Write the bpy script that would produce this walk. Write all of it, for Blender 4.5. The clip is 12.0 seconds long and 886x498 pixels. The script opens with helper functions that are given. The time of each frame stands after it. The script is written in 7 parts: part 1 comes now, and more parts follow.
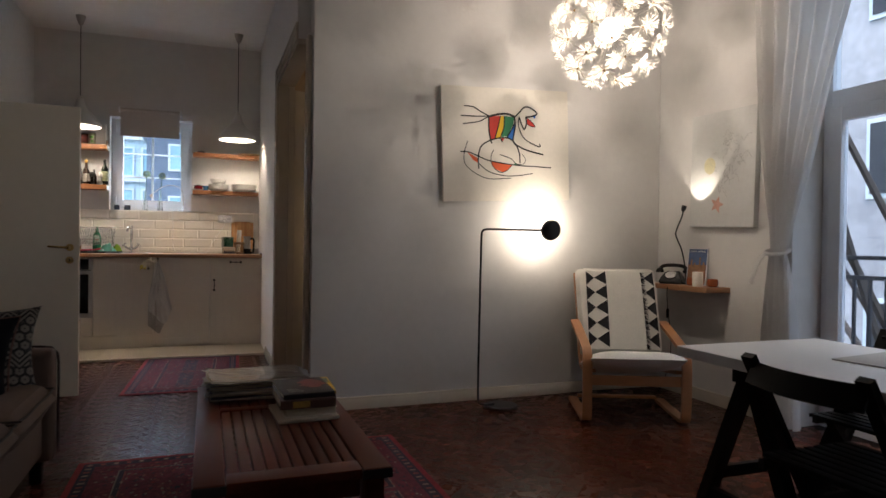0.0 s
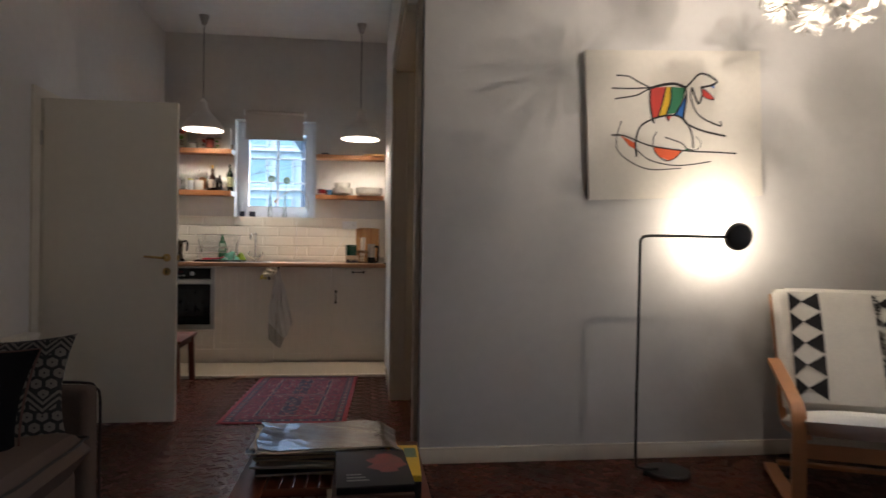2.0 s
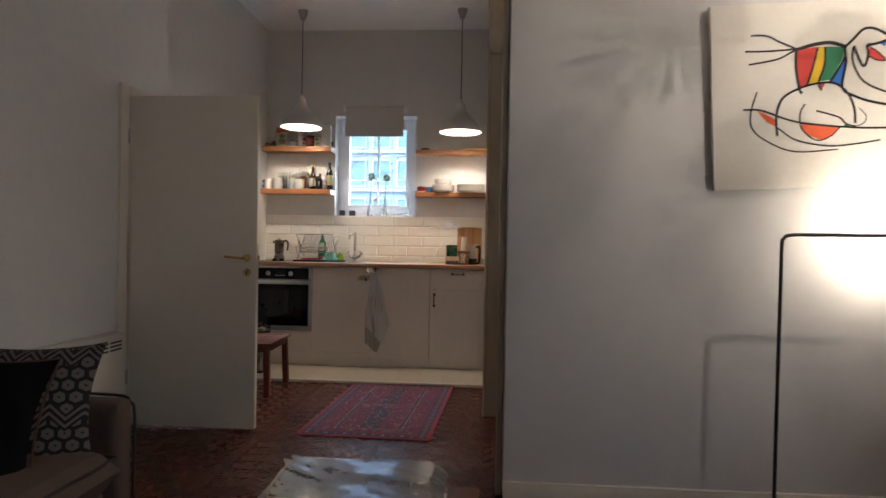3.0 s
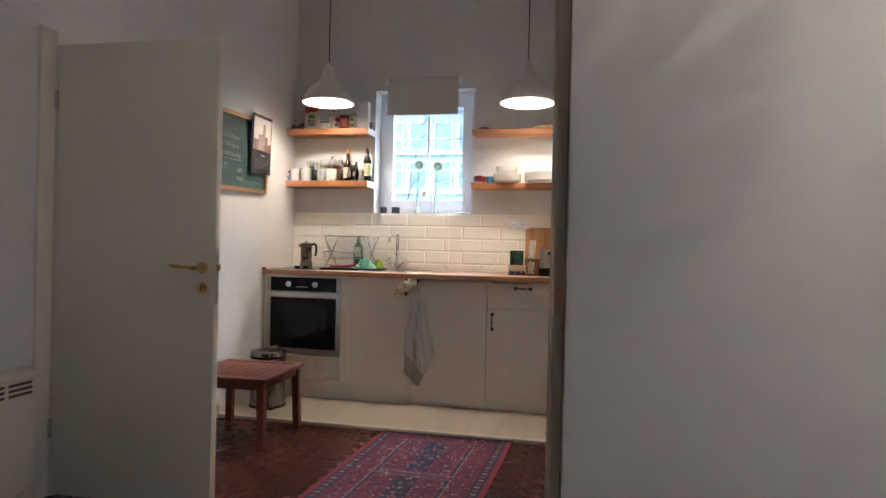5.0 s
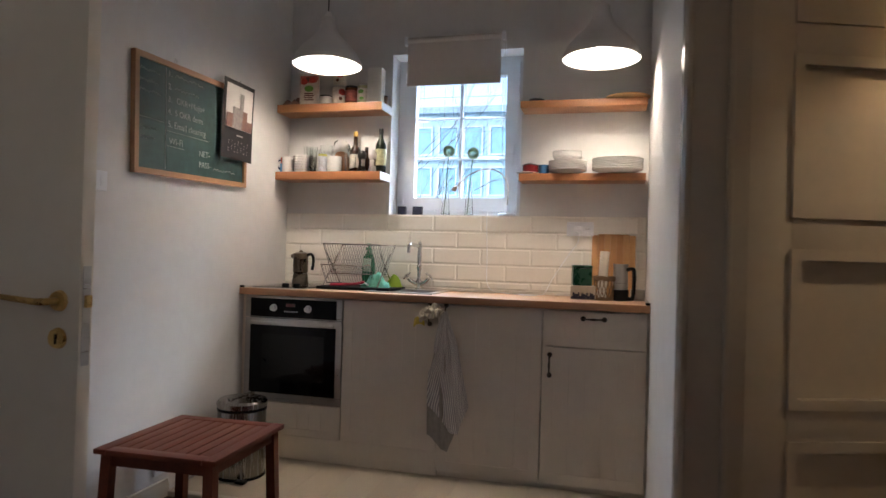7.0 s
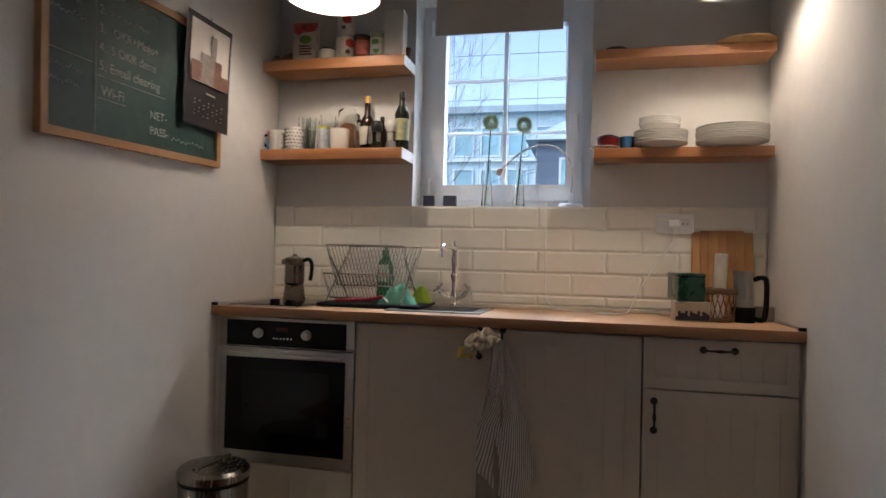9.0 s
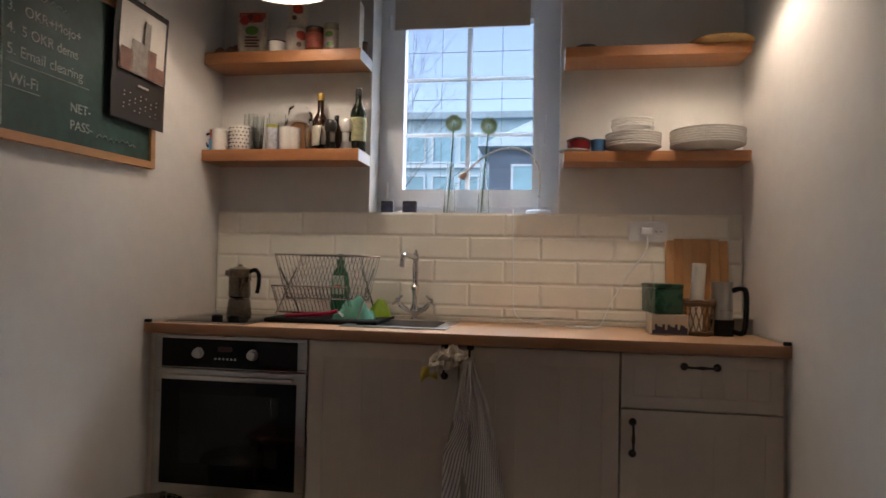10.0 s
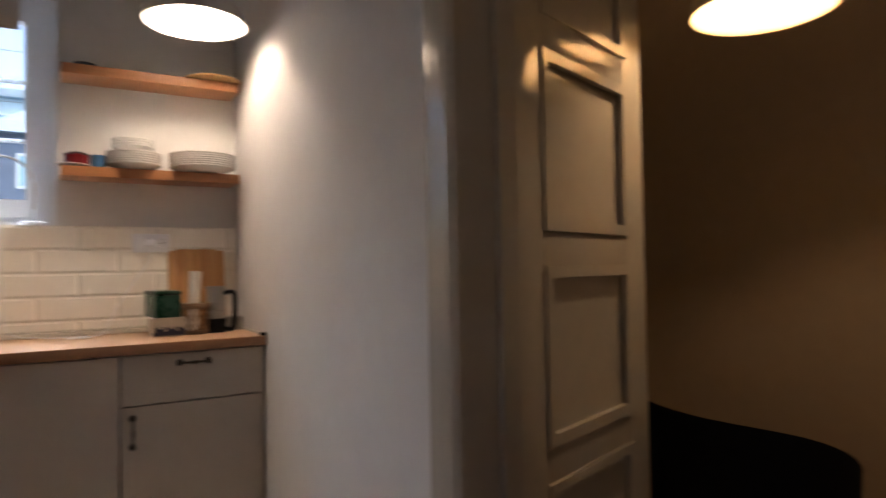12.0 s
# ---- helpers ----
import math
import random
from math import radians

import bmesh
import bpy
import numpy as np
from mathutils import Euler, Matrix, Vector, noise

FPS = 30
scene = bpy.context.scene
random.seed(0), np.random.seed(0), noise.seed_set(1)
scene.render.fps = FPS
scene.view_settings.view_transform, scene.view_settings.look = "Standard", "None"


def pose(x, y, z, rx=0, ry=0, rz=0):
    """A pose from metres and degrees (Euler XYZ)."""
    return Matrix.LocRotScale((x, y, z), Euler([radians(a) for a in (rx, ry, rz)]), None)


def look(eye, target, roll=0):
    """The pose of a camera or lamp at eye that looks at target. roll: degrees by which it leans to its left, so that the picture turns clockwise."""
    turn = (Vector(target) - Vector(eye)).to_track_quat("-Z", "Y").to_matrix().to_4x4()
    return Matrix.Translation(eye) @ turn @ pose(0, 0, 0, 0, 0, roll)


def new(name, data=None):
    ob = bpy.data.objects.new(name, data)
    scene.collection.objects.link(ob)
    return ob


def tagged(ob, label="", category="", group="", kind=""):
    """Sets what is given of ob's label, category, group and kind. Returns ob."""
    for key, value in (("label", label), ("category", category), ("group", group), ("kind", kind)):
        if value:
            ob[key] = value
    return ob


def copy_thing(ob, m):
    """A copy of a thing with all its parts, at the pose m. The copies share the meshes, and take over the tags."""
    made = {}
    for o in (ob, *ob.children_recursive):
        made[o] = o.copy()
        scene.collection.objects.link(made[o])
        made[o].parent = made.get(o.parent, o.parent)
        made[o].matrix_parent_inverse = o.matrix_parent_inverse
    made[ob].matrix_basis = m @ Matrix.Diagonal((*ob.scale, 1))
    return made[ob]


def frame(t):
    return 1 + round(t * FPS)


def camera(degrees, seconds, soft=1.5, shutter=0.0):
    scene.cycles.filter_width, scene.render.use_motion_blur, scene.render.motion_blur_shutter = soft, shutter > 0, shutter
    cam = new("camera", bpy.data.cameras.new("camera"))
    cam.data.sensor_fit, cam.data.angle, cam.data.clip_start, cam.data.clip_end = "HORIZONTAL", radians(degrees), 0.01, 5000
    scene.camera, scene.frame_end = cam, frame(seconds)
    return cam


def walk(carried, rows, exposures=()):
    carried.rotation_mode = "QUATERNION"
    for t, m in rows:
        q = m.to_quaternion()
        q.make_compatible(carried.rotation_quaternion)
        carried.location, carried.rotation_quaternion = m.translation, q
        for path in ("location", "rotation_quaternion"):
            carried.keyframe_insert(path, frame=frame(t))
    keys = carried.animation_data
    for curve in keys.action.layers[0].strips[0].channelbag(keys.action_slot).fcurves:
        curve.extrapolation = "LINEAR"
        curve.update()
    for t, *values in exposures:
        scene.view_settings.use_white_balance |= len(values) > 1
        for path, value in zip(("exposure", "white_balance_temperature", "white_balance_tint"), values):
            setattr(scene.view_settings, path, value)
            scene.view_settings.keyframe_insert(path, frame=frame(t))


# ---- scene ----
cam = camera(69.3, 12.0, shutter=0.5)
PATH = [
    (0, (1.695, 1.679, 1.139), (2.387, 3.555, 1.12), 0.8),
    (0.5, (1.828, 1.886, 1.163), (2.507, 3.767, 1.145), 0.7),
    (1, (1.887, 2.111, 1.166), (2.487, 4.019, 1.151), 0.9),
    (1.5, (1.934, 2.338, 1.174), (2.383, 4.287, 1.156), 1.0),
    (2, (2.042, 2.544, 1.167), (2.287, 4.529, 1.159), 0.8),
    (2.5, (2.175, 2.743, 1.176), (2.185, 4.743, 1.165), 0.7),
    (3, (2.261, 2.997, 1.171), (2.122, 4.992, 1.158), 1.0),
    (3.2, (2.291, 3.104, 1.178), (2.117, 5.096, 1.163), 1.2),
    (4.8, (2.389, 4.213, 1.19), (1.984, 6.167, 1.182), 1.4),
    (5, (2.383, 4.357, 1.181), (1.963, 6.308, 1.176), 1.3),
    (5.5, (2.372, 4.728, 1.185), (1.918, 6.675, 1.182), 1.5),
    (6, (2.322, 5.028, 1.192), (1.836, 6.968, 1.202), 1.5),
    (6.5, (2.199, 5.312, 1.194), (1.694, 7.247, 1.210), 1.7),
    (7, (2.067, 5.586, 1.207), (1.559, 7.52, 1.224), 1.6),
    (7.2, (2.006, 5.697, 1.206), (1.502, 7.632, 1.229), 1.7),
    (8.8, (1.593, 6.382, 1.195), (1.109, 8.322, 1.231), 1.6),
    (9, (1.562, 6.475, 1.199), (1.098, 8.419, 1.232), 1.4),
    (9.5, (1.515, 6.64, 1.2), (1.118, 8.599, 1.24), 1.3),
    (10, (1.477, 6.666, 1.215), (1.162, 8.64, 1.271), 1.2),
    (10.5, (1.407, 6.607, 1.212), (1.294, 8.602, 1.283), 0.9),
    (11, (1.386, 6.49, 1.252), (1.63, 8.473, 1.31), 0.4),
    (11.5, (1.456, 6.363, 1.254), (2.119, 8.248, 1.326), -0.4),
    (12, (1.569, 6.271, 1.248), (2.58, 7.996, 1.304), -1.0),
]
walk(cam, [(t, look(eye, target, roll)) for t, eye, target, roll in PATH],
     [(0, 1.8, 6400, 15), (2.5, 2.02, 6400, 15), (3.1, 2.25, 6350, 15), (4.8, 2.6, 6200, 15), (5.5, 2.55, 6200, 15), (7, 2.1, 6150, 15), (9, 1.39, 6450, 16),
      (10.5, 1.17, 6900, 19), (11.1, 1.16, 7050, 20), (11.6, 1.34, 6950, 20), (12, 1.8, 6900, 21)])

# ---- world and lights ----
world = bpy.data.worlds.new("world")
scene.world = world
world.use_nodes = True
wn, wl = world.node_tree.nodes, world.node_tree.links
sky = wn.new("ShaderNodeTexSky")
sky.sky_type, sky.sun_disc = "NISHITA", False
sky.sun_elevation, sky.sun_rotation = radians(45), radians(225)
sky.air_density, sky.dust_density, sky.ozone_density = 1.0, 2.5, 2.0
wl.new(sky.outputs[0], wn["Background"].inputs[0])
wn["Background"].inputs[1].default_value = 0.15
sun_data = bpy.data.lights.new("sun", "SUN")
sun_data.energy, sun_data.angle, sun_data.color = 1.5, radians(28), (1.0, 0.98, 0.95)
sun = new("sun", sun_data)
sun.matrix_world = pose(0, 0, 30, 45, 0, 135)


def lamp(name, kind, watts, colour, m, size=0.04, **more):
    data = bpy.data.lights.new(name, kind)
    data.energy, data.color = watts, colour
    if kind == "AREA":
        data.shape, data.size = "DISK", size
    else:
        data.shadow_soft_size = size
    if kind == "SPOT":
        data.spot_size, data.spot_blend = more["cone"], more["blend"]
    ob = new(name, data)
    ob.matrix_world = m
    return ob


WARM = (1.0, 0.87, 0.70)
lamp("pendant_light", "POINT", 4.6, WARM, pose(0.515, 8.85, 2.375), 0.032)
lamp("pendant_light", "POINT", 4.6, WARM, pose(1.995, 8.85, 2.358), 0.036)
lamp("dark_room_light", "POINT", 3.8, (1.0, 0.74, 0.44), pose(3.33, 7.395, 2.115), 0.03)
lamp("chandelier_light", "POINT", 6.6, (1.0, 0.87, 0.72), pose(3.98, 5.0, 2.45), 0.006)
lamp("floor_lamp_light", "AREA", 0.98, (1.0, 0.87, 0.68), pose(4.0, 5.712, 1.240, 102, 0, 0), 0.10)
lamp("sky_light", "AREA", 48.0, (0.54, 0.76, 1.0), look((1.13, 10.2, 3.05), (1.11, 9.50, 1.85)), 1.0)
lamp("balcony_sky_light", "AREA", 9.0, (0.50, 0.74, 1.0), look((6.35, 3.7, 3.6), (5.2, 4.3, 1.2)), 2.4)
lamp("reading_light", "SPOT", 1.6, (1.0, 0.90, 0.72), look((4.95, 5.445, 1.43), (5.12, 5.46, 1.72)), 0.012, cone=radians(86), blend=0.3)

# ---- materials ----
MATS = {}


def mat(name, colour, rough=0.6, metal=0.0, vary=0.12, scale=6.0, bump=0.0, bump_scale=60.0, stretch=(1, 1, 1), coat=0.0, random=0.0, spec=0.5):
    """Base colour with broad and fine noise, roughness that varies, fine relief."""
    if name in MATS:
        return MATS[name]
    m = bpy.data.materials.new(name)
    m.use_nodes = True
    n, l = m.node_tree.nodes, m.node_tree.links
    b = n["Principled BSDF"]
    b.inputs["Metallic"].default_value = metal
    b.inputs["Coat Weight"].default_value = coat
    b.inputs["Specular IOR Level"].default_value = spec
    tc = n.new("ShaderNodeTexCoord")
    mp = n.new("ShaderNodeMapping")
    mp.inputs["Scale"].default_value = stretch
    l.new(tc.outputs["Object"], mp.inputs[0])
    big, fine = n.new("ShaderNodeTexNoise"), n.new("ShaderNodeTexNoise")
    big.inputs["Scale"].default_value, big.inputs["Detail"].default_value = scale, 4
    fine.inputs["Scale"].default_value, fine.inputs["Detail"].default_value = scale * 9, 5
    l.new(mp.outputs[0], big.inputs[0]), l.new(mp.outputs[0], fine.inputs[0])
    add = n.new("ShaderNodeMath")
    add.operation = "ADD"
    l.new(big.outputs[0], add.inputs[0]), l.new(fine.outputs[0], add.inputs[1])
    value = add.outputs[0]
    if random:
        info, geo = n.new("ShaderNodeObjectInfo"), n.new("ShaderNodeNewGeometry")
        both = n.new("ShaderNodeMath")
        both.operation = "ADD"
        l.new(info.outputs["Random"], both.inputs[0]), l.new(geo.outputs["Random Per Island"], both.inputs[1])
        wrap = n.new("ShaderNodeMath")
        wrap.operation = "FRACT"
        l.new(both.outputs[0], wrap.inputs[0])
        mix = n.new("ShaderNodeMath")
        mix.operation = "MULTIPLY_ADD"
        mix.inputs[1].default_value = random
        l.new(wrap.outputs[0], mix.inputs[0]), l.new(value, mix.inputs[2])
        value = mix.outputs[0]
    rng = n.new("ShaderNodeMapRange")
    rng.inputs["From Min"].default_value, rng.inputs["From Max"].default_value = 0.55, 1.45 + random
    rng.inputs["To Min"].default_value, rng.inputs["To Max"].default_value = 1 - vary, 1 + vary
    l.new(value, rng.inputs[0])
    scl = n.new("ShaderNodeVectorMath")
    scl.operation = "SCALE"
    scl.inputs[0].default_value = colour
    l.new(rng.outputs[0], scl.inputs["Scale"])
    l.new(scl.outputs[0], b.inputs["Base Color"])
    rr = n.new("ShaderNodeMapRange")
    rr.inputs["To Min"].default_value, rr.inputs["To Max"].default_value = max(rough - 0.08, 0.02), min(rough + 0.08, 1)
    l.new(big.outputs[0], rr.inputs[0]), l.new(rr.outputs[0], b.inputs["Roughness"])
    if bump:
        tex, bm_node = n.new("ShaderNodeTexNoise"), n.new("ShaderNodeBump")
        tex.inputs["Scale"].default_value, tex.inputs["Detail"].default_value = bump_scale, 4
        l.new(mp.outputs[0], tex.inputs[0])
        bm_node.inputs["Strength"].default_value, bm_node.inputs["Distance"].default_value = bump, 0.01
        l.new(tex.outputs[0], bm_node.inputs["Height"]), l.new(bm_node.outputs[0], b.inputs["Normal"])
    MATS[name] = m
    return m


def glow(name, colour, strength):
    m = bpy.data.materials.new(name)
    m.use_nodes = True
    b = m.node_tree.nodes["Principled BSDF"]
    b.inputs["Emission Color"].default_value = (*colour, 1)
    b.inputs["Emission Strength"].default_value = strength
    return m


def glass_mat(name, colour=(1, 1, 1), rough=0.02, ior=1.45):
    m = bpy.data.materials.new(name)
    m.use_nodes = True
    b = m.node_tree.nodes["Principled BSDF"]
    b.inputs["Base Color"].default_value = (*colour, 1)
    b.inputs["Roughness"].default_value, b.inputs["IOR"].default_value = rough, ior
    b.inputs["Transmission Weight"].default_value = 1
    return m


PLASTER = mat("plaster", (0.69, 0.675, 0.65), 0.85, vary=0.05, scale=1.6, bump=0.10, bump_scale=30)
OCHRE = mat("ochre_paint", (0.40, 0.29, 0.185), 0.85, vary=0.06, scale=1.6, bump=0.1, bump_scale=30)
CEILING = mat("ceiling_paint", (0.78, 0.77, 0.76), 0.9, vary=0.04, scale=1.2, bump=0.08, bump_scale=25)
PARQUET = mat("dark_parquet", (0.060, 0.0145, 0.0065), 0.27, vary=0.55, scale=16, bump=0.10, bump_scale=30, random=1.5, spec=0.13)
SUBFLOOR = mat("floor_base", (0.02, 0.012, 0.008), 0.8)
WHITE_FLOOR = mat("pale_laminate", (0.45, 0.385, 0.29), 0.45, vary=0.10, scale=3, stretch=(8, 1, 1), random=0.5)
CREAM = mat("cream_gloss_paint", (0.52, 0.47, 0.39), 0.16, vary=0.06, scale=3, bump=0.05, bump_scale=40)
DOOR_PAINT = mat("door_paint", (0.72, 0.67, 0.57), 0.38, vary=0.04, scale=2, bump=0.03, bump_scale=50)
WHITE_PVC = mat("white_plastic", (0.80, 0.81, 0.83), 0.35, vary=0.03)
FRONT = mat("cabinet_white", (0.66, 0.585, 0.495), 0.42, vary=0.04, scale=3)
BEECH = mat("beech_worktop", (0.58, 0.35, 0.20), 0.38, vary=0.16, scale=3, stretch=(1, 14, 14), bump=0.03)
SHELF_WOOD = mat("oiled_shelf_wood", (0.41, 0.175, 0.072), 0.40, vary=0.22, scale=3, stretch=(1, 12, 12), bump=0.04)
TEAK = mat("oiled_acacia", (0.098, 0.023, 0.0095), 0.46, spec=0.25, vary=0.3, scale=5, stretch=(8, 1, 8), bump=0.05)
DARK_TEAK = mat("dark_stained_wood", (0.092, 0.022, 0.010), 0.36, vary=0.3, scale=5, stretch=(6, 1, 6), bump=0.02, spec=0.2)
BIRCH = mat("bent_birch", (0.44, 0.20, 0.085), 0.36, vary=0.14, scale=4, stretch=(2, 2, 8))
CANVAS = mat("primed_canvas", (0.78, 0.74, 0.66), 0.9, vary=0.05, scale=4, bump=0.25, bump_scale=400)
BLACK = mat("black_paint", (0.006, 0.006, 0.006), 0.6, vary=0.2, spec=0.12)
BLACK_METAL = mat("black_metal", (0.015, 0.014, 0.014), 0.40, metal=0.2, vary=0.2)
BRONZE = mat("dark_bronze", (0.05, 0.036, 0.026), 0.42, metal=0.7, vary=0.3, scale=20)
BRASS = mat("worn_brass", (0.62, 0.42, 0.16), 0.28, metal=1.0, vary=0.2, scale=14)
STEEL = mat("brushed_steel", (0.48, 0.465, 0.44), 0.30, metal=1.0, vary=0.10, scale=8, stretch=(1, 1, 20))
CHROME = mat("chrome", (0.75, 0.75, 0.76), 0.08, metal=1.0, vary=0.04)
TILE = mat("glazed_tile", (0.88, 0.84, 0.76), 0.16, vary=0.05, scale=5, random=0.5)
GROUT = mat("grout", (0.82, 0.78, 0.70), 0.9)
GLASS = glass_mat("window_glass", (0.97, 1.0, 1.0), 0.0)
JAR_GLASS = glass_mat("clear_glass", (0.95, 0.97, 0.96), 0.03)
BLACK_GLASS = mat("black_glass", (0.003, 0.003, 0.0035), 0.05, vary=0.05, spec=0.16)
# Sofa beige taken far down: the dim corner's shade is in the colour.
LINEN = mat("shaded_beige_linen", (0.098, 0.064, 0.049), 0.95, vary=0.14, scale=12, bump=0.4, bump_scale=500)
BLACK_CLOTH = mat("black_cloth", (0.012, 0.011, 0.012), 0.95, vary=0.2, scale=20, bump=0.4, bump_scale=400)
WHITE_CLOTH = mat("white_cotton", (0.76, 0.73, 0.67), 0.95, vary=0.08, scale=8, bump=0.35, bump_scale=300)
CURTAIN = mat("white_voile", (0.80, 0.79, 0.78), 0.9, vary=0.05, scale=5, bump=0.2, bump_scale=400)
nt = CURTAIN.node_tree
cloth_mix, through_cloth = nt.nodes.new("ShaderNodeMixShader"), nt.nodes.new("ShaderNodeBsdfTranslucent")
through_cloth.inputs[0].default_value = (0.80, 0.79, 0.78, 1)
cloth_mix.inputs[0].default_value = 0.42
nt.links.new(nt.nodes["Principled BSDF"].outputs[0], cloth_mix.inputs[1]), nt.links.new(through_cloth.outputs[0], cloth_mix.inputs[2])
nt.links.new(cloth_mix.outputs[0], nt.nodes["Material Output"].inputs[0])
WHITE_TOP = mat("white_table_top", (0.70, 0.69, 0.68), 0.42, vary=0.03)
SHADE = mat("white_lamp_enamel", (0.72, 0.69, 0.65), 0.45, vary=0.03)
BULB = glow("lit_bulb", (1.0, 0.90, 0.74), 5)
CERAMIC = mat("white_ceramic", (0.78, 0.76, 0.72), 0.14, vary=0.03)


# ---- mesh helpers ----
def box(bm, x0, x1, y0, y1, z0, z1, bevel=0.0, segs=2):
    vs = [bm.verts.new((x, y, z)) for z in (z0, z1) for y in (y0, y1) for x in (x0, x1)]
    fs = [bm.faces.new([vs[i] for i in q]) for q in ((0, 2, 3, 1), (4, 5, 7, 6), (0, 1, 5, 4), (2, 6, 7, 3), (0, 4, 6, 2), (1, 3, 7, 5))]
    if bevel:
        es = list({e for f in fs for e in f.edges})
        bmesh.ops.bevel(bm, geom=es, offset=bevel, segments=segs, profile=0.6, affect="EDGES", clamp_overlap=True)
    return bm


def lathe(bm, prof, segs=24, cx=0.0, cy=0.0, z=0.0, cap=True):
    rings = []
    for r, h in prof:
        if r < 1e-5:
            rings.append([bm.verts.new((cx, cy, z + h))])
        else:
            rings.append([bm.verts.new((cx + r * math.cos(2 * math.pi * k / segs), cy + r * math.sin(2 * math.pi * k / segs), z + h)) for k in range(segs)])
    for a, b in zip(rings, rings[1:]):
        for k in range(segs):
            q = [a[k % len(a)], a[(k + 1) % len(a)], b[(k + 1) % len(b)], b[k % len(b)]]
            q = list(dict.fromkeys(q))
            if len(q) > 2:
                bm.faces.new(q)
    if cap:
        for ring, flip in ((rings[0], True), (rings[-1], False)):
            if len(ring) > 2:
                bm.faces.new(ring[::-1] if flip else ring)
    return bm


def tube(bm, pts, r, segs=8, closed=False, taper=None):
    pts = [Vector(p) for p in pts]
    n, rings, up = len(pts), [], None
    for i, p in enumerate(pts):
        a = pts[i - 1] if (i or closed) else p
        b = pts[(i + 1) % n] if (i < n - 1 or closed) else p
        d = (b - a).normalized()
        if up is None:
            up = d.orthogonal().normalized()
        up = (up - d * up.dot(d)).normalized()
        side = d.cross(up)
        rad = r if taper is None else r + (taper - r) * i / max(n - 1, 1)
        rings.append([bm.verts.new(p + rad * (math.cos(2 * math.pi * k / segs) * up + math.sin(2 * math.pi * k / segs) * side)) for k in range(segs)])
    for a, b in list(zip(rings, rings[1:])) + ([(rings[-1], rings[0])] if closed else []):
        for k in range(segs):
            bm.faces.new((a[k], a[(k + 1) % segs], b[(k + 1) % segs], b[k]))
    if not closed:
        bm.faces.new(rings[0][::-1]), bm.faces.new(rings[-1])
    return bm


def arc(pts, n=6):
    """A smooth line through the points (Catmull-Rom)."""
    p = [Vector(q) for q in pts]
    p = [2 * p[0] - p[1]] + p + [2 * p[-1] - p[-2]]
    out = []
    for i in range(1, len(p) - 2):
        for k in range(n):
            t = k / n
            out.append(0.5 * (2 * p[i] + (p[i + 1] - p[i - 1]) * t + (2 * p[i - 1] - 5 * p[i] + 4 * p[i + 1] - p[i + 2]) * t * t + (3 * p[i] - p[i - 1] - 3 * p[i + 1] + p[i + 2]) * t ** 3))
    return out + [p[-2]]


def strap(bm, pts, width, thick, axis=(0, 1, 0)):
    """A flat strip bent along points, its width along axis."""
    pts, ax = [Vector(p) for p in pts], Vector(axis).normalized()
    rings = []
    for i, p in enumerate(pts):
        d = (pts[min(i + 1, len(pts) - 1)] - pts[max(i - 1, 0)]).normalized()
        nrm = d.cross(ax).normalized()
        rings.append([bm.verts.new(p + ax * (sx * width / 2) + nrm * (sz * thick / 2)) for sx, sz in ((-1, -1), (1, -1), (1, 1), (-1, 1))])
    for a, b in zip(rings, rings[1:]):
        for k in range(4):
            bm.faces.new((a[k], a[(k + 1) % 4], b[(k + 1) % 4], b[k]))
    bm.faces.new(rings[0][::-1]), bm.faces.new(rings[-1])
    return bm


def beam(bm, a, b, w, d, axis=(0, 0, 1)):
    """A straight bar from a to b, w wide across axis and d deep."""
    a, b = Vector(a), Vector(b)
    dirn = (b - a).normalized()
    s = dirn.cross(Vector(axis))
    s = (s if s.length > 1e-4 else dirn.orthogonal()).normalized()
    u = s.cross(dirn).normalized()
    ring = [[bm.verts.new(p + s * (i * w / 2) + u * (j * d / 2)) for i, j in ((-1, -1), (1, -1), (1, 1), (-1, 1))] for p in (a, b)]
    for k in range(4):
        bm.faces.new((ring[0][k], ring[0][(k + 1) % 4], ring[1][(k + 1) % 4], ring[1][k]))
    bm.faces.new(ring[0][::-1]), bm.faces.new(ring[1])
    return bm


def sheet(bm, f, nu, nv):
    """A grid of nu x nv cells whose points f(u, v) gives."""
    g = [[bm.verts.new(f(i / nu, j / nv)) for i in range(nu + 1)] for j in range(nv + 1)]
    for j in range(nv):
        for i in range(nu):
            bm.faces.new((g[j][i], g[j][i + 1], g[j + 1][i + 1], g[j + 1][i]))
    return bm


def cushion(bm, sx, sy, sz, n=14, p=3.0):
    """A stuffed block round the origin, plump in the middle with pinched edges."""
    def side(s):
        def f(u, v):
            a, b = 2 * u - 1, 2 * v - 1
            h = max(1 - abs(a) ** p, 0) ** 0.5 * max(1 - abs(b) ** p, 0) ** 0.5
            return Vector((a * sx / 2, b * sy / 2, s * sz / 2 * h))
        return f
    sheet(bm, side(1), n, n), sheet(bm, side(-1), n, n)
    bmesh.ops.remove_doubles(bm, verts=bm.verts[:], dist=1e-4)
    bmesh.ops.recalc_face_normals(bm, faces=bm.faces[:])
    return bm


def shift(bm, m):
    bmesh.ops.transform(bm, matrix=m, verts=bm.verts[:])
    return bm


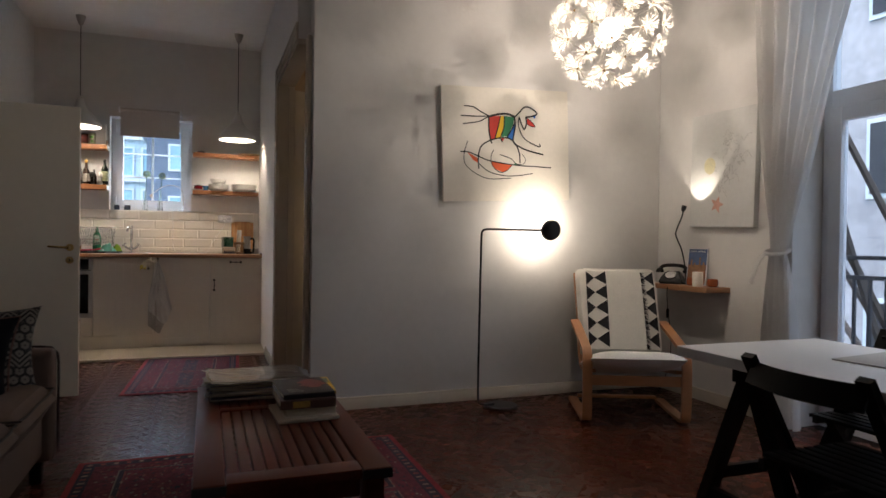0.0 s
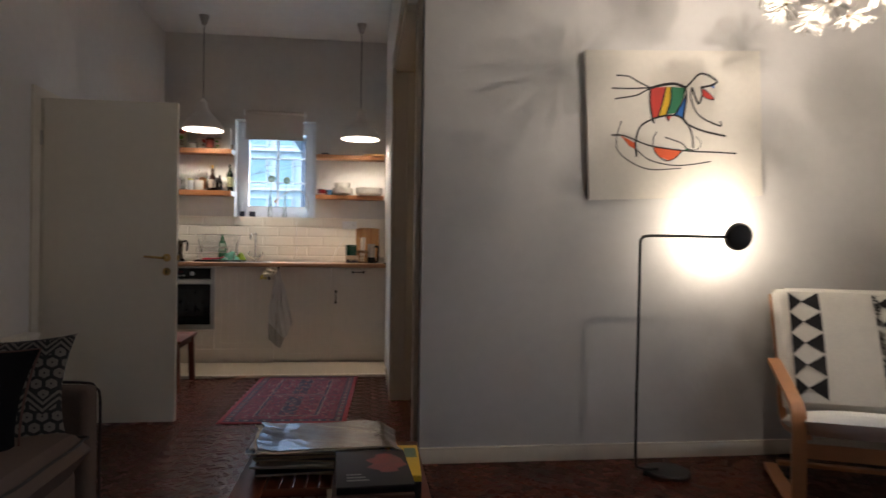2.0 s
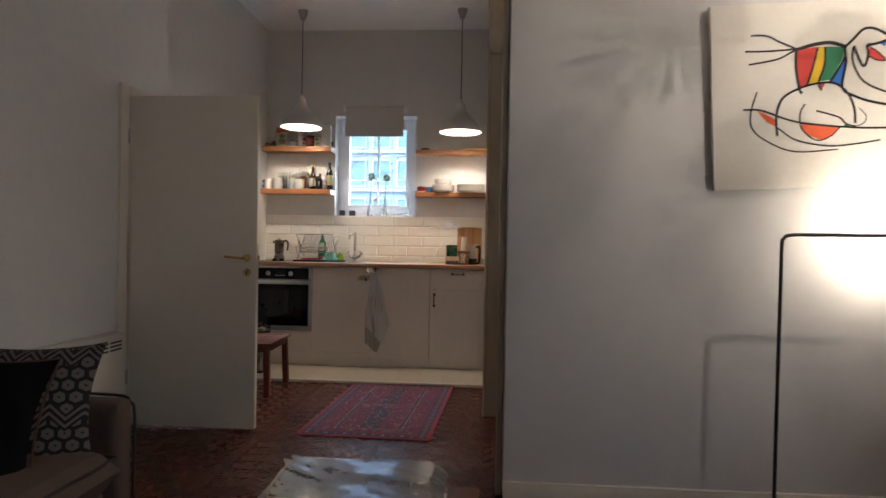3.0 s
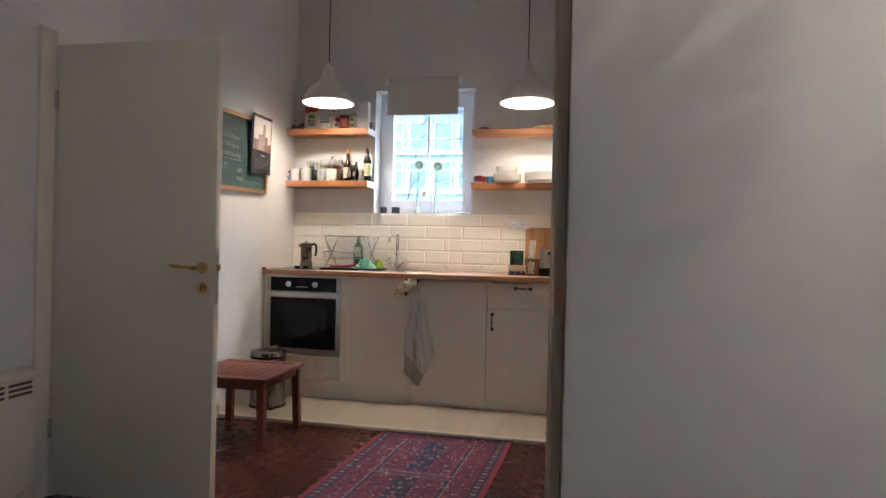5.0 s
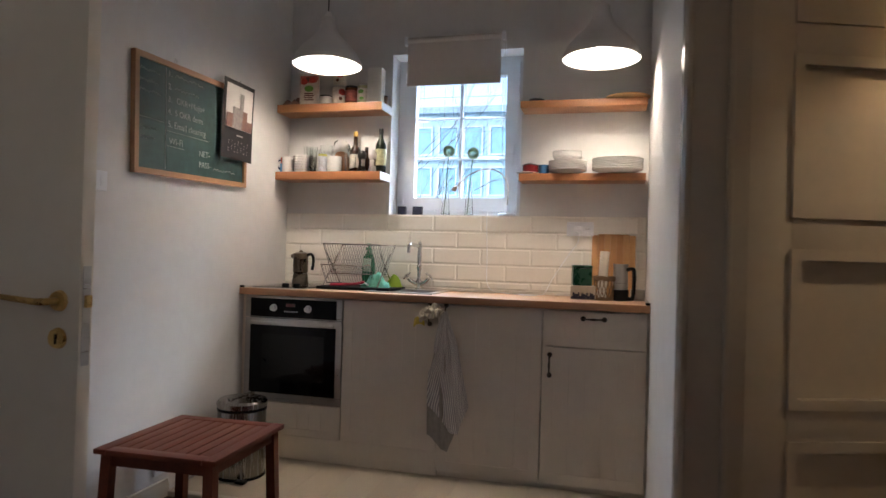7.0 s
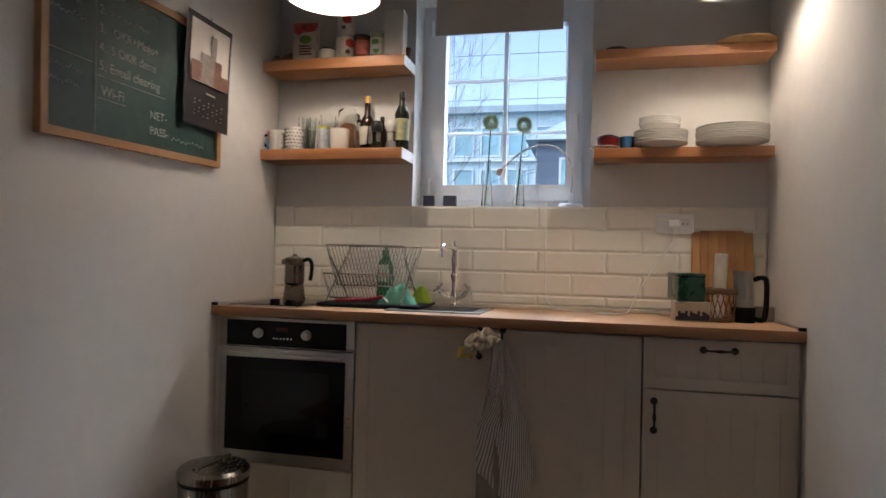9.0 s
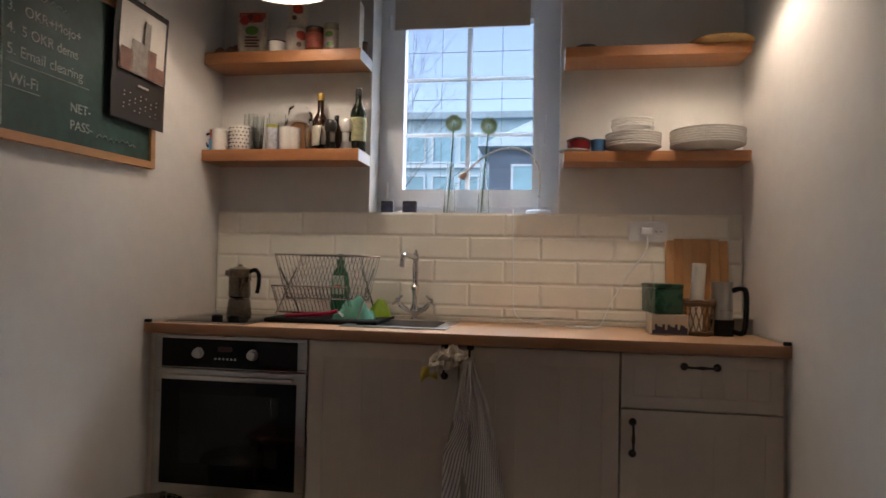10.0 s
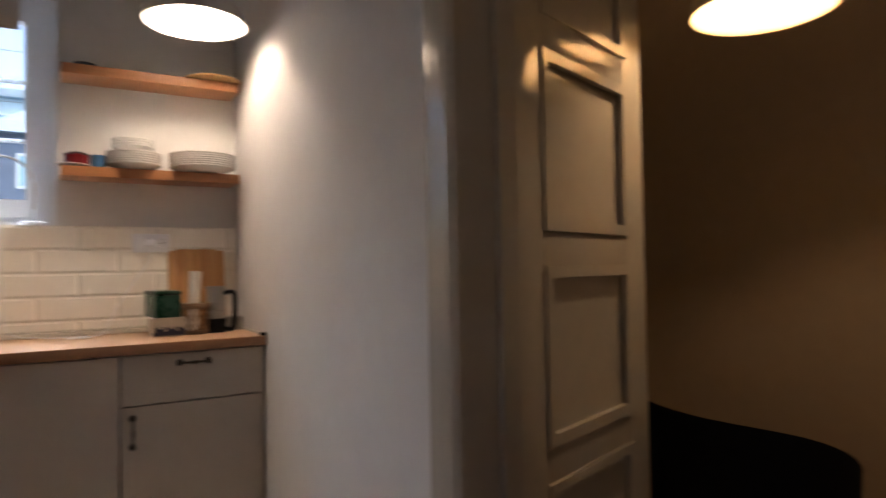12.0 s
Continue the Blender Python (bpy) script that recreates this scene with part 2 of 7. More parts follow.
def mesh_from(name, bm, material, smooth=True, angle=38):
    me = bpy.data.meshes.new(name)
    bmesh.ops.recalc_face_normals(bm, faces=bm.faces[:]) if len(bm.faces) < 20000 else None
    if smooth:
        for f in bm.faces:
            f.smooth = True
        lim = radians(angle)
        for e in bm.edges:
            if len(e.link_faces) == 2 and e.calc_face_angle(0) > lim:
                e.smooth = False
    bm.to_mesh(me)
    bm.free()
    for m in material if isinstance(material, (list, tuple)) else [material]:
        me.materials.append(m)
    return me


def part(name, bm, material, parent, label="", smooth=True):
    ob = new(name, mesh_from(name, bm, material, smooth))
    ob.parent = parent
    return tagged(ob, label)


def thing(name, label, category, m=None, group="", kind=""):
    ob = new(name)
    ob.empty_display_size = 0.1
    ob.matrix_world = m or Matrix()
    return tagged(ob, label, category, group, kind)


def solo(name, bm, material, label, category, m=None, group="", kind="", smooth=True):
    ob = new(name, mesh_from(name, bm, material, smooth))
    ob.matrix_world = m or Matrix()
    return tagged(ob, label, category, group, kind)


def B():
    return bmesh.new()


def structure(name, boxes, material, label, bevel=0.0):
    bm = B()
    for b in boxes:
        box(bm, *b, bevel)
    return solo(name, bm, material, label, name.split("_")[0], kind="structure", smooth=bool(bevel))


# ---- large structure ----
H = 3.32
floor = structure("floor", [(-0.2, 5.6, -1.3, 9.5, -0.3, -0.012)], SUBFLOOR, "dark reddish brown herringbone parquet floor, worn glossy")
structure("kitchen_floor", [(0, 2.26, 8.28, 9.4, -0.011, 0.014)], GROUT, "pale laminate kitchen floor under the units")
structure("ceiling", [(-0.3, 5.7, -1.4, 9.8, H, H + 0.2)], CEILING, "plain white plaster ceiling")
structure("wall_left", [(-0.2, 0, -1.3, 6.855, 0, H), (-0.2, 0, 6.855, 7.66, 2.07, H), (-0.2, 0, 7.66, 9.4, 0, H)], PLASTER, "white plastered wall with a doorway")
WX0, WX1, WZ0, WZ1 = 0.707, 1.531, 1.449, 2.455
structure("wall_kitchen", [(-0.2, WX0, 9.4, 9.75, 0, H), (WX1, 4.8, 9.4, 9.75, 0, H), (WX0, WX1, 9.4, 9.75, 0, WZ0), (WX0, WX1, 9.4, 9.75, WZ1, H)], PLASTER, "white plastered kitchen wall with a window")
structure("wall_side", [(2.26, 2.40, 7.44, 9.4, 0, H), (2.26, 2.40, 6.12, 7.44, 2.52, H)], PLASTER, "white plastered wall beside the kitchen with a tall doorway")
structure("wall_partition", [(2.347, 5.15, 5.97, 6.12, 0, H)], PLASTER, "white plastered living room wall", 0.018)
FY0, FY1, FZ1 = 2.75, 4.70, 2.95
structure("wall_right", [(5.15, 5.55, -1.3, FY0, 0, H), (5.15, 5.55, FY1, 6.12, 0, H), (5.15, 5.55, FY0, FY1, FZ1, H)], PLASTER, "white plastered wall with a tall balcony window")
structure("wall_behind", [(-0.2, 5.55, -1.3, -1.1, 0, H)], PLASTER, "plain white plastered wall")
structure("wall_dark_room", [(4.6, 4.8, 6.12, 9.4, 0, H), (2.405, 4.599, 9.38, 9.399, 0, H)], OCHRE, "brownish ochre painted wall of the dim next room")
structure("wall_hall", [(-1.2, -1.1, 6.4, 8.2, 0, 1.35), (-1.2, -1.1, 6.4, 8.2, 2.0, H), (-1.2, -1.1, 6.4, 6.95, 1.35, 2.0), (-1.2, -1.1, 7.65, 8.2, 1.35, 2.0), (-1.1, -0.2, 8.1, 8.2, 0, H), (-1.1, -0.2, 6.4, 6.5, 0, H)], PLASTER, "plain plastered hall wall behind the doorway")
structure("hall_floor", [(-1.2, -0.2, 6.4, 8.2, -0.2, 0)], SUBFLOOR, "dark hall floor")


def baseboard(a, b, inward):
    bm = B()
    a, b, n = Vector(a), Vector(b), Vector(inward)
    prof = [(0, 0), (0.016, 0), (0.016, 0.055), (0.011, 0.066), (0.009, 0.08), (0, 0.084)]
    rings = [[bm.verts.new((*(p + n * d), h)) for d, h in prof] for p in (a, b)]
    for k in range(len(prof)):
        j = (k + 1) % len(prof)
        bm.faces.new((rings[0][k], rings[0][j], rings[1][j], rings[1][k]))
    bm.faces.new(rings[0][::-1]), bm.faces.new(rings[1])
    return solo("baseboard", bm, CREAM, "cream painted wooden baseboard along the wall", "baseboard", kind="structure")


baseboard((2.350, 5.97), (5.15, 5.97), (0, -1))
baseboard((5.15, 5.96), (5.15, 4.72), (-1, 0))
baseboard((0, -1.1), (0, 6.80), (1, 0))
baseboard((0, 7.76), (0, 8.28), (1, 0))
baseboard((2.26, 8.28), (2.26, 7.55), (-1, 0))

# ---- windows and doors ----
def frame_rect(bm, x0, x1, z0, z1, y0, y1, w, bevel=0.004):
    """A rectangular frame in the x-z plane, mitred, in one piece."""
    def loop(y, d):
        return [bm.verts.new((x, y, z)) for x, z in ((x0 + d, z0 + d), (x1 - d, z0 + d), (x1 - d, z1 - d), (x0 + d, z1 - d))]
    fo, fi, bo, bi = loop(y0, 0), loop(y0, w), loop(y1, 0), loop(y1, w)
    fs = []
    for k in range(4):
        j = (k + 1) % 4
        fs += [bm.faces.new(q) for q in ((fo[k], fo[j], fi[j], fi[k]), (bo[j], bo[k], bi[k], bi[j]), (fo[j], fo[k], bo[k], bo[j]), (fi[k], fi[j], bi[j], bi[k]))]
    if bevel:
        es = [e for e in {e for f in fs for e in f.edges} if e.calc_face_angle(0) > 0.5]
        bmesh.ops.bevel(bm, geom=es, offset=bevel, segments=2, profile=0.6, affect="EDGES", clamp_overlap=True)
    return bm


def pane(bm_args, parent):
    ob = part("pane", box(B(), *bm_args), GLASS, parent, smooth=False)
    ob.visible_shadow = False
    return ob


win = thing("window_1", "white plastic kitchen window with glazing bars", "window", kind="structure")
part("window_frame", frame_rect(B(), WX0, WX1, WZ0, WZ1, 9.55, 9.62, 0.045), WHITE_PVC, win)
sash = part("sash", frame_rect(B(), WX0 + 0.04, WX1 - 0.04, WZ0 + 0.04, WZ1 - 0.04, 9.535, 9.60, 0.077, 0.008), WHITE_PVC, win)
gx0, gx1, gz0, gz1 = WX0 + 0.117, WX1 - 0.117, WZ0 + 0.117, WZ1 - 0.117
pane((gx0, gx1, 9.565, 9.57, gz0, gz1), win)
part("glazing_bar", box(B(), (gx0 + gx1) / 2 - 0.011, (gx0 + gx1) / 2 + 0.011, 9.571, 9.585, gz0, gz1, 0.003), WHITE_PVC, win)
for k in (1, 2):
    z = gz0 + (gz1 - gz0) * k / 3
    part("glazing_bar", box(B(), gx0, gx1, 9.572, 9.584, z - 0.009, z + 0.009, 0.003), WHITE_PVC, win)
hd = B()
box(hd, WX1 - 0.075, WX1 - 0.058, 9.525, 9.54, 1.83, 1.90, 0.003), box(hd, WX1 - 0.073, WX1 - 0.060, 9.50, 9.53, 1.88, 1.895, 0.003)
box(hd, WX1 - 0.074, WX1 - 0.059, 9.497, 9.508, 1.76, 1.895, 0.004)
part("window_handle", hd, WHITE_PVC, win)
for z in (1.56, 2.34):
    part("hinge", lathe(B(), [(0.008, -0.035), (0.008, 0.035)], 10, WX0 + 0.045, 9.53, z), WHITE_PVC, win)
GREY_WIRE = mat("grey_wire", (0.22, 0.25, 0.28), 0.5)
grille = thing("window_grille", "thin grey metal bars outside the kitchen window", "window grille")
for k in range(5):
    x = WX0 + 0.12 + k * 0.145
    part("bar", box(B(), x - 0.0012, x + 0.0012, 9.70, 9.7024, WZ0, WZ1), GREY_WIRE, grille)
for z in (2.02, 2.25):
    part("bar", box(B(), WX0, WX1, 9.6976, 9.70, z - 0.0013, z + 0.0013), GREY_WIRE, grille)

BLIND = mat("beige_roller_cloth", (0.62, 0.58, 0.54), 0.9, vary=0.04, scale=4, bump=0.15, bump_scale=300)
blind = thing("roller_blind", "beige roller blind rolled most of the way up over the window", "roller blind")
part("cloth", box(B(), 0.812, 1.40, 9.372, 9.375, 2.255, 2.53), BLIND, blind)
part("roller", shift(lathe(B(), [(0.02, -0.294), (0.02, 0.294)], 16), pose(1.106, 9.382, 2.53, 0, 90, 0)), BLIND, blind)
part("bottom_rail", box(B(), 0.812, 1.40, 9.368, 9.379, 2.245, 2.262, 0.003), BLIND, blind)
for x in (0.80, 1.412):
    part("bracket", box(B(), x - 0.01, x + 0.01, 9.36, 9.40, 2.50, 2.555, 0.004), WHITE_PVC, blind)
part("pull_chain", tube(B(), arc([(1.415, 9.375, 2.53), (1.417, 9.375, 2.1), (1.425, 9.40, 1.68), (1.44, 9.405, 1.62), (1.45, 9.40, 1.70), (1.432, 9.38, 2.1), (1.428, 9.375, 2.53)], 4), 0.0022, 5), WHITE_PVC, blind)

fw = thing("window_2", "tall white balcony window with transom light", "window", kind="structure")
def yframe(bm, y0, y1, z0, z1, x0, x1, w):
    box(bm, x0, x1, y0, y0 + w, z0, z1, 0.006), box(bm, x0, x1, y1 - w, y1, z0, z1, 0.006)
    box(bm, x0, x1, y0 + w, y1 - w, z0, z0 + w, 0.006), box(bm, x0, x1, y0 + w, y1 - w, z1 - w, z1, 0.006)
    return bm
part("window_frame", yframe(B(), FY0, FY1, 0.0, FZ1, 5.40, 5.47, 0.06), WHITE_PVC, fw)
part("transom", box(B(), 5.39, 5.47, FY0 + 0.06, FY1 - 0.06, 2.02, 2.13, 0.008), WHITE_PVC, fw)
for a, b in ((FY0 + 0.05, 3.72), (3.73, FY1 - 0.05)):
    part("sash", yframe(B(), a, b, 0.06, 2.02, 5.385, 5.45, 0.085), WHITE_PVC, fw)
    pane((5.415, 5.42, a + 0.085, b - 0.085, 0.14, 1.94), fw)
    pane((5.425, 5.43, a + 0.01, b - 0.01, 2.13, FZ1 - 0.06), fw)

def panel_leaf(parent, w, h, t, panels, mat_):
    """A door leaf in x-z from the hinge at the origin, with raised mouldings round sunk panels."""
    bm = B()
    cuts = sorted({0.0, h, *(z for p in panels for z in p)})
    st = 0.122
    box(bm, 0, st, 0, t, 0, h, 0.003), box(bm, w - st, w, 0, t, 0, h, 0.003)
    edges = [0.0] + [z for p in panels for z in p] + [h]
    for a, b in zip(edges[::2], edges[1::2]):
        box(bm, st, w - st, 0, t, a, b, 0.002)
    leaf = part("leaf", bm, mat_, parent)
    for a, b in panels:
        part("panel", box(B(), st, w - st, t * 0.35, t * 0.65, a, b), mat_, leaf)
        for y0 in (-0.006, t - 0.012):
            part("moulding", frame_rect(B(), st - 0.004, w - st + 0.004, a - 0.004, b + 0.004, y0, y0 + 0.018, 0.028, 0.006), mat_, leaf)
    return leaf

rd = thing("door_1", "tall cream panelled double door leaf standing open into the dim room", "door", pose(2.405, 7.385, 0.012, 0, 0, 20), kind="structure")
leaf = panel_leaf(rd, 0.70, 2.44, 0.042, [(0.16, 0.73), (0.82, 1.23), (1.32, 1.74), (1.83, 2.34)], CREAM)
for z in (0.3, 1.2, 2.1):
    part("hinge", lathe(B(), [(0.009, -0.05), (0.009, 0.05)], 10, -0.004, 0.02, z), BRASS, rd)
def casing_run(bm, y0, y1, z0, z1):
    box(bm, 2.247, 2.264, y0, y1, z0, z1, 0.006)
    box(bm, 2.242, 2.25, y0 + 0.012, y1 - 0.055, z0, z1, 0.005)
dc = thing("door_frame_1", "cream painted moulded door casing and jamb", "door frame", kind="structure")
bm = B(); casing_run(bm, 7.375, 7.50, 0, 2.62)
part("casing", bm, CREAM, dc)
bm = B(); box(bm, 2.247, 2.264, 6.10, 7.37, 2.50, 2.62, 0.006); box(bm, 2.242, 2.25, 6.10, 7.37, 2.55, 2.605, 0.005)
part("head_casing", bm, CREAM, dc)
part("jamb", box(B(), 2.263, 2.405, 7.385, 7.436, 0, 2.515, 0.004), CREAM, dc)
part("jamb", box(B(), 2.316, 2.344, 6.012, 6.122, 0, 2.515, 0.005), mat("dull_cream_paint", (0.50, 0.44, 0.36), 0.5, vary=0.06, scale=3), dc)
part("stop_bead", box(B(), 2.352, 2.368, 7.370, 7.386, 0, 2.476, 0.003), CREAM, dc)
part("head_jamb", box(B(), 2.263, 2.405, 6.125, 7.384, 2.478, 2.516, 0.003), CREAM, dc)

ld = thing("door_2", "plain off-white flush door standing open with a brass handle", "door", pose(0.03, 6.845, 0.015), kind="structure")
leaf = part("leaf", box(B(), 0.009, 0.815, 0, 0.04, 0, 2.05, 0.003), DOOR_PAINT, ld)
rose = B()
for z in (1.055, 0.965):
    bmesh.ops.create_cone(rose, cap_ends=True, segments=24, radius1=0.026, radius2=0.023, depth=0.008, matrix=pose(0.757, -0.005, z, 90))
part("rose", rose, BRASS, ld)
part("door_handle", tube(B(), arc([(0.757, -0.005, 1.055), (0.757, -0.045, 1.055), (0.735, -0.052, 1.055), (0.69, -0.05, 1.058), (0.63, -0.047, 1.062)], 5), 0.0095, 10, taper=0.007), BRASS, ld)
part("keyhole", box(B(), 0.754, 0.760, -0.0105, -0.0085, 0.952, 0.976), BLACK, ld)
part("lock_plate", box(B(), 0.8145, 0.8165, 0.008, 0.032, 0.90, 1.14), STEEL, ld)
part("latch", box(B(), 0.816, 0.826, 0.012, 0.028, 1.04, 1.07, 0.002), BRASS, ld)
for z in (0.3, 1.80):
    part("hinge", lathe(B(), [(0.008, -0.045), (0.008, 0.045)], 10, -0.003, 0.000, z), STEEL, ld)
df = thing("door_frame_2", "off-white painted door frame beside the open door", "door frame", kind="structure")
part("casing", box(B(), 0.001, 0.02, 6.765, 6.850, 0, 2.13, 0.005), DOOR_PAINT, df)
part("casing", box(B(), 0.001, 0.02, 7.66, 7.745, 0, 2.13, 0.005), DOOR_PAINT, df)
part("head_casing", box(B(), 0.001, 0.02, 6.852, 7.66, 2.065, 2.13, 0.005), DOOR_PAINT, df)
part("jamb", box(B(), -0.2, 0.0, 7.64, 7.66, 0, 2.07), DOOR_PAINT, df)
part("jamb", box(B(), -0.2, 0.0335, 6.853, 6.880, 0, 2.064), DOOR_PAINT, df)

# ---- living room ----
def text_mesh(body, size, extrude=0.0004):
    cu = bpy.data.curves.new("writing", "FONT")
    cu.body, cu.size, cu.extrude, cu.align_x = body, size, extrude, "LEFT"
    ob = bpy.data.objects.new("writing", cu)
    scene.collection.objects.link(ob)
    me = bpy.data.meshes.new_from_object(ob.evaluated_get(bpy.context.evaluated_depsgraph_get()))
    bpy.data.objects.remove(ob)
    return me


def writing(name, body, size, m, material, parent, label=""):
    me = text_mesh(body, size)
    me.materials.clear()
    me.materials.append(material)
    ob = new(name, me)
    ob.parent, ob.matrix_local = parent, m
    return tagged(ob, label)


BIRCH_LATH = mat("raw_lath", (0.42, 0.30, 0.18), 0.7)
pic = thing("canvas_picture", "unframed white canvas painted with a rainbow striped animal on a ball", "painting", pose(3.758, 5.955, 1.866, 0.6, -2.6, 0))
part("stretched_canvas", box(B(), -0.512, 0.512, -0.022, 0.002, -0.41, 0.41, 0.004), CANVAS, pic)
part("hanging_batten", box(B(), -0.20, 0.20, 0.0022, 0.013, 0.30, 0.33), BIRCH_LATH, pic)
INK = mat("black_ink", (0.012, 0.011, 0.011), 0.7)
def paint(name, rgb):
    return mat(name, rgb, 0.7, vary=0.08, scale=30)
def cv(x, y):
    return (-0.53 + 1.06 * (x - 80) / 740, -0.0235, 0.41 - 0.82 * (y - 52) / 612)
def stroke(pts, r=0.0042):
    bm = tube(B(), arc([cv(*p) for p in pts], 5), r, 6)
    shift(bm, Matrix.Translation((0, -0.0235, 0)) @ Matrix.Diagonal((1, 0.25, 1, 1)) @ Matrix.Translation((0, 0.0235, 0)))
    part("ink_line", bm, INK, pic)
def patch(pts, material):
    bm = B()
    bm.faces.new([bm.verts.new((p[0], -0.0228, p[2])) for p in (cv(*q) for q in pts)])
    part("paint_patch", bm, material, pic, smooth=False)
RED, YELLOW, GREEN, BLUE = paint("red_paint", (0.62, 0.045, 0.03)), paint("yellow_paint", (0.78, 0.50, 0.02)), paint("green_paint", (0.03, 0.22, 0.10)), paint("blue_paint", (0.02, 0.16, 0.55))
ORANGE = paint("orange_paint", (0.75, 0.12, 0.035))
patch([(352, 208), (412, 203), (398, 262), (378, 325), (352, 335), (345, 262)], RED)
patch([(414, 203), (434, 204), (430, 265), (412, 318), (381, 325), (400, 262)], YELLOW)
patch([(437, 203), (492, 208), (484, 245), (452, 312), (416, 316), (433, 265)], GREEN)
patch([(494, 238), (488, 300), (480, 338), (448, 318), (466, 285)], BLUE)
patch([(565, 208), (588, 228), (610, 256), (585, 254), (560, 240)], RED)
patch([(596, 202), (614, 196), (610, 212)], BLUE)
patch([(414, 322), (434, 320), (420, 345)], RED)
patch([(226, 403), (255, 418), (284, 436), (280, 458), (256, 444)], ORANGE)
patch([(358, 450), (415, 459), (470, 469), (452, 495), (415, 508), (380, 492), (362, 472)], ORANGE)
patch([(478, 470), (490, 458), (506, 471)], GREEN)
stroke([(213, 156), (262, 160), (300, 182), (352, 208)]); stroke([(195, 208), (262, 210), (352, 207)]); stroke([(205, 252), (290, 238), (330, 218), (352, 208)])
stroke([(352, 208), (400, 195), (450, 191), (492, 206)], 0.008); stroke([(492, 208), (520, 180), (548, 152), (580, 152), (620, 178), (612, 192), (580, 202), (556, 204)], 0.006)
stroke([(556, 204), (560, 235), (548, 272), (535, 255), (518, 205)], 0.0055); stroke([(562, 208), (590, 230), (610, 256), (584, 254), (560, 240)], 0.003)
stroke([(516, 210), (515, 260), (548, 325), (630, 366), (634, 348)]); stroke([(492, 208), (494, 260), (482, 340), (520, 370), (570, 390), (655, 410)], 0.0055)
stroke([(348, 210), (346, 270), (354, 335), (362, 354)], 0.006); stroke([(434, 204), (430, 265), (412, 318), (420, 346)], 0.0045); stroke([(412, 204), (398, 262), (378, 327)], 0.0045); stroke([(494, 236), (468, 285), (446, 318)], 0.0045)
stroke([(286, 490), (284, 430), (302, 370), (350, 338), (410, 322), (460, 325), (495, 355), (515, 405), (518, 458)], 0.0052)
stroke([(186, 400), (240, 404), (330, 442), (420, 460), (520, 472), (600, 476), (698, 483)]); stroke([(228, 342), (208, 410), (212, 465), (260, 510), (340, 544), (465, 541)], 0.003)
stroke([(284, 460), (340, 505), (430, 528), (510, 526), (590, 515)], 0.0035); stroke([(370, 388), (355, 420), (360, 470), (400, 508), (440, 500), (472, 470)], 0.003)
stroke([(404, 412), (470, 436), (490, 458), (520, 468)], 0.0035); stroke([(530, 408), (550, 435), (540, 460), (505, 470)], 0.002)

art = thing("pale_canvas", "pale abstract canvas with faint lines and a pink star", "painting", pose(5.126, 5.258, 1.688, 0, 1.2, -90))
part("stretched_canvas", box(B(), -0.301, 0.301, -0.022, 0.022, -0.41, 0.41, 0.006), mat("grey_white_canvas", (0.62, 0.62, 0.60), 0.85, vary=0.06, scale=4, bump=0.2, bump_scale=400), art)
FAINT = mat("faint_pencil", (0.30, 0.29, 0.28), 0.9)
bm = B()
for k in range(26):
    cx, cz = random.uniform(-0.08, 0.2), random.uniform(-0.22, 0.25)
    pts = [(cx, -0.0228, cz)]
    for j in range(4):
        pts.append((pts[-1][0] + random.uniform(-0.05, 0.05), -0.0228, pts[-1][2] + random.uniform(-0.05, 0.05)))
    tube(bm, arc(pts, 4), 0.0008, 4)
part("pencil_lines", bm, FAINT, art)
bm = B()
bm.faces.new([bm.verts.new((-0.03 + r * math.sin(a), -0.0232, -0.25 + r * math.cos(a))) for k in range(10) for r, a in [((0.065 if k % 2 == 0 else 0.03), 2 * math.pi * k / 10 + 0.3)]])
part("pink_star", bm, mat("faded_pink", (0.55, 0.30, 0.23), 0.9, vary=0.3, scale=30), art)
bm = B()
bm.faces.new([bm.verts.new((-0.11 + 0.055 * math.sin(k * 0.35), -0.0230, 0.03 + 0.06 * math.cos(k * 0.35))) for k in range(18)])
part("yellow_spot", bm, mat("pale_yellow", (0.58, 0.53, 0.34), 0.9, vary=0.2, scale=30), art)

# rugs
RUG_RED = mat("red_wool", (0.22, 0.014, 0.020), 0.97, vary=0.35, scale=18, bump=0.6, bump_scale=260)
RUG_DARK = mat("navy_wool", (0.028, 0.018, 0.035), 0.97, vary=0.4, scale=30, bump=0.6, bump_scale=260)
RUG_WINE = mat("wine_wool", (0.12, 0.016, 0.030), 0.97, vary=0.9, scale=40, bump=0.6, bump_scale=260)
RUG_LIGHT = mat("ivory_wool", (0.24, 0.18, 0.14), 0.97, vary=0.35, scale=30, bump=0.6, bump_scale=260)
RUG_ROSE = mat("rose_wool", (0.23, 0.06, 0.05), 0.97, vary=0.4, scale=30, bump=0.6, bump_scale=260)


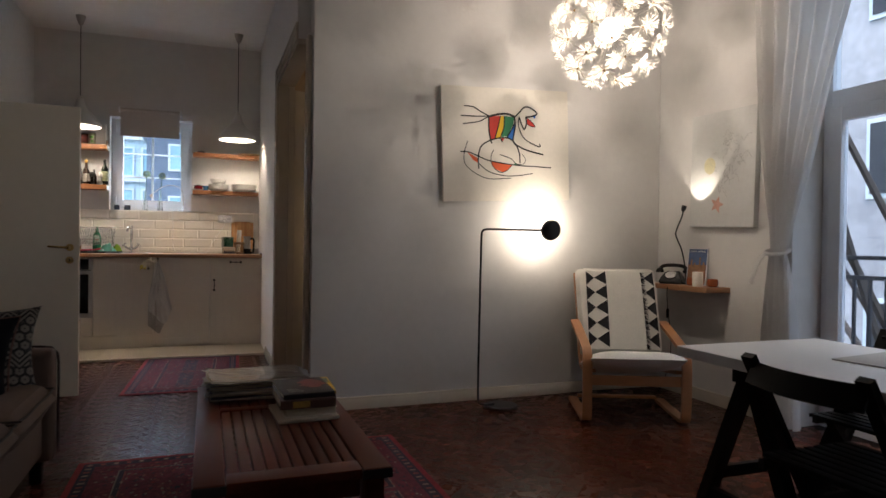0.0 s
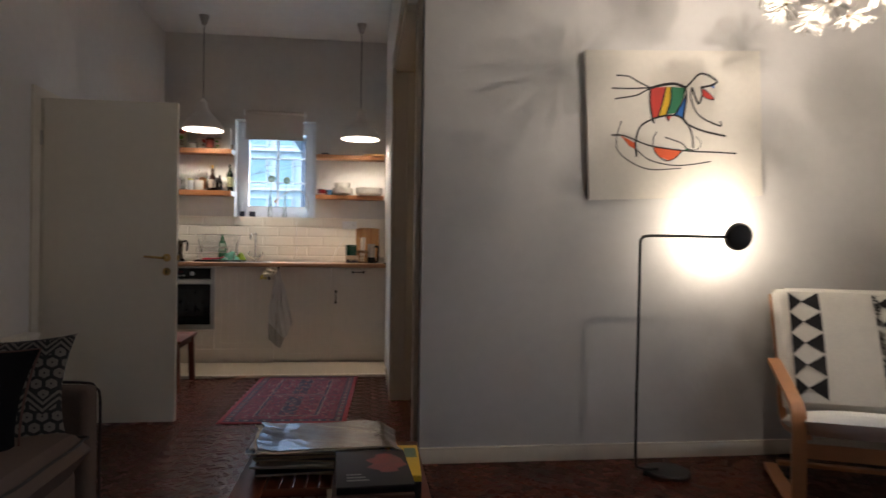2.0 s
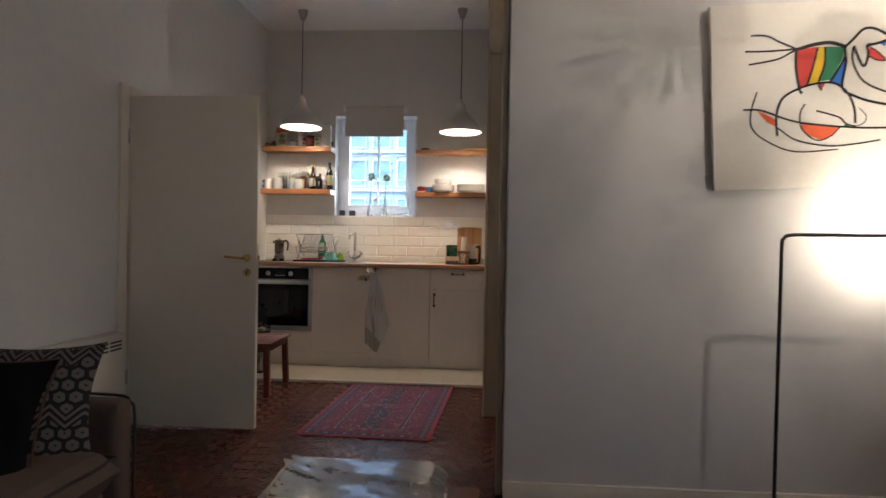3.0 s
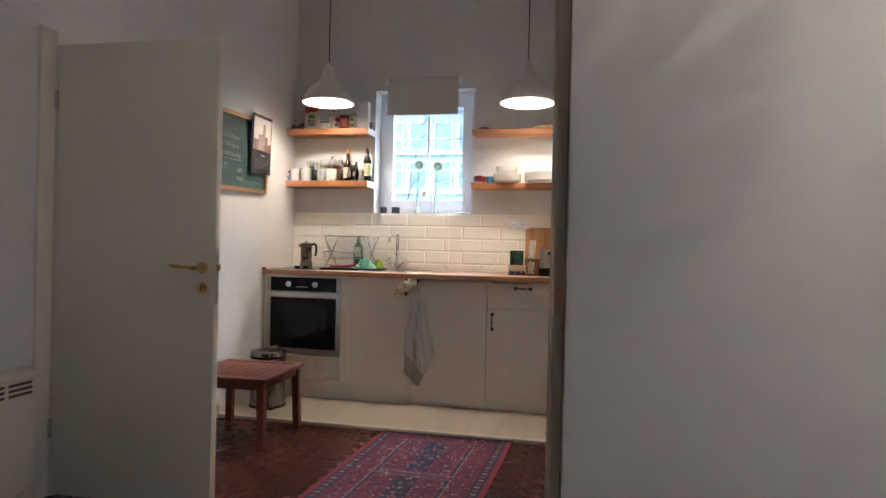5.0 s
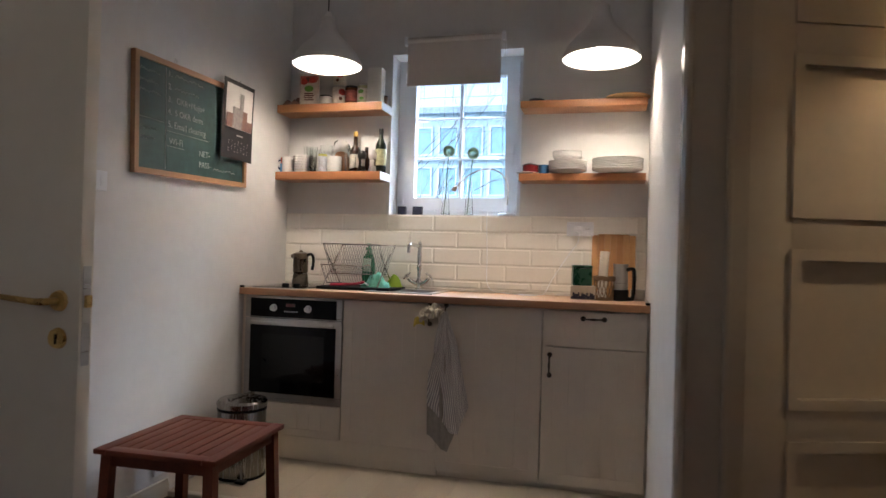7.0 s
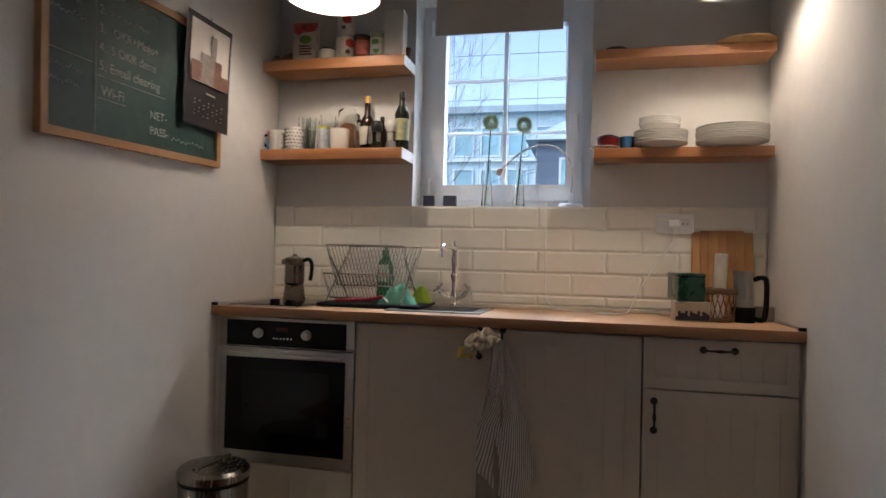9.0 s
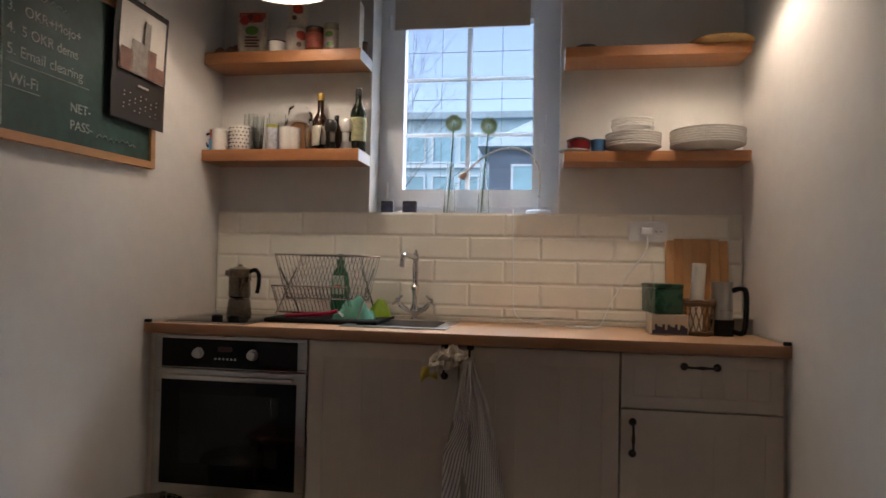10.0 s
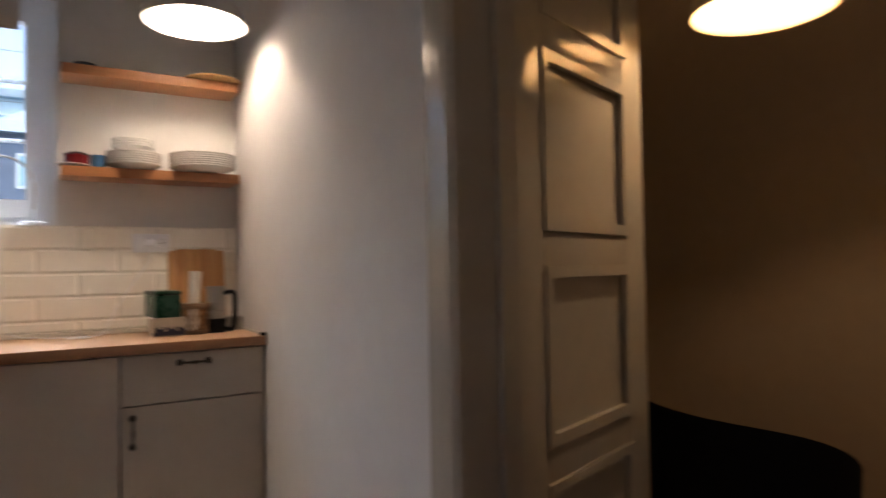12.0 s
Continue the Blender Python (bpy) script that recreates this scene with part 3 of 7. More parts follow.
def rug(label, w, l, m, cells):
    """An oriental rug: red edge, dark border with ivory dashes, wine field, panels with stripes and motifs."""
    r = thing("rug", label, "rug", m)
    part("wool_base", box(B(), -w / 2, w / 2, -l / 2, l / 2, 0.0005, 0.008, 0.003), RUG_RED, r)
    def flat(bm, x0, x1, y0, y1, z):
        bm.faces.new([bm.verts.new(p) for p in ((x0, y0, z), (x1, y0, z), (x1, y1, z), (x0, y1, z))])
    bm = B(); flat(bm, -w / 2 + 0.03, w / 2 - 0.03, -l / 2 + 0.03, l / 2 - 0.03, 0.0085)
    part("border", bm, RUG_DARK, r, smooth=False)
    bm = B(); flat(bm, -w / 2 + 0.085, w / 2 - 0.085, -l / 2 + 0.085, l / 2 - 0.085, 0.0089)
    part("field", bm, RUG_WINE, r, smooth=False)
    light, rose, dark, red, wine = B(), B(), B(), B(), B()
    n = int(l / 0.05)
    for k in range(n):
        y = -l / 2 + 0.06 + (l - 0.12) * k / (n - 1)
        for s in (-1, 1):
            flat(light if k % 2 else rose, s * (w / 2 - 0.058) - 0.014, s * (w / 2 - 0.058) + 0.014, y - 0.009, y + 0.009, 0.0094)
    n = int(w / 0.06)
    for k in range(n):
        x = -w / 2 + 0.06 + (w - 0.12) * k / (n - 1)
        for s in (-1, 1):
            flat(rose if k % 2 else light, x - 0.010, x + 0.010, s * (l / 2 - 0.058) - 0.012, s * (l / 2 - 0.058) + 0.012, 0.0094)
    ch = (l - 0.30) / cells
    for k in range(cells):
        y0 = -l / 2 + 0.15 + ch * k + 0.02
        y1, x1 = y0 + ch - 0.04, w / 2 - 0.20
        flat(light, -x1, x1, y0, y1, 0.0098)
        flat(dark, -x1 + 0.006, x1 - 0.006, y0 + 0.006, y1 - 0.006, 0.0101)
        flat(rose, -x1 + 0.028, x1 - 0.028, y0 + 0.02, y1 - 0.02, 0.0104)
        flat(wine, -x1 + 0.034, x1 - 0.034, y0 + 0.026, y1 - 0.026, 0.0107)
        flat(dark, -0.055, 0.055, y0 + 0.026, y1 - 0.026, 0.0110)
        for s in (-1, 0, 1):
            for j in range(5):
                y, x, a = y0 + 0.05 + (y1 - y0 - 0.1) * j / 4, s * (x1 * 0.55), 0.013
                b = rose if s == 0 else dark
                b.faces.new([b.verts.new((x + dx * a, y + dy * a, 0.0113)) for dx, dy in ((0, -1.2), (1.3, 0), (0, 1.2), (-1.3, 0))])
    for k in range(int(w * l * 800)):
        x, y, a = random.uniform(-w / 2 + 0.11, w / 2 - 0.11), random.uniform(-l / 2 + 0.11, l / 2 - 0.11), random.uniform(0.004, 0.010)
        b = random.choice((rose, rose, dark, dark, red, light, light))
        b.faces.new([b.verts.new((x + dx * a, y + dy * a, 0.0116)) for dx, dy in ((0, -1.4), (1, 0), (0, 1.4), (-1, 0))])
    for bmx, mt, nm in ((light, RUG_LIGHT, "ivory_pattern"), (rose, RUG_ROSE, "rose_pattern"), (dark, RUG_DARK, "dark_pattern"), (red, RUG_RED, "red_pattern"), (wine, RUG_WINE, "wine_panel")):
        tagged(part(nm, bmx, mt, r, smooth=False), kind="stuff")
    return r


rug("red and navy patterned wool rug on the parquet before the kitchen", 0.83, 1.52, pose(1.558, 7.552, 0, 0, 0, -2.5), 2)
rug("large red patterned wool rug under the coffee table", 1.62, 2.3, pose(1.915, 4.16, 0), 3)

# coffee table
ct = thing("coffee_table", "dark stained slatted wooden coffee table standing on the red rug", "coffee table", pose(1.955, 4.275, 0.012))
TW, TL, TH = 0.292, 0.665, 0.425
for sx in (-1, 1):
    part("side_rail", box(B(), sx * (TW - 0.045) - 0.045, sx * (TW - 0.045) + 0.045, -TL, TL, TH - 0.03, TH, 0.005), DARK_TEAK, ct)
    part("apron", box(B(), sx * (TW - 0.06) - 0.012, sx * (TW - 0.06) + 0.012, -TL + 0.08, TL - 0.08, TH - 0.10, TH - 0.031, 0.003), DARK_TEAK, ct)
    for sy in (-1, 1):
        part("leg", box(B(), sx * (TW - 0.05) - 0.032, sx * (TW - 0.05) + 0.032, sy * (TL - 0.05) - 0.032, sy * (TL - 0.05) + 0.032, 0, TH - 0.031, 0.005), DARK_TEAK, ct)
for y in (-TL + 0.05, 0.20, TL - 0.05):
    part("cross_rail", box(B(), -TW + 0.091, TW - 0.091, y - 0.045 if abs(y) > 0.3 else y - 0.03, y + 0.045 if abs(y) > 0.3 else y + 0.03, TH - 0.031, TH - 0.001, 0.004), DARK_TEAK, ct)
for sy in (-1, 1):
    part("apron", box(B(), -TW + 0.09, TW - 0.09, sy * (TL - 0.06) - 0.012, sy * (TL - 0.06) + 0.012, TH - 0.10, TH - 0.034, 0.003), DARK_TEAK, ct)
for a, b in ((-TL + 0.096, 0.169), (0.231, TL - 0.096)):
    for k in range(10):
        x = -TW + 0.112 + k * (2 * TW - 0.224) / 9
        part("slat", box(B(), x - 0.0165, x + 0.0165, a, b, TH - 0.024, TH - 0.004, 0.003), DARK_TEAK, ct)

for sx in (-1, 1):
    for sy in (-1, 1):
        bracket = B()
        box(bracket, sx * (TW - 0.045) - 0.0475, sx * (TW - 0.045) + 0.0475, sy * (TL - 0.001) - 0.003, sy * (TL - 0.001) + 0.003, TH - 0.034, TH - 0.004, 0.001)
        box(bracket, sx * (TW - 0.001) - 0.003, sx * (TW - 0.001) + 0.003, sy * (TL - 0.05) - 0.045, sy * (TL - 0.05) + 0.045, TH - 0.034, TH - 0.004, 0.001)
        part("corner_bracket", bracket, BLACK_METAL, ct, "black metal corner bracket")

# books and magazines on the coffee table
PAPER = mat("book_paper", (0.62, 0.55, 0.42), 0.9, vary=0.12, scale=40, stretch=(1, 1, 30))
def book(label, w, d, h, cover, m, spine=True):
    b = thing("book", label, "book", m, group="books on the coffee table")
    part("page_block", box(B(), -w / 2 + 0.004, w / 2 - 0.004, -d / 2 + 0.006, d / 2 - 0.004, 0.003, h - 0.003, 0.001), PAPER, b)
    c = B()
    box(c, -w / 2, w / 2, -d / 2, d / 2, 0, 0.0028, 0.001), box(c, -w / 2, w / 2, -d / 2, d / 2, h - 0.0028, h, 0.001)
    if spine:
        box(c, -w / 2, w / 2, -d / 2 - 0.001, -d / 2 + 0.004, 0.003, h - 0.003, 0.001)
    part("cover", c, cover, b)
    return b
BZ = 0.012 + TH
DK = mat("black_cover", (0.016, 0.011, 0.012), 0.5, vary=0.2)
BRN = mat("brown_leather_cover", (0.075, 0.032, 0.02), 0.5, vary=0.4, scale=20)
BEI = mat("beige_cover", (0.45, 0.36, 0.26), 0.7, vary=0.1)
YEL = mat("yellow_cover", (0.70, 0.42, 0.02), 0.4, vary=0.1)
GOLD = mat("gilt", (0.55, 0.36, 0.10), 0.4, metal=0.6, vary=0.4, scale=40)
bx, by = 2.075, 4.33
book("thin beige paperback at the bottom of a stack", 0.235, 0.27, 0.014, BEI, pose(bx - 0.005, by - 0.01, BZ, 0, 0, 4))
book("pale cream book in a stack", 0.205, 0.26, 0.032, mat("cream_cover", (0.55, 0.49, 0.38), 0.7), pose(bx + 0.008, by + 0.01, BZ + 0.0145, 0, 0, 2), False)
bb = book("thick brown leather book with gilt spine", 0.215, 0.29, 0.036, BRN, pose(bx - 0.002, by + 0.02, BZ + 0.047, 0, 0, 1))
part("gilt_panel", box(B(), -0.06, 0.005, -0.1468, -0.1458, 0.006, 0.030), GOLD, bb)
kb = book("black covered book with a red picture lying on a stack", 0.205, 0.29, 0.020, DK, pose(bx, by + 0.035, BZ + 0.0835, 0, 0, 3))
bm = B(); bm.faces.new([bm.verts.new((0.04 + 0.05 * math.cos(k * 0.4) * (1 + 0.3 * math.sin(3 * k)), 0.03 + 0.08 * math.sin(k * 0.4), 0.0205)) for k in range(16)])
part("red_picture", bm, mat("dark_red_print", (0.20, 0.025, 0.02), 0.35, vary=0.6, scale=25), kb)
for k in range(3):
    part("title_bar", box(B(), -0.075, -0.035 + 0.01 * k, -0.06 - 0.022 * k, -0.052 - 0.022 * k, 0.02005, 0.0204), mat("grey_print", (0.25, 0.23, 0.22), 0.6), kb)
yb = book("yellow magazine with small cover pictures", 0.21, 0.28, 0.018, YEL, pose(2.10, 4.40, BZ + 0.065, 0, 0, -1))
yb.matrix_world = pose(2.115, 4.515, BZ + 0.055, 0, 0, -2)
for k in range(3):
    part("cover_picture", box(B(), -0.03 + 0.045 * k, 0.008 + 0.045 * k, 0.02, 0.11, 0.01805, 0.0184), mat("print_%s" % "abc"[k], ((0.3, 0.1, 0.06), (0.05, 0.09, 0.2), (0.12, 0.18, 0.1))[k], 0.4, vary=0.5, scale=30), yb)
book("dark art book under a yellow magazine", 0.21, 0.29, 0.0545, DK, pose(2.115, 4.515, BZ, 0, 0, -2))
zz = BZ
for k in range(11):
    h = random.uniform(0.004, 0.0105)
    lab = "thin glossy magazine in an untidy pile"
    g = thing("magazine", lab, "magazine", pose(1.915 + random.uniform(-0.02, 0.02), 4.725 + random.uniform(-0.015, 0.02), zz, 0, 0, random.uniform(-9, 9)), "magazines on the coffee table")
    part("page_block", box(B(), -0.205, 0.205, -0.14, 0.14, 0.0008, h - 0.0012, 0.0015), PAPER, g)
    part("cover", box(B(), -0.206, 0.206, -0.141, 0.141, h - 0.001, h - 0.0002), mat("magazine_%d" % (k % 4), ((0.42, 0.38, 0.33), (0.04, 0.035, 0.04), (0.5, 0.47, 0.42), (0.10, 0.08, 0.08))[k % 4], 0.35, vary=0.3, scale=14), g)
    zz += h + 0.0006
g = thing("newspaper", "crumpled shiny plastic wrapped newspaper on top of magazines", "newspaper", pose(1.935, 4.725, zz - 0.001, 0, 0, 4))
def crumple(u, v):
    p = Vector(((u - 0.5) * 0.45, (v - 0.5) * 0.30, 0.002))
    fold = noise.noise(Vector((p.x * 9 + p.y * 16, p.x * 3 - p.y * 2, 0.7)))
    p.y += 0.012 * noise.noise(Vector((p.x * 14, 2.1, 0.3))) * abs(2 * v - 1)
    p.x += 0.014 * noise.noise(Vector((1.7, p.y * 16, 0.9))) * abs(2 * u - 1)
    p.z += 0.004 * (0.5 + noise.noise(p * 7)) + 0.0032 * abs(fold) + 0.0006 * noise.noise(p * 34) + 0.010 * max(0, 0.16 - u) / 0.16 * (0.4 + 0.6 * v) - 0.02 * max(0, u - 0.92) / 0.08
    return p
part("inner_pages", shift(sheet(B(), lambda u, v: crumple(u, v) - Vector((0.012, 0.008, 0.0045)), 24, 20), pose(0, 0, 0, 0, 0, 3)), PAPER, g)
part("wrapped_sheet", sheet(B(), crumple, 40, 32), mat("plastic_wrap", (0.075, 0.062, 0.055), 0.24, vary=0.5, scale=9, coat=0.35), g)

# sofa
PIPING = mat("dark_piping", (0.025, 0.018, 0.016), 0.8)
sofa = thing("sofa", "beige linen sofa with dark brown piping against the wall", "sofa", pose(0.04, 4.13, 0))
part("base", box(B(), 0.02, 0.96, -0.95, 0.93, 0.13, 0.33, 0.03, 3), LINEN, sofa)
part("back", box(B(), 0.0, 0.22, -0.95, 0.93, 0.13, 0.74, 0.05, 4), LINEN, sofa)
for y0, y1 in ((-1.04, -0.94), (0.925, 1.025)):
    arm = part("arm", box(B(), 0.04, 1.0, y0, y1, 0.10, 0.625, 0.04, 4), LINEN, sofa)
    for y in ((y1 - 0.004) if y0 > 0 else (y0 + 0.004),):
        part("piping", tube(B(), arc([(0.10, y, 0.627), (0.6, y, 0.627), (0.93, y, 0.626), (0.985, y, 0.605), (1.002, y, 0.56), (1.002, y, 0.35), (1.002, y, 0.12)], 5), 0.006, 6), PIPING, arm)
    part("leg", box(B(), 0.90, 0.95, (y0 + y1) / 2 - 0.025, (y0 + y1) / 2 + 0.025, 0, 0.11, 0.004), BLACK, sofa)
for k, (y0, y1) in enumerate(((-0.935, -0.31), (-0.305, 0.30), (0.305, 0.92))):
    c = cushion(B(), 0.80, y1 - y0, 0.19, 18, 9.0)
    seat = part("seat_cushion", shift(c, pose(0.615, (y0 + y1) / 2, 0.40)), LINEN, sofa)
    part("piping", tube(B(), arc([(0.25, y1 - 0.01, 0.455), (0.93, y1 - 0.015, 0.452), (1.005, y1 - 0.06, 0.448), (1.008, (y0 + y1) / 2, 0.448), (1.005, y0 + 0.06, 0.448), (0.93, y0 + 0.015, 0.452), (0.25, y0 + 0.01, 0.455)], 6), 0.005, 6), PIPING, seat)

def patterned(name, dark, light, size=0.043):
    """Rows of pale hexagons on black, broken by zigzag bands."""
    m = bpy.data.materials.new(name)
    m.use_nodes = True
    n, l = m.node_tree.nodes, m.node_tree.links
    b = n["Principled BSDF"]
    b.inputs["Roughness"].default_value = 0.95

    def vec(op, a, *rest):
        v = n.new("ShaderNodeVectorMath")
        v.operation = op
        l.new(a, v.inputs[0])
        for k, c in enumerate(rest):
            v.inputs[k + 1].default_value = c
        return v

    def num(op, a, c=None, d=None):
        v = n.new("ShaderNodeMath")
        v.operation = op
        for k, x in enumerate((a, c, d)):
            if isinstance(x, (int, float)):
                v.inputs[k].default_value = x
            elif x is not None:
                l.new(x, v.inputs[k])
        return v.outputs[0]

    tc = n.new("ShaderNodeTexCoord")
    p = vec("MULTIPLY", tc.outputs["Object"], (1 / size, 1 / size, 0)).outputs[0]
    half = (0.5, 0.866, 0.5)
    def hexagon(src):
        w = vec("WRAP", src, half, tuple(-h for h in half)).outputs[0]
        q = vec("ABSOLUTE", w).outputs[0]
        slope = vec("DOT_PRODUCT", q, (0.5, 0.866, 0)).outputs["Value"]
        straight = vec("DOT_PRODUCT", q, (1, 0, 0)).outputs["Value"]
        return num("MAXIMUM", slope, straight)
    h = num("MINIMUM", hexagon(p), hexagon(vec("ADD", p, half).outputs[0]))
    hexes = num("LESS_THAN", h, 0.37)
    core = num("GREATER_THAN", h, 0.07)
    xs = n.new("ShaderNodeSeparateXYZ")
    l.new(p, xs.inputs[0])
    tri = num("PINGPONG", xs.outputs[0], 1.0)
    z = num("ABSOLUTE", num("WRAP", num("ADD", xs.outputs[1], tri), 2.3, -2.3))
    outside = num("GREATER_THAN", z, 0.62)
    stripe = num("MULTIPLY", num("LESS_THAN", z, 0.40), num("GREATER_THAN", z, 0.14))
    f = num("ADD", num("MULTIPLY", num("MULTIPLY", hexes, core), outside), stripe)
    no = n.new("ShaderNodeTexNoise")
    no.inputs["Scale"].default_value = 300
    l.new(tc.outputs["Object"], no.inputs["Vector"])
    f = num("MULTIPLY", f, num("MULTIPLY_ADD", no.outputs[0], 0.9, 0.5))
    mx = n.new("ShaderNodeMix")
    mx.data_type = "RGBA"
    mx.inputs[6].default_value, mx.inputs[7].default_value = (*dark, 1), (*light, 1)
    l.new(f, mx.inputs[0]), l.new(mx.outputs[2], b.inputs["Base Color"])
    return m


def pillow(bm, s, t):
    """A soft square cushion with drawn-out corners and a few dents."""
    cushion(bm, s, s, t, 26, 2.4)
    for v in bm.verts:
        a, b = 2 * v.co.x / s, 2 * v.co.y / s
        v.co.x *= 1 - 0.19 * (1 - b * b)
        v.co.y *= 1 - 0.10 * (1 - a * a)
        v.co.z += (0.012 * noise.noise(Vector((a * 2, b * 2, 3))) + 0.02 * a * b) * (1 if abs(v.co.z) > 1e-5 else 0.6)
    return bm


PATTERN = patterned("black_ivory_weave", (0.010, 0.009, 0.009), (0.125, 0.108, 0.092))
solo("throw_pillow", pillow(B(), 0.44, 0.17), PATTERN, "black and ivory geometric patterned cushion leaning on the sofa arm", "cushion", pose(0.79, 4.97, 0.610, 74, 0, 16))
pb = thing("black_pillow", "plain black cushion with reddish piping on the sofa", "cushion", pose(0.74, 4.74, 0.600, 72, 6, 24))
part("cover", pillow(B(), 0.46, 0.18), mat("black_velour", (0.006, 0.006, 0.007), 0.95, spec=0.1), pb)
edge = []
for k in range(48):
    q = k / 12
    a, b = ((q * 2 - 1, -1), (1, (q - 1) * 2 - 1), (1 - (q - 2) * 2, 1), (-1, 1 - (q - 3) * 2))[int(q)]
    edge.append((0.23 * a * (1 - 0.13 * (1 - b * b)), 0.23 * b * (1 - 0.10 * (1 - a * a)), 0.012 * a * b))
part("piping", tube(B(), edge, 0.004, 6, closed=True), mat("red_brown_piping", (0.09, 0.04, 0.03), 0.8), pb)
solo("throw_pillow", pillow(B(), 0.47, 0.16), PATTERN, "black and ivory patterned cushion behind the black cushion", "cushion", pose(0.46, 4.86, 0.63, 78, 0, 30))

# armchair
ac = thing("armchair", "bent birch lounge chair with white cushion and woven throw", "armchair", pose(4.265, 5.06, 0, 0, 0, -23.3))
for s in (-1, 1):
    prof = arc([(s * 0.31, 0.60, 0.022), (s * 0.31, 0.30, 0.020), (s * 0.31, 0.06, 0.020)], 3) + arc([(s * 0.31, 0.015, 0.03), (s * 0.31, 0.0, 0.07), (s * 0.31, -0.005, 0.22), (s * 0.31, 0.0, 0.38), (s * 0.31, 0.035, 0.455), (s * 0.31, 0.11, 0.485), (s * 0.31, 0.35, 0.545), (s * 0.31, 0.55, 0.59)], 5)
    part("side_frame", strap(B(), prof, 0.06, 0.024, (1, 0, 0)), BIRCH, ac)
    back = arc([(s * 0.27, 0.02, 0.335), (s * 0.27, 0.25, 0.30), (s * 0.27, 0.44, 0.285), (s * 0.27, 0.54, 0.36), (s * 0.27, 0.64, 0.58), (s * 0.27, 0.82, 0.92)], 5)
    part("seat_rail", strap(B(), back, 0.032, 0.022, (1, 0, 0)), BIRCH, ac)
part("front_rail", box(B(), -0.28, 0.28, 0.0, 0.022, 0.245, 0.31, 0.005), BIRCH, ac)
part("floor_rail", box(B(), -0.28, 0.28, 0.555, 0.60, 0.036, 0.056, 0.004), BIRCH, ac)
part("back_slat", box(B(), -0.25, 0.25, 0.79, 0.81, 0.82, 0.90, 0.006), BIRCH, ac)
part("seat_cushion", shift(cushion(B(), 0.585, 0.60, 0.125, 24, 4.2), pose(0, 0.19, 0.362, -14)), WHITE_CLOTH, ac)
def chair_back(u, off, wob=0.0):
    """A point of the back cushion's front, u from seat to top."""
    y, z = 0.44 + 0.32 * u + 0.03 * u * u, 0.385 + 0.57 * u
    return y - off * 0.87 + wob, z + off * 0.48
part("back_cushion", shift(cushion(B(), 0.565, 0.68, 0.12, 22, 8), pose(0, 0.62, 0.66, 59.5)), WHITE_CLOTH, ac)
THROW = mat("ivory_throw", (0.70, 0.67, 0.60), 0.97, vary=0.08, scale=10, bump=0.5, bump_scale=350)
def throw_pt(u, v, off):
    y, z = chair_back(v * 0.93, 0.068)
    b = 0.020 * (1 - (2 * v - 1) ** 4) * max(0.12, 1 - (2 * (u - 0.5)) ** 4)
    return Vector((-0.235 + 0.50 * u + 0.02 * v, y - (b + off), z + (b + off) * 0.5))
throw = part("throw", sheet(B(), lambda u, v: throw_pt(u, v, 0), 18, 20), THROW, ac, "ivory woven throw with black triangles")
part("throw_over_top", sheet(B(), lambda u, v: Vector((-0.215 + 0.50 * u, throw_pt(u, 1, 0).y + 0.16 * math.sin(v * 1.57), throw_pt(u, 1, 0).z + 0.012 * math.sin(v * 3.0) - 0.10 * max(0, v - 0.7))), 18, 8), THROW, ac)
def tri_at(u0, u1, v0, v1, right):
    pts = ((u0, v0), (u0, v1), (u1, (v0 + v1) / 2)) if right else ((u1, v0), (u1, v1), (u0, (v0 + v1) / 2))
    n, tri = 5, B()
    a, b, c = [Vector((*p, 0)) for p in pts]
    rows = []
    for i in range(n + 1):
        p, q = a.lerp(c, i / n), b.lerp(c, i / n)
        m = n - i
        rows.append([tri.verts.new(throw_pt(*(p.lerp(q, j / m) if m else p)[:2], 0.004)) for j in range(m + 1)])
    for r0, r1 in zip(rows, rows[1:]):
        for j in range(len(r0) - 1):
            tri.faces.new((r0[j], r0[j + 1], r1[j]))
            if j + 1 < len(r1):
                tri.faces.new((r0[j + 1], r1[j + 1], r1[j]))
    part("black_triangle", tri, BLACK_CLOTH, throw)
for k in range(5):
    a = 0.02 + k * 0.195
    tri_at(0.0, 0.115, a, a + 0.19, True)
    tri_at(0.115, 0.285, a, a + 0.19, False)
    tri_at(0.83, 0.975, a, a + 0.19, False)
fr = B()
for k in range(190):
    v = random.uniform(0.01, 0.99)
    p = throw_pt(0.79, v, 0.004)
    q = throw_pt(0.79 + random.uniform(0.02, 0.06), max(v - random.uniform(0, 0.03), 0), 0.012)
    tube(fr, [p, (p + q) / 2 + Vector((0, -0.004, 0)), q], 0.0016, 4)
part("fringe", fr, BLACK_CLOTH, throw)

# floor lamp
fl = thing("floor_lamp", "slim black metal floor lamp lighting the wall", "floor lamp", pose(3.62, 5.70, 0))
part("base", lathe(B(), [(0.0, 0), (0.115, 0), (0.118, 0.004), (0.118, 0.018), (0.112, 0.024), (0, 0.026)], 40), BLACK_METAL, fl)
part("pole", tube(B(), [(-0.05, 0, 0.03), (-0.12, 0.0, 0.03)] + arc([(-0.155, 0, 0.04), (-0.17, 0, 0.07), (-0.172, 0, 0.3), (-0.165, 0, 1.0), (-0.163, 0, 1.19), (-0.155, 0, 1.222), (-0.125, 0, 1.236), (0.0, 0, 1.238), (0.305, 0.0, 1.238)], 5), 0.0075, 10), BLACK_METAL, fl)
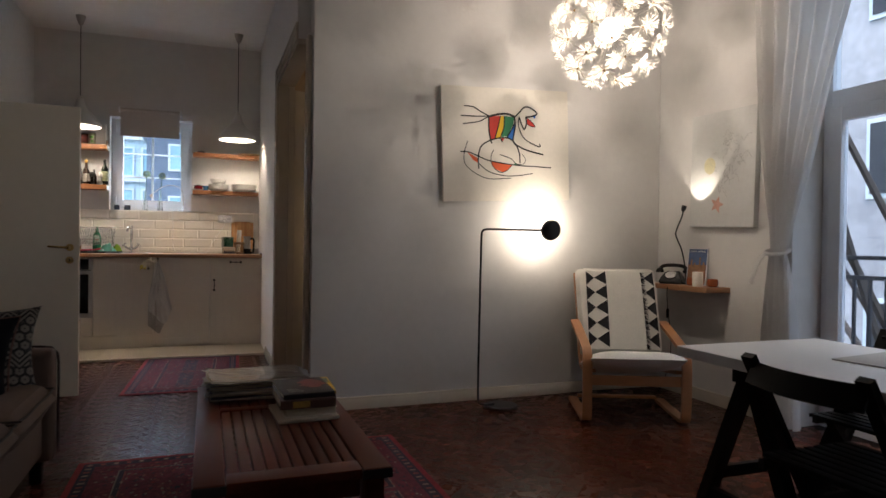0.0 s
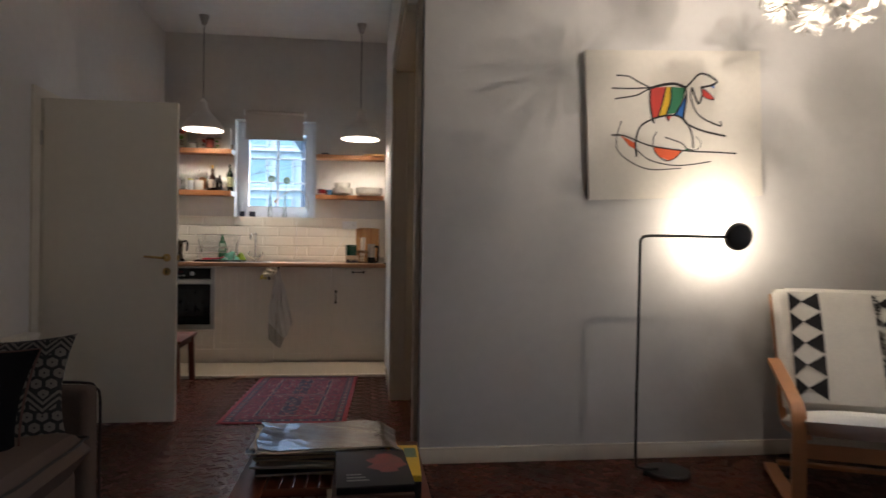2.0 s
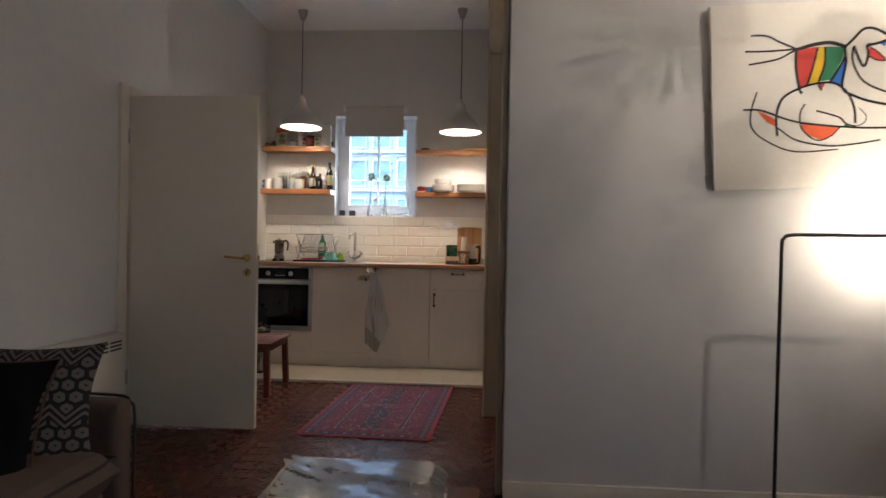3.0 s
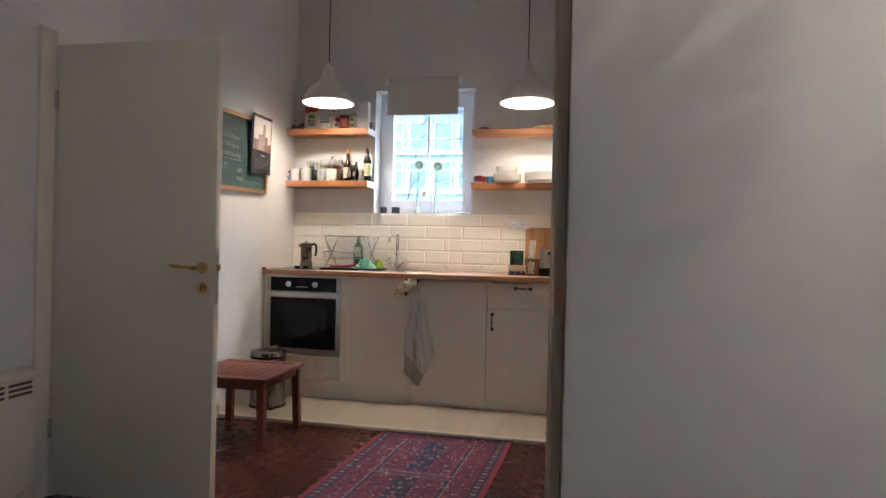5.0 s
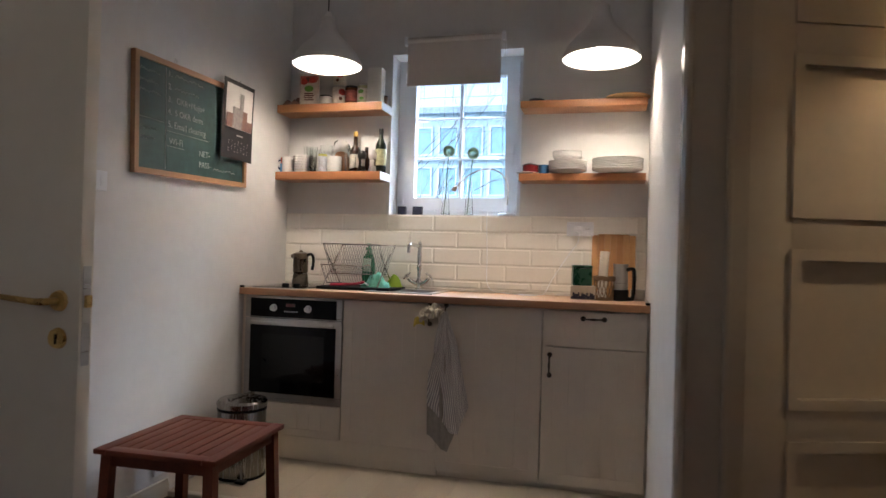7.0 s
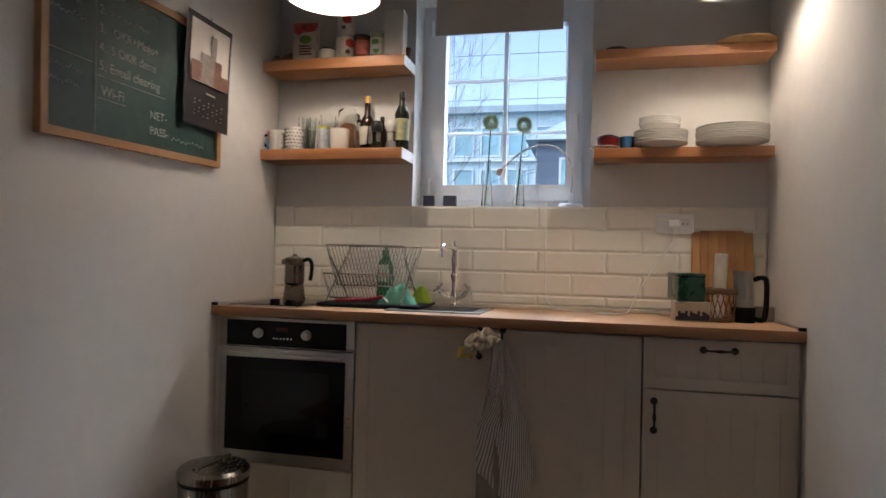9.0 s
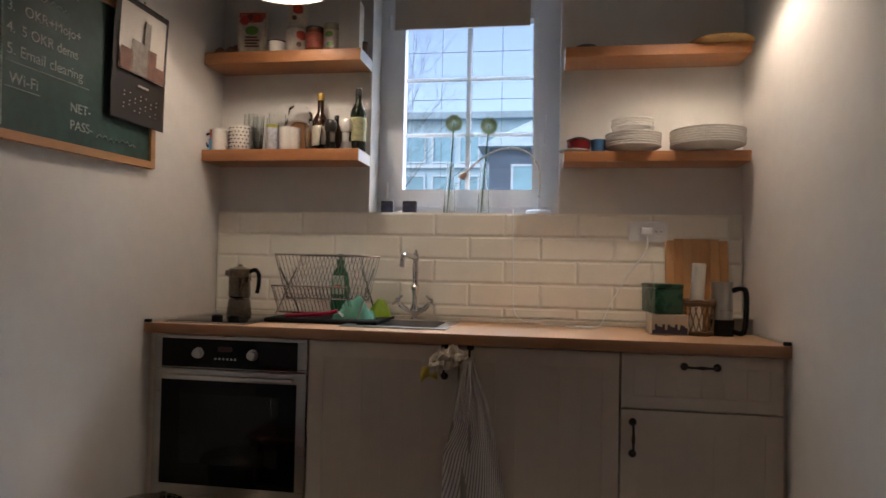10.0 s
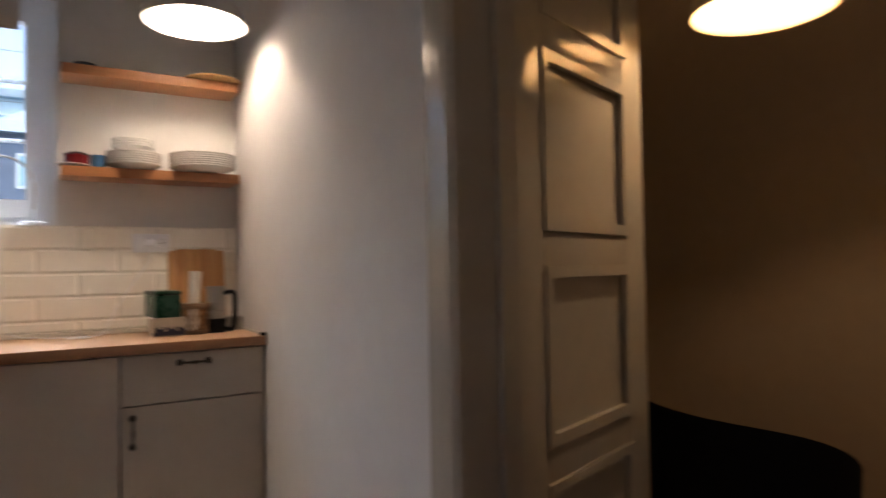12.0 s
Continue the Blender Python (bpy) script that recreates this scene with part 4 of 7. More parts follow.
hd = lathe(B(), [(0, 0.018), (0.05, 0.018), (0.068, 0.012), (0.074, 0.0), (0.074, -0.018), (0.070, -0.018), (0.068, -0.004), (0, -0.002)], 36)
head = part("lamp_head", shift(hd, pose(0.378, -0.004, 1.238, 102)), BLACK_METAL, fl)
part("diffuser", shift(lathe(B(), [(0, -0.006), (0.066, -0.006), (0.066, -0.009), (0, -0.009)], 30), pose(0.378, -0.004, 1.238, 102)), glow("lamp_diffuser", (1.0, 0.89, 0.72), 8), fl)
solo("power_cord", tube(B(), arc([(3.68, 5.72, 0.006), (3.80, 5.80, 0.005), (4.05, 5.90, 0.005), (4.30, 5.93, 0.006), (4.6, 5.94, 0.005), (4.9, 5.92, 0.005)], 8), 0.0025, 6), BLACK, "black lamp cord lying along the baseboard", "cord")

# chandelier
chd = thing("flower_chandelier", "large round paper flower pendant lamp, lit", "pendant lamp", pose(3.98, 5.0, 2.45))
PETAL = mat("white_paper_petal", (0.80, 0.76, 0.68), 0.8, vary=0.05)
PETAL.node_tree.nodes["Principled BSDF"].inputs["Alpha"].default_value = 0.92
rosette = B()
for k in range(34):
    a = 2 * math.pi * k / 34 + random.uniform(-0.07, 0.07)
    tilt, ln = random.uniform(-0.05, 0.65), random.uniform(0.062, 0.082)
    d, wv = Vector((math.cos(a) * math.cos(tilt), math.sin(a) * math.cos(tilt), math.sin(tilt))), Vector((-math.sin(a), math.cos(a), 0))
    r = [[rosette.verts.new(d * s + wv * (sgn * wd)) for sgn in (-1, 1)] for s, wd in ((0.008, 0.0009), (ln * 0.55, 0.0017), (ln * 0.9, 0.0026), (ln, 0.0015))]
    for p, q in zip(r, r[1:]):
        rosette.faces.new((p[0], p[1], q[1], q[0]))
rosette_me = mesh_from("flower", rosette, PETAL, smooth=False)
hub_me = mesh_from("flower_hub", lathe(B(), [(0, -0.006), (0.007, -0.003), (0.007, 0.004), (0, 0.007)], 10), mat("amber_plastic", (0.45, 0.28, 0.10), 0.3), True)
rods = B()
golden = math.pi * (3 - math.sqrt(5))
for k in range(58):
    z = 1 - 2 * (k + 0.5) / 58
    if z > 0.93:
        continue
    r = math.sqrt(1 - z * z)
    d = Vector((r * math.cos(golden * k), r * math.sin(golden * k), z))
    m = Matrix.Translation(d * 0.322) @ d.to_track_quat("Z", "Y").to_matrix().to_4x4()
    f = new("flower", rosette_me)
    f.parent, f.matrix_local = chd, m @ pose(0, 0, 0, 0, 0, 47 * k)
    hb = new("flower_hub", hub_me)
    hb.parent, hb.matrix_local = f, pose(0, 0, 0.004)
    tube(rods, [d * 0.07, d * 0.32], 0.0011, 4)
part("rod_spray", rods, mat("clear_rods", (0.6, 0.58, 0.54), 0.3), chd)
bulb = part("bulb", lathe(B(), [(0.0, -0.075), (0.035, -0.066), (0.058, -0.042), (0.066, -0.01), (0.058, 0.025), (0.03, 0.055), (0.02, 0.07)], 24, 0, 0, 0, False), BULB, chd)
bulb.visible_shadow = False
part("socket", lathe(B(), [(0.03, 0.06), (0.032, 0.12), (0.012, 0.15)], 16), CHROME, chd)
part("cable", tube(B(), [(0, 0, 0.14), (0, 0, H - 2.45)], 0.004, 6), WHITE_PVC, chd)
part("ceiling_rose", lathe(B(), [(0.05, 0.0), (0.05, 0.03), (0.012, 0.06)][::-1], 20, 0, 0, H - 2.45 - 0.06), WHITE_PVC, chd)

# shelf by the corner with a telephone
BIRCHY = mat("shelf_birch", (0.42, 0.21, 0.10), 0.42, vary=0.15, scale=3, stretch=(12, 1, 12))
solo("corner_shelf", box(B(), 4.94, 5.149, 5.20, 5.86, 0.815, 0.853, 0.003), BIRCHY, "small floating birch wall shelf holding a telephone", "shelf")
SZ = 0.8535
tel = thing("telephone", "old black rotary telephone on the wall shelf", "telephone", pose(5.03, 5.66, SZ, 0, 0, -55))
bm = B()
for (w, d, z) in ((0, 0, 0),):
    vs0 = [bm.verts.new(p) for p in ((-0.085, -0.08, 0), (0.085, -0.08, 0), (0.085, 0.08, 0), (-0.085, 0.08, 0))]
    vs1 = [bm.verts.new(p) for p in ((-0.08, -0.07, 0.035), (0.08, -0.07, 0.035), (0.08, 0.08, 0.035), (-0.08, 0.08, 0.035))]
    vs2 = [bm.verts.new(p) for p in ((-0.05, 0.0, 0.095), (0.05, 0.0, 0.095), (0.05, 0.06, 0.095), (-0.05, 0.06, 0.095))]
    for p, q in ((vs0, vs1), (vs1, vs2)):
        for k in range(4):
            bm.faces.new((p[k], p[(k + 1) % 4], q[(k + 1) % 4], q[k]))
    bm.faces.new(vs0[::-1]), bm.faces.new(vs2)
bmesh.ops.bevel(bm, geom=bm.edges[:], offset=0.01, segments=2, affect="EDGES")
GLOSS = mat("black_bakelite", (0.012, 0.011, 0.011), 0.15, vary=0.1)
part("body", bm, GLOSS, tel)
part("dial", shift(lathe(B(), [(0.04, 0), (0.04, 0.006), (0.03, 0.009), (0, 0.009)], 24), pose(0, -0.037, 0.066, 40)), CHROME, tel)
part("handset", tube(B(), arc([(-0.10, 0.03, 0.098), (-0.085, 0.03, 0.125), (-0.04, 0.03, 0.138), (0.04, 0.03, 0.138), (0.085, 0.03, 0.125), (0.10, 0.03, 0.098)], 5), 0.014, 10), GLOSS, tel)
for s in (-1, 1):
    part("earpiece", lathe(B(), [(0.016, 0.115), (0.03, 0.10), (0.03, 0.082), (0, 0.08)][::-1], 16, s * 0.10, 0.03), GLOSS, tel)
po = thing("poster_card", "framed travel poster card leaning on the wall", "poster", pose(5.085, 5.47, SZ, -8, 0, -72))
part("board", box(B(), -0.075, 0.075, -0.004, 0.004, 0, 0.27), mat("poster_blue", (0.05, 0.09, 0.20), 0.4, vary=0.5, scale=14), po)
part("edge", frame_rect(B(), -0.077, 0.077, -0.001, 0.272, -0.006, 0.005, 0.005, 0.001), WHITE_PVC, po)
part("city_print", box(B(), -0.07, 0.07, -0.0055, -0.0045, 0.008, 0.15), mat("poster_town", (0.26, 0.12, 0.05), 0.5, vary=0.9, scale=26), po)
for x, h in ((-0.045, 0.19), (-0.02, 0.165), (0.02, 0.205), (0.05, 0.17)):
    part("tower_print", box(B(), x - 0.006, x + 0.006, -0.0062, -0.0056, 0.02, h), mat("poster_town", (0.26, 0.12, 0.05)), po)
writing("title", "ORIENT-EXPRESS", 0.0165, pose(-0.068, -0.006, 0.245, 90), WHITE_PVC, po)
WAX = mat("white_wax", (0.75, 0.70, 0.62), 0.5, vary=0.06)
solo("candle", lathe(B(), [(0.036, 0), (0.037, 0.004), (0.037, 0.10), (0.034, 0.104), (0.02, 0.100), (0, 0.099)], 24), WAX, "thick white pillar candle on the wall shelf", "candle", pose(4.99, 5.345, SZ))
AMBER = mat("amber_glass_cup", (0.40, 0.10, 0.03), 0.2, vary=0.3, scale=20)
for x, y in ((5.04, 5.46), (5.06, 5.275)):
    solo("candle_holder", lathe(B(), [(0.02, 0), (0.034, 0.006), (0.038, 0.03), (0.034, 0.055), (0.031, 0.055), (0.034, 0.03), (0, 0.01)], 20, cap=False), AMBER, "small amber glass tealight holder on the wall shelf", "candle holder", pose(x, y, SZ), "tealight holders")
rl = thing("reading_lamp", "small gooseneck lamp shining up at the pale canvas", "desk lamp", pose(5.09, 5.58, SZ))
part("neck", tube(B(), arc([(0, 0, 0), (0, 0.005, 0.10), (-0.015, 0.03, 0.25), (-0.05, 0.055, 0.36), (-0.06, 0.04, 0.41), (-0.10, -0.06, 0.50), (-0.14, -0.125, 0.555)], 6), 0.005, 8), BLACK_METAL, rl)
part("base", lathe(B(), [(0.035, 0), (0.035, 0.01), (0.008, 0.018)], 20), BLACK_METAL, rl)
part("lamp_head", shift(lathe(B(), [(0.008, -0.03), (0.016, -0.015), (0.018, 0.012), (0.0165, 0.012), (0.0, 0.004)], 16, cap=False), pose(-0.15, -0.14, 0.565, 0, 20, 0)), BLACK_METAL, rl)
part("bulb", shift(lathe(B(), [(0, 0.006), (0.014, 0.006), (0.014, 0.009), (0, 0.009)], 14), pose(-0.15, -0.14, 0.565, 0, 20, 0)), BULB, rl).visible_shadow = False
rc = thing("lamp_cord", "black cord with inline switch hanging below the wall shelf", "cord")
part("cord", tube(B(), arc([(4.96, 5.60, 0.86), (4.935, 5.60, 0.80), (4.95, 5.60, 0.62), (4.96, 5.58, 0.5), (4.99, 5.62, 0.3), (5.0, 5.68, 0.15), (4.99, 5.75, 0.01)], 6), 0.003, 6), BLACK, rc)
part("switch", box(B(), 4.935, 4.952, 5.592, 5.608, 0.60, 0.67, 0.004), BLACK, rc)

# curtain
def curtain_pt(u, v):
    """u along the width, v from floor to rod; gathered at the tie."""
    z = 0.03 + 3.07 * v
    tie = 1.11
    if z < tie:
        k = (tie - z) / tie
        y0, y1 = 4.80 + 0.06 * k ** 0.6, 4.69 - 0.14 * k ** 0.6
    else:
        k = (z - tie) / (3.10 - tie)
        y0, y1 = 4.79 + 0.16 * min(1, k * 1.25) ** 0.8, 4.68 - 0.57 * k ** 0.95
    y = y0 + (y1 - y0) * u
    amp = 0.012 + 0.030 * min(1, abs(z - tie) / 0.5)
    x = 5.075 + amp * math.sin(u * 2 * math.pi * 7 + 0.6 * math.sin(z * 2)) + 0.01 * math.sin(u * 31 + z * 3)
    return Vector((x, y, z))
cur = thing("curtain", "white voile curtain tied back beside the balcony window", "curtain")
part("cloth", sheet(B(), curtain_pt, 90, 60), CURTAIN, cur)
part("tie", tube(B(), [(5.075 + 0.05 * math.cos(a), 4.745 + 0.078 * math.sin(a), 1.115 + 0.02 * math.cos(a)) for a in np.linspace(0, 2 * math.pi, 20, endpoint=False)], 0.012, 8, closed=True), CURTAIN, cur)
part("tie_end", strap(B(), arc([(5.03, 4.79, 1.11), (5.01, 4.83, 1.05), (5.015, 4.87, 0.97), (5.02, 4.90, 0.90)], 5), 0.035, 0.004, (0, 1, 0)), CURTAIN, cur)
part("rod", shift(lathe(B(), [(0.011, -1.3), (0.011, 1.3)], 12), pose(5.075, 3.75, 3.115, 90)), WHITE_PVC, cur)

# dining table on trestles
dt = thing("dining_table", "white table top on black wooden trestles", "table", pose(3.47, 3.765, 0, 0, 0, 0))
part("tabletop", box(B(), 0, 0.76, -1.55, 0, 0.700, 0.740, 0.003), WHITE_TOP, dt)
for yc in (-0.29, -1.27):
    tr = part("trestle_beam", box(B(), 0.04, 0.72, yc - 0.04, yc + 0.04, 0.645, 0.699, 0.004), BLACK, dt)
    for x in (0.09, 0.67):
        for s in (-1, 1):
            part("trestle_leg", beam(B(), (x, yc + s * 0.012, 0.66), (x, yc + s * 0.27, 0.0), 0.042, 0.055, (1, 0, 0)), BLACK, tr)
        part("trestle_brace", beam(B(), (x, yc - 0.20, 0.18), (x, yc + 0.20, 0.18), 0.022, 0.045), BLACK, tr)
    for s in (-1, 1):
        part("trestle_rail", beam(B(), (0.09, yc + s * 0.17, 0.26), (0.67, yc + s * 0.17, 0.26), 0.02, 0.045), BLACK, tr)
solo("placemat", box(B(), -0.21, 0.21, -0.15, 0.15, 0, 0.006, 0.002), mat("grey_board", (0.45, 0.43, 0.40), 0.6), "thin grey board lying on the white table", "board", pose(4.02, 3.22, 0.7405, 0, 0, 8))

def folding_chair(m):
    """Black folding chair, its back at the origin, facing +x."""
    c = thing("folding_chair", "black painted wooden folding chair with slatted seat", "chair", m, "chairs round the table")
    for s in (-1, 1):
        part("back_post", beam(B(), (-0.02, s * 0.195, 0.79), (0.42, s * 0.195, 0.0), 0.024, 0.045, (0, 1, 0)), BLACK, c)
        part("front_leg", beam(B(), (0.36, s * 0.165, 0.46), (-0.02, s * 0.165, 0.0), 0.022, 0.042, (0, 1, 0)), BLACK, c)
        part("seat_rail", beam(B(), (0.02, s * 0.175, 0.44), (0.42, s * 0.175, 0.452), 0.02, 0.035), BLACK, c)
    for z, h in ((0.755, 0.075), (0.60, 0.0)):
        if h:
            pts = [(-0.006 - 0.045 * math.sin(math.pi * k / 12), -0.195 + 0.39 * k / 12, z - 0.02) for k in range(13)]
            part("back_rest", strap(B(), pts, h, 0.018, (0.45, 0, 0.9)), BLACK, c)
    for k in range(9):
        x = 0.04 + k * 0.045
        part("seat_slat", box(B(), x, x + 0.034, -0.19, 0.19, 0.458, 0.472, 0.003), BLACK, c)
    for x, z, w in ((0.33, 0.16, 0.165), (0.06, 0.10, 0.15)):
        part("stretcher", beam(B(), (x, -w, z), (x, w, z), 0.02, 0.03), BLACK, c)
    return c
ch = folding_chair(pose(3.36, 3.08, 0, 0, 0, 0))
copy_thing(ch, pose(4.42, 3.40, 0, 0, 0, 180))

# wall heater
ht = thing("wall_heater", "white panel convector heater under the wall beside the door", "heater")
part("body", box(B(), 0.018, 0.09, 5.85, 6.70, 0.10, 0.60, 0.010), DOOR_PAINT, ht)
part("top_cap", box(B(), 0.017, 0.098, 5.845, 6.705, 0.585, 0.615, 0.006), DOOR_PAINT, ht)
for k in range(3):
    for j in range(6):
        y = 5.89 + j * 0.135
        part("vent_slot", box(B(), 0.089, 0.0915, y, y + 0.115, 0.515 + 0.022 * k, 0.527 + 0.022 * k), mat("vent_shadow", (0.08, 0.075, 0.07), 0.8), ht)
for y in (5.95, 6.6):
    part("foot", box(B(), 0.03, 0.08, y - 0.02, y + 0.02, 0.0, 0.10), DOOR_PAINT, ht)

# dim room: pendant and armchair
dp = thing("dim_room_pendant", "lit fabric drum pendant lamp in the dim room", "pendant lamp", pose(3.33, 7.395, 1.980))
CLOTH_SHADE = mat("cream_lampshade", (0.68, 0.55, 0.36), 0.9, vary=0.05)
part("shade", lathe(B(), [(0.200, 0), (0.202, 0.0), (0.167, 0.20), (0.165, 0.20), (0.198, 0.004)], 40, cap=False), CLOTH_SHADE, dp)
part("bulb", lathe(B(), [(0, 0.10), (0.02, 0.108), (0.03, 0.135), (0.024, 0.165), (0.013, 0.19)], 16), BULB, dp).visible_shadow = False
part("socket", lathe(B(), [(0.018, 0.185), (0.02, 0.25), (0.006, 0.28)], 14), WHITE_PVC, dp)
for k in range(3):
    a = 2.1 * k
    part("spoke", tube(B(), [(0, 0, 0.195), (0.165 * math.cos(a), 0.165 * math.sin(a), 0.195)], 0.002, 5), CHROME, dp)
part("cable", tube(B(), [(0, 0, 0.27), (0, 0, H - 1.965)], 0.003, 6), WHITE_PVC, dp)
NAVY = mat("black_velvet", (0.008, 0.009, 0.016), 0.9, vary=0.3, scale=12)
da = thing("dark_armchair", "low black velvet armchair in the dim room", "armchair", pose(3.60, 7.80, 0, 0, 0, 140))
part("seat", box(B(), -0.36, 0.36, -0.36, 0.34, 0.14, 0.44, 0.06, 4), NAVY, da)
def shell(u, v):
    a = math.pi * (0.02 + 0.96 * u)
    h = 0.915 - 0.39 * u ** 1.25 - 0.03 * math.sin(u * 7)
    return Vector((0.42 * math.cos(a), 0.02 + 0.38 * math.sin(a) + 0.06 * v, 0.14 + (h - 0.14) * v))
bm = sheet(B(), shell, 28, 10)
bmesh.ops.solidify(bm, geom=bm.faces[:], thickness=0.07)
part("back", bm, NAVY, da)
for sx in (-1, 1):
    for sy in (-1, 1):
        part("leg", lathe(B(), [(0.014, 0), (0.022, 0.15)], 10, sx * 0.28, sy * 0.26), BLACK, da)

# ---- kitchen ----
FY = 8.905
KZ = 0.0145


def bead_front(bm, x0, x1, z0, z1, grooves=True, t=0.018):
    """A framed cabinet front with a sunk field of upright boards."""
    w = 0.055 if z1 - z0 > 0.3 else 0.04
    frame_rect(bm, x0, x1, z0, z1, FY, FY + t, w, 0.0018)
    return bm, w


def bead_boards(parent, x0, x1, z0, z1, w, t=0.018):
    n = max(1, round((x1 - x0 - 2 * w) / 0.075))
    s = (x1 - x0 - 2 * w) / n
    for k in range(n):
        part("board", box(B(), x0 + w + k * s + 0.0001, x0 + w + (k + 1) * s - 0.0001, FY + 0.0035, FY + t - 0.002, z0 + w, z1 - w, 0.0012, 1), FRONT, parent)


def bow_handle(parent, x, z, upright):
    h = 0.052
    ends = [(x, FY, z - h), (x, FY, z + h)] if upright else [(x - h, FY, z), (x + h, FY, z)]
    mid = [((x, FY - 0.026, z + k * h) if upright else (x + k * h, FY - 0.026, z)) for k in (-0.75, 0.0, 0.75)]
    bm = tube(B(), arc([ends[0], mid[0], (mid[1][0], FY - 0.031, mid[1][2]), mid[2], ends[1]], 6), 0.0042, 8)
    swell = mid[1]
    bmesh.ops.create_uvsphere(bm, u_segments=12, v_segments=8, radius=0.0065, matrix=Matrix.Translation((swell[0], FY - 0.031, swell[2])) @ Matrix.Diagonal((1, 1, 3.2, 1) if upright else (3.2, 1, 1, 1)))
    for e in ends:
        bmesh.ops.create_uvsphere(bm, u_segments=12, v_segments=8, radius=0.0132, matrix=Matrix.Translation((e[0], FY - 0.006, e[2])))
    return part("handle", bm, BRONZE, parent, "dark bronze bow handle")


def cabinet(label, x0, x1, fronts, handles, z0=0.085):
    c = thing("cabinet", label, "cabinet", group="white kitchen units")
    body = B()
    box(body, x0 + 0.002, x0 + 0.018, FY + 0.02, 9.38, z0, 0.944), box(body, x1 - 0.018, x1 - 0.002, FY + 0.02, 9.38, z0, 0.944)
    box(body, x0 + 0.018, x1 - 0.018, FY + 0.02, 9.38, z0, z0 + 0.016), box(body, x0 + 0.018, x1 - 0.018, 9.36, 9.38, z0 + 0.016, 0.944)
    part("body", body, FRONT, c, smooth=False)
    for a, b, nm in fronts:
        bm, w = bead_front(B(), x0 + 0.0025, x1 - 0.0025, a, b)
        f = part(nm, bm, FRONT, c)
        bead_boards(f, x0 + 0.0025, x1 - 0.0025, a, b, w)
    for x, z, up in handles:
        bow_handle(c, x, z, up)
    return c


cabinet("white boarded sink cabinet with a bronze handle", 0.632, 1.183, [(0.155, 0.938, "door")], [(1.135, 0.885, True)], 0.10)
cabinet("white boarded dishwasher front with a towel hanging on it", 1.185, 1.733, [(0.052, 0.938, "door")], [(1.225, 0.885, True)])
cabinet("white drawer unit with cupboard door and bronze handles", 1.735, 2.252, [(0.757, 0.938, "drawer_front"), (0.052, 0.750, "door")], [(1.99, 0.902, False), (1.775, 0.658, True)])
cabinet("white cabinet drawer below the oven", 0.022, 0.630, [(0.155, 0.335, "drawer_front")], [], 0.10)
solo("plinth", box(B(), 0.004, 1.183, FY + 0.012, FY + 0.03, KZ, 0.150, 0.002), FRONT, "white plinth board below the kitchen units", "plinth")
solo("plinth", box(B(), 1.186, 2.256, FY + 0.03, FY + 0.048, KZ, 0.084, 0.002), FRONT, "white recessed plinth board below the units", "plinth")
for x0, x1 in ((0.002, 0.0205), (2.2532, 2.2588)):
    solo("filler_strip", box(B(), x0, x1, FY + 0.004, FY + 0.022, 0.086, 0.944), FRONT, "narrow white filler strip beside the units", "filler")

# oven
ov = thing("oven", "built-in steel and black glass oven", "oven")
OX0, OX1, OZ0, OZ1 = 0.022, 0.630, 0.342, 0.940
part("housing", box(B(), OX0 + 0.02, OX1 - 0.02, FY + 0.012, 9.36, OZ0 + 0.01, OZ1 - 0.005), BLACK_METAL, ov)
panel = part("control_panel", box(B(), OX0 + 0.002, OX1 - 0.002, FY - 0.006, FY + 0.012, 0.818, OZ1, 0.003), STEEL, ov)
part("panel_glass", box(B(), OX0 + 0.036, OX1 - 0.036, FY - 0.010, FY - 0.006, 0.822, OZ1 - 0.012, 0.002), BLACK_GLASS, panel)
for x in (OX0 + 0.185, OX0 + 0.40):
    kn = shift(lathe(B(), [(0.021, 0), (0.021, 0.004), (0.0165, 0.006), (0.0155, 0.022), (0.0, 0.024)], 24), pose(x, FY - 0.010, 0.876, 90))
    part("knob", kn, STEEL, ov, "round steel knob")
part("clock_display", box(B(), OX0 + 0.262, OX0 + 0.318, FY - 0.0112, FY - 0.0102, 0.884, 0.902), mat("dim_red_display", (0.06, 0.012, 0.014), 0.2), ov)
for k in range(6):
    x = OX0 + 0.250 + k * 0.0155
    part("button", box(B(), x, x + 0.007, FY - 0.0112, FY - 0.0102, 0.853, 0.860), STEEL, ov)
door = part("oven_door", box(B(), OX0 + 0.002, OX1 - 0.002, FY - 0.006, FY + 0.012, OZ0, 0.813, 0.004), STEEL, ov)
part("door_glass", box(B(), OX0 + 0.037, OX1 - 0.037, FY - 0.0095, FY - 0.0062, OZ0 + 0.045, 0.775, 0.003), BLACK_GLASS, door)
part("inner_window", box(B(), OX0 + 0.115, OX1 - 0.105, FY - 0.0105, FY - 0.0096, OZ0 + 0.125, 0.725), mat("smoked_window", (0.007, 0.006, 0.006), 0.05, vary=0.3, scale=4, spec=0.25), door)
part("door_handle", box(B(), OX0 + 0.05, OX1 - 0.045, FY - 0.034, FY - 0.016, 0.778, 0.797, 0.006), STEEL, door)
for x in (OX0 + 0.07, OX1 - 0.07):
    part("handle_foot", box(B(), x - 0.01, x + 0.01, FY - 0.02, FY - 0.005, 0.780, 0.795), STEEL, door)

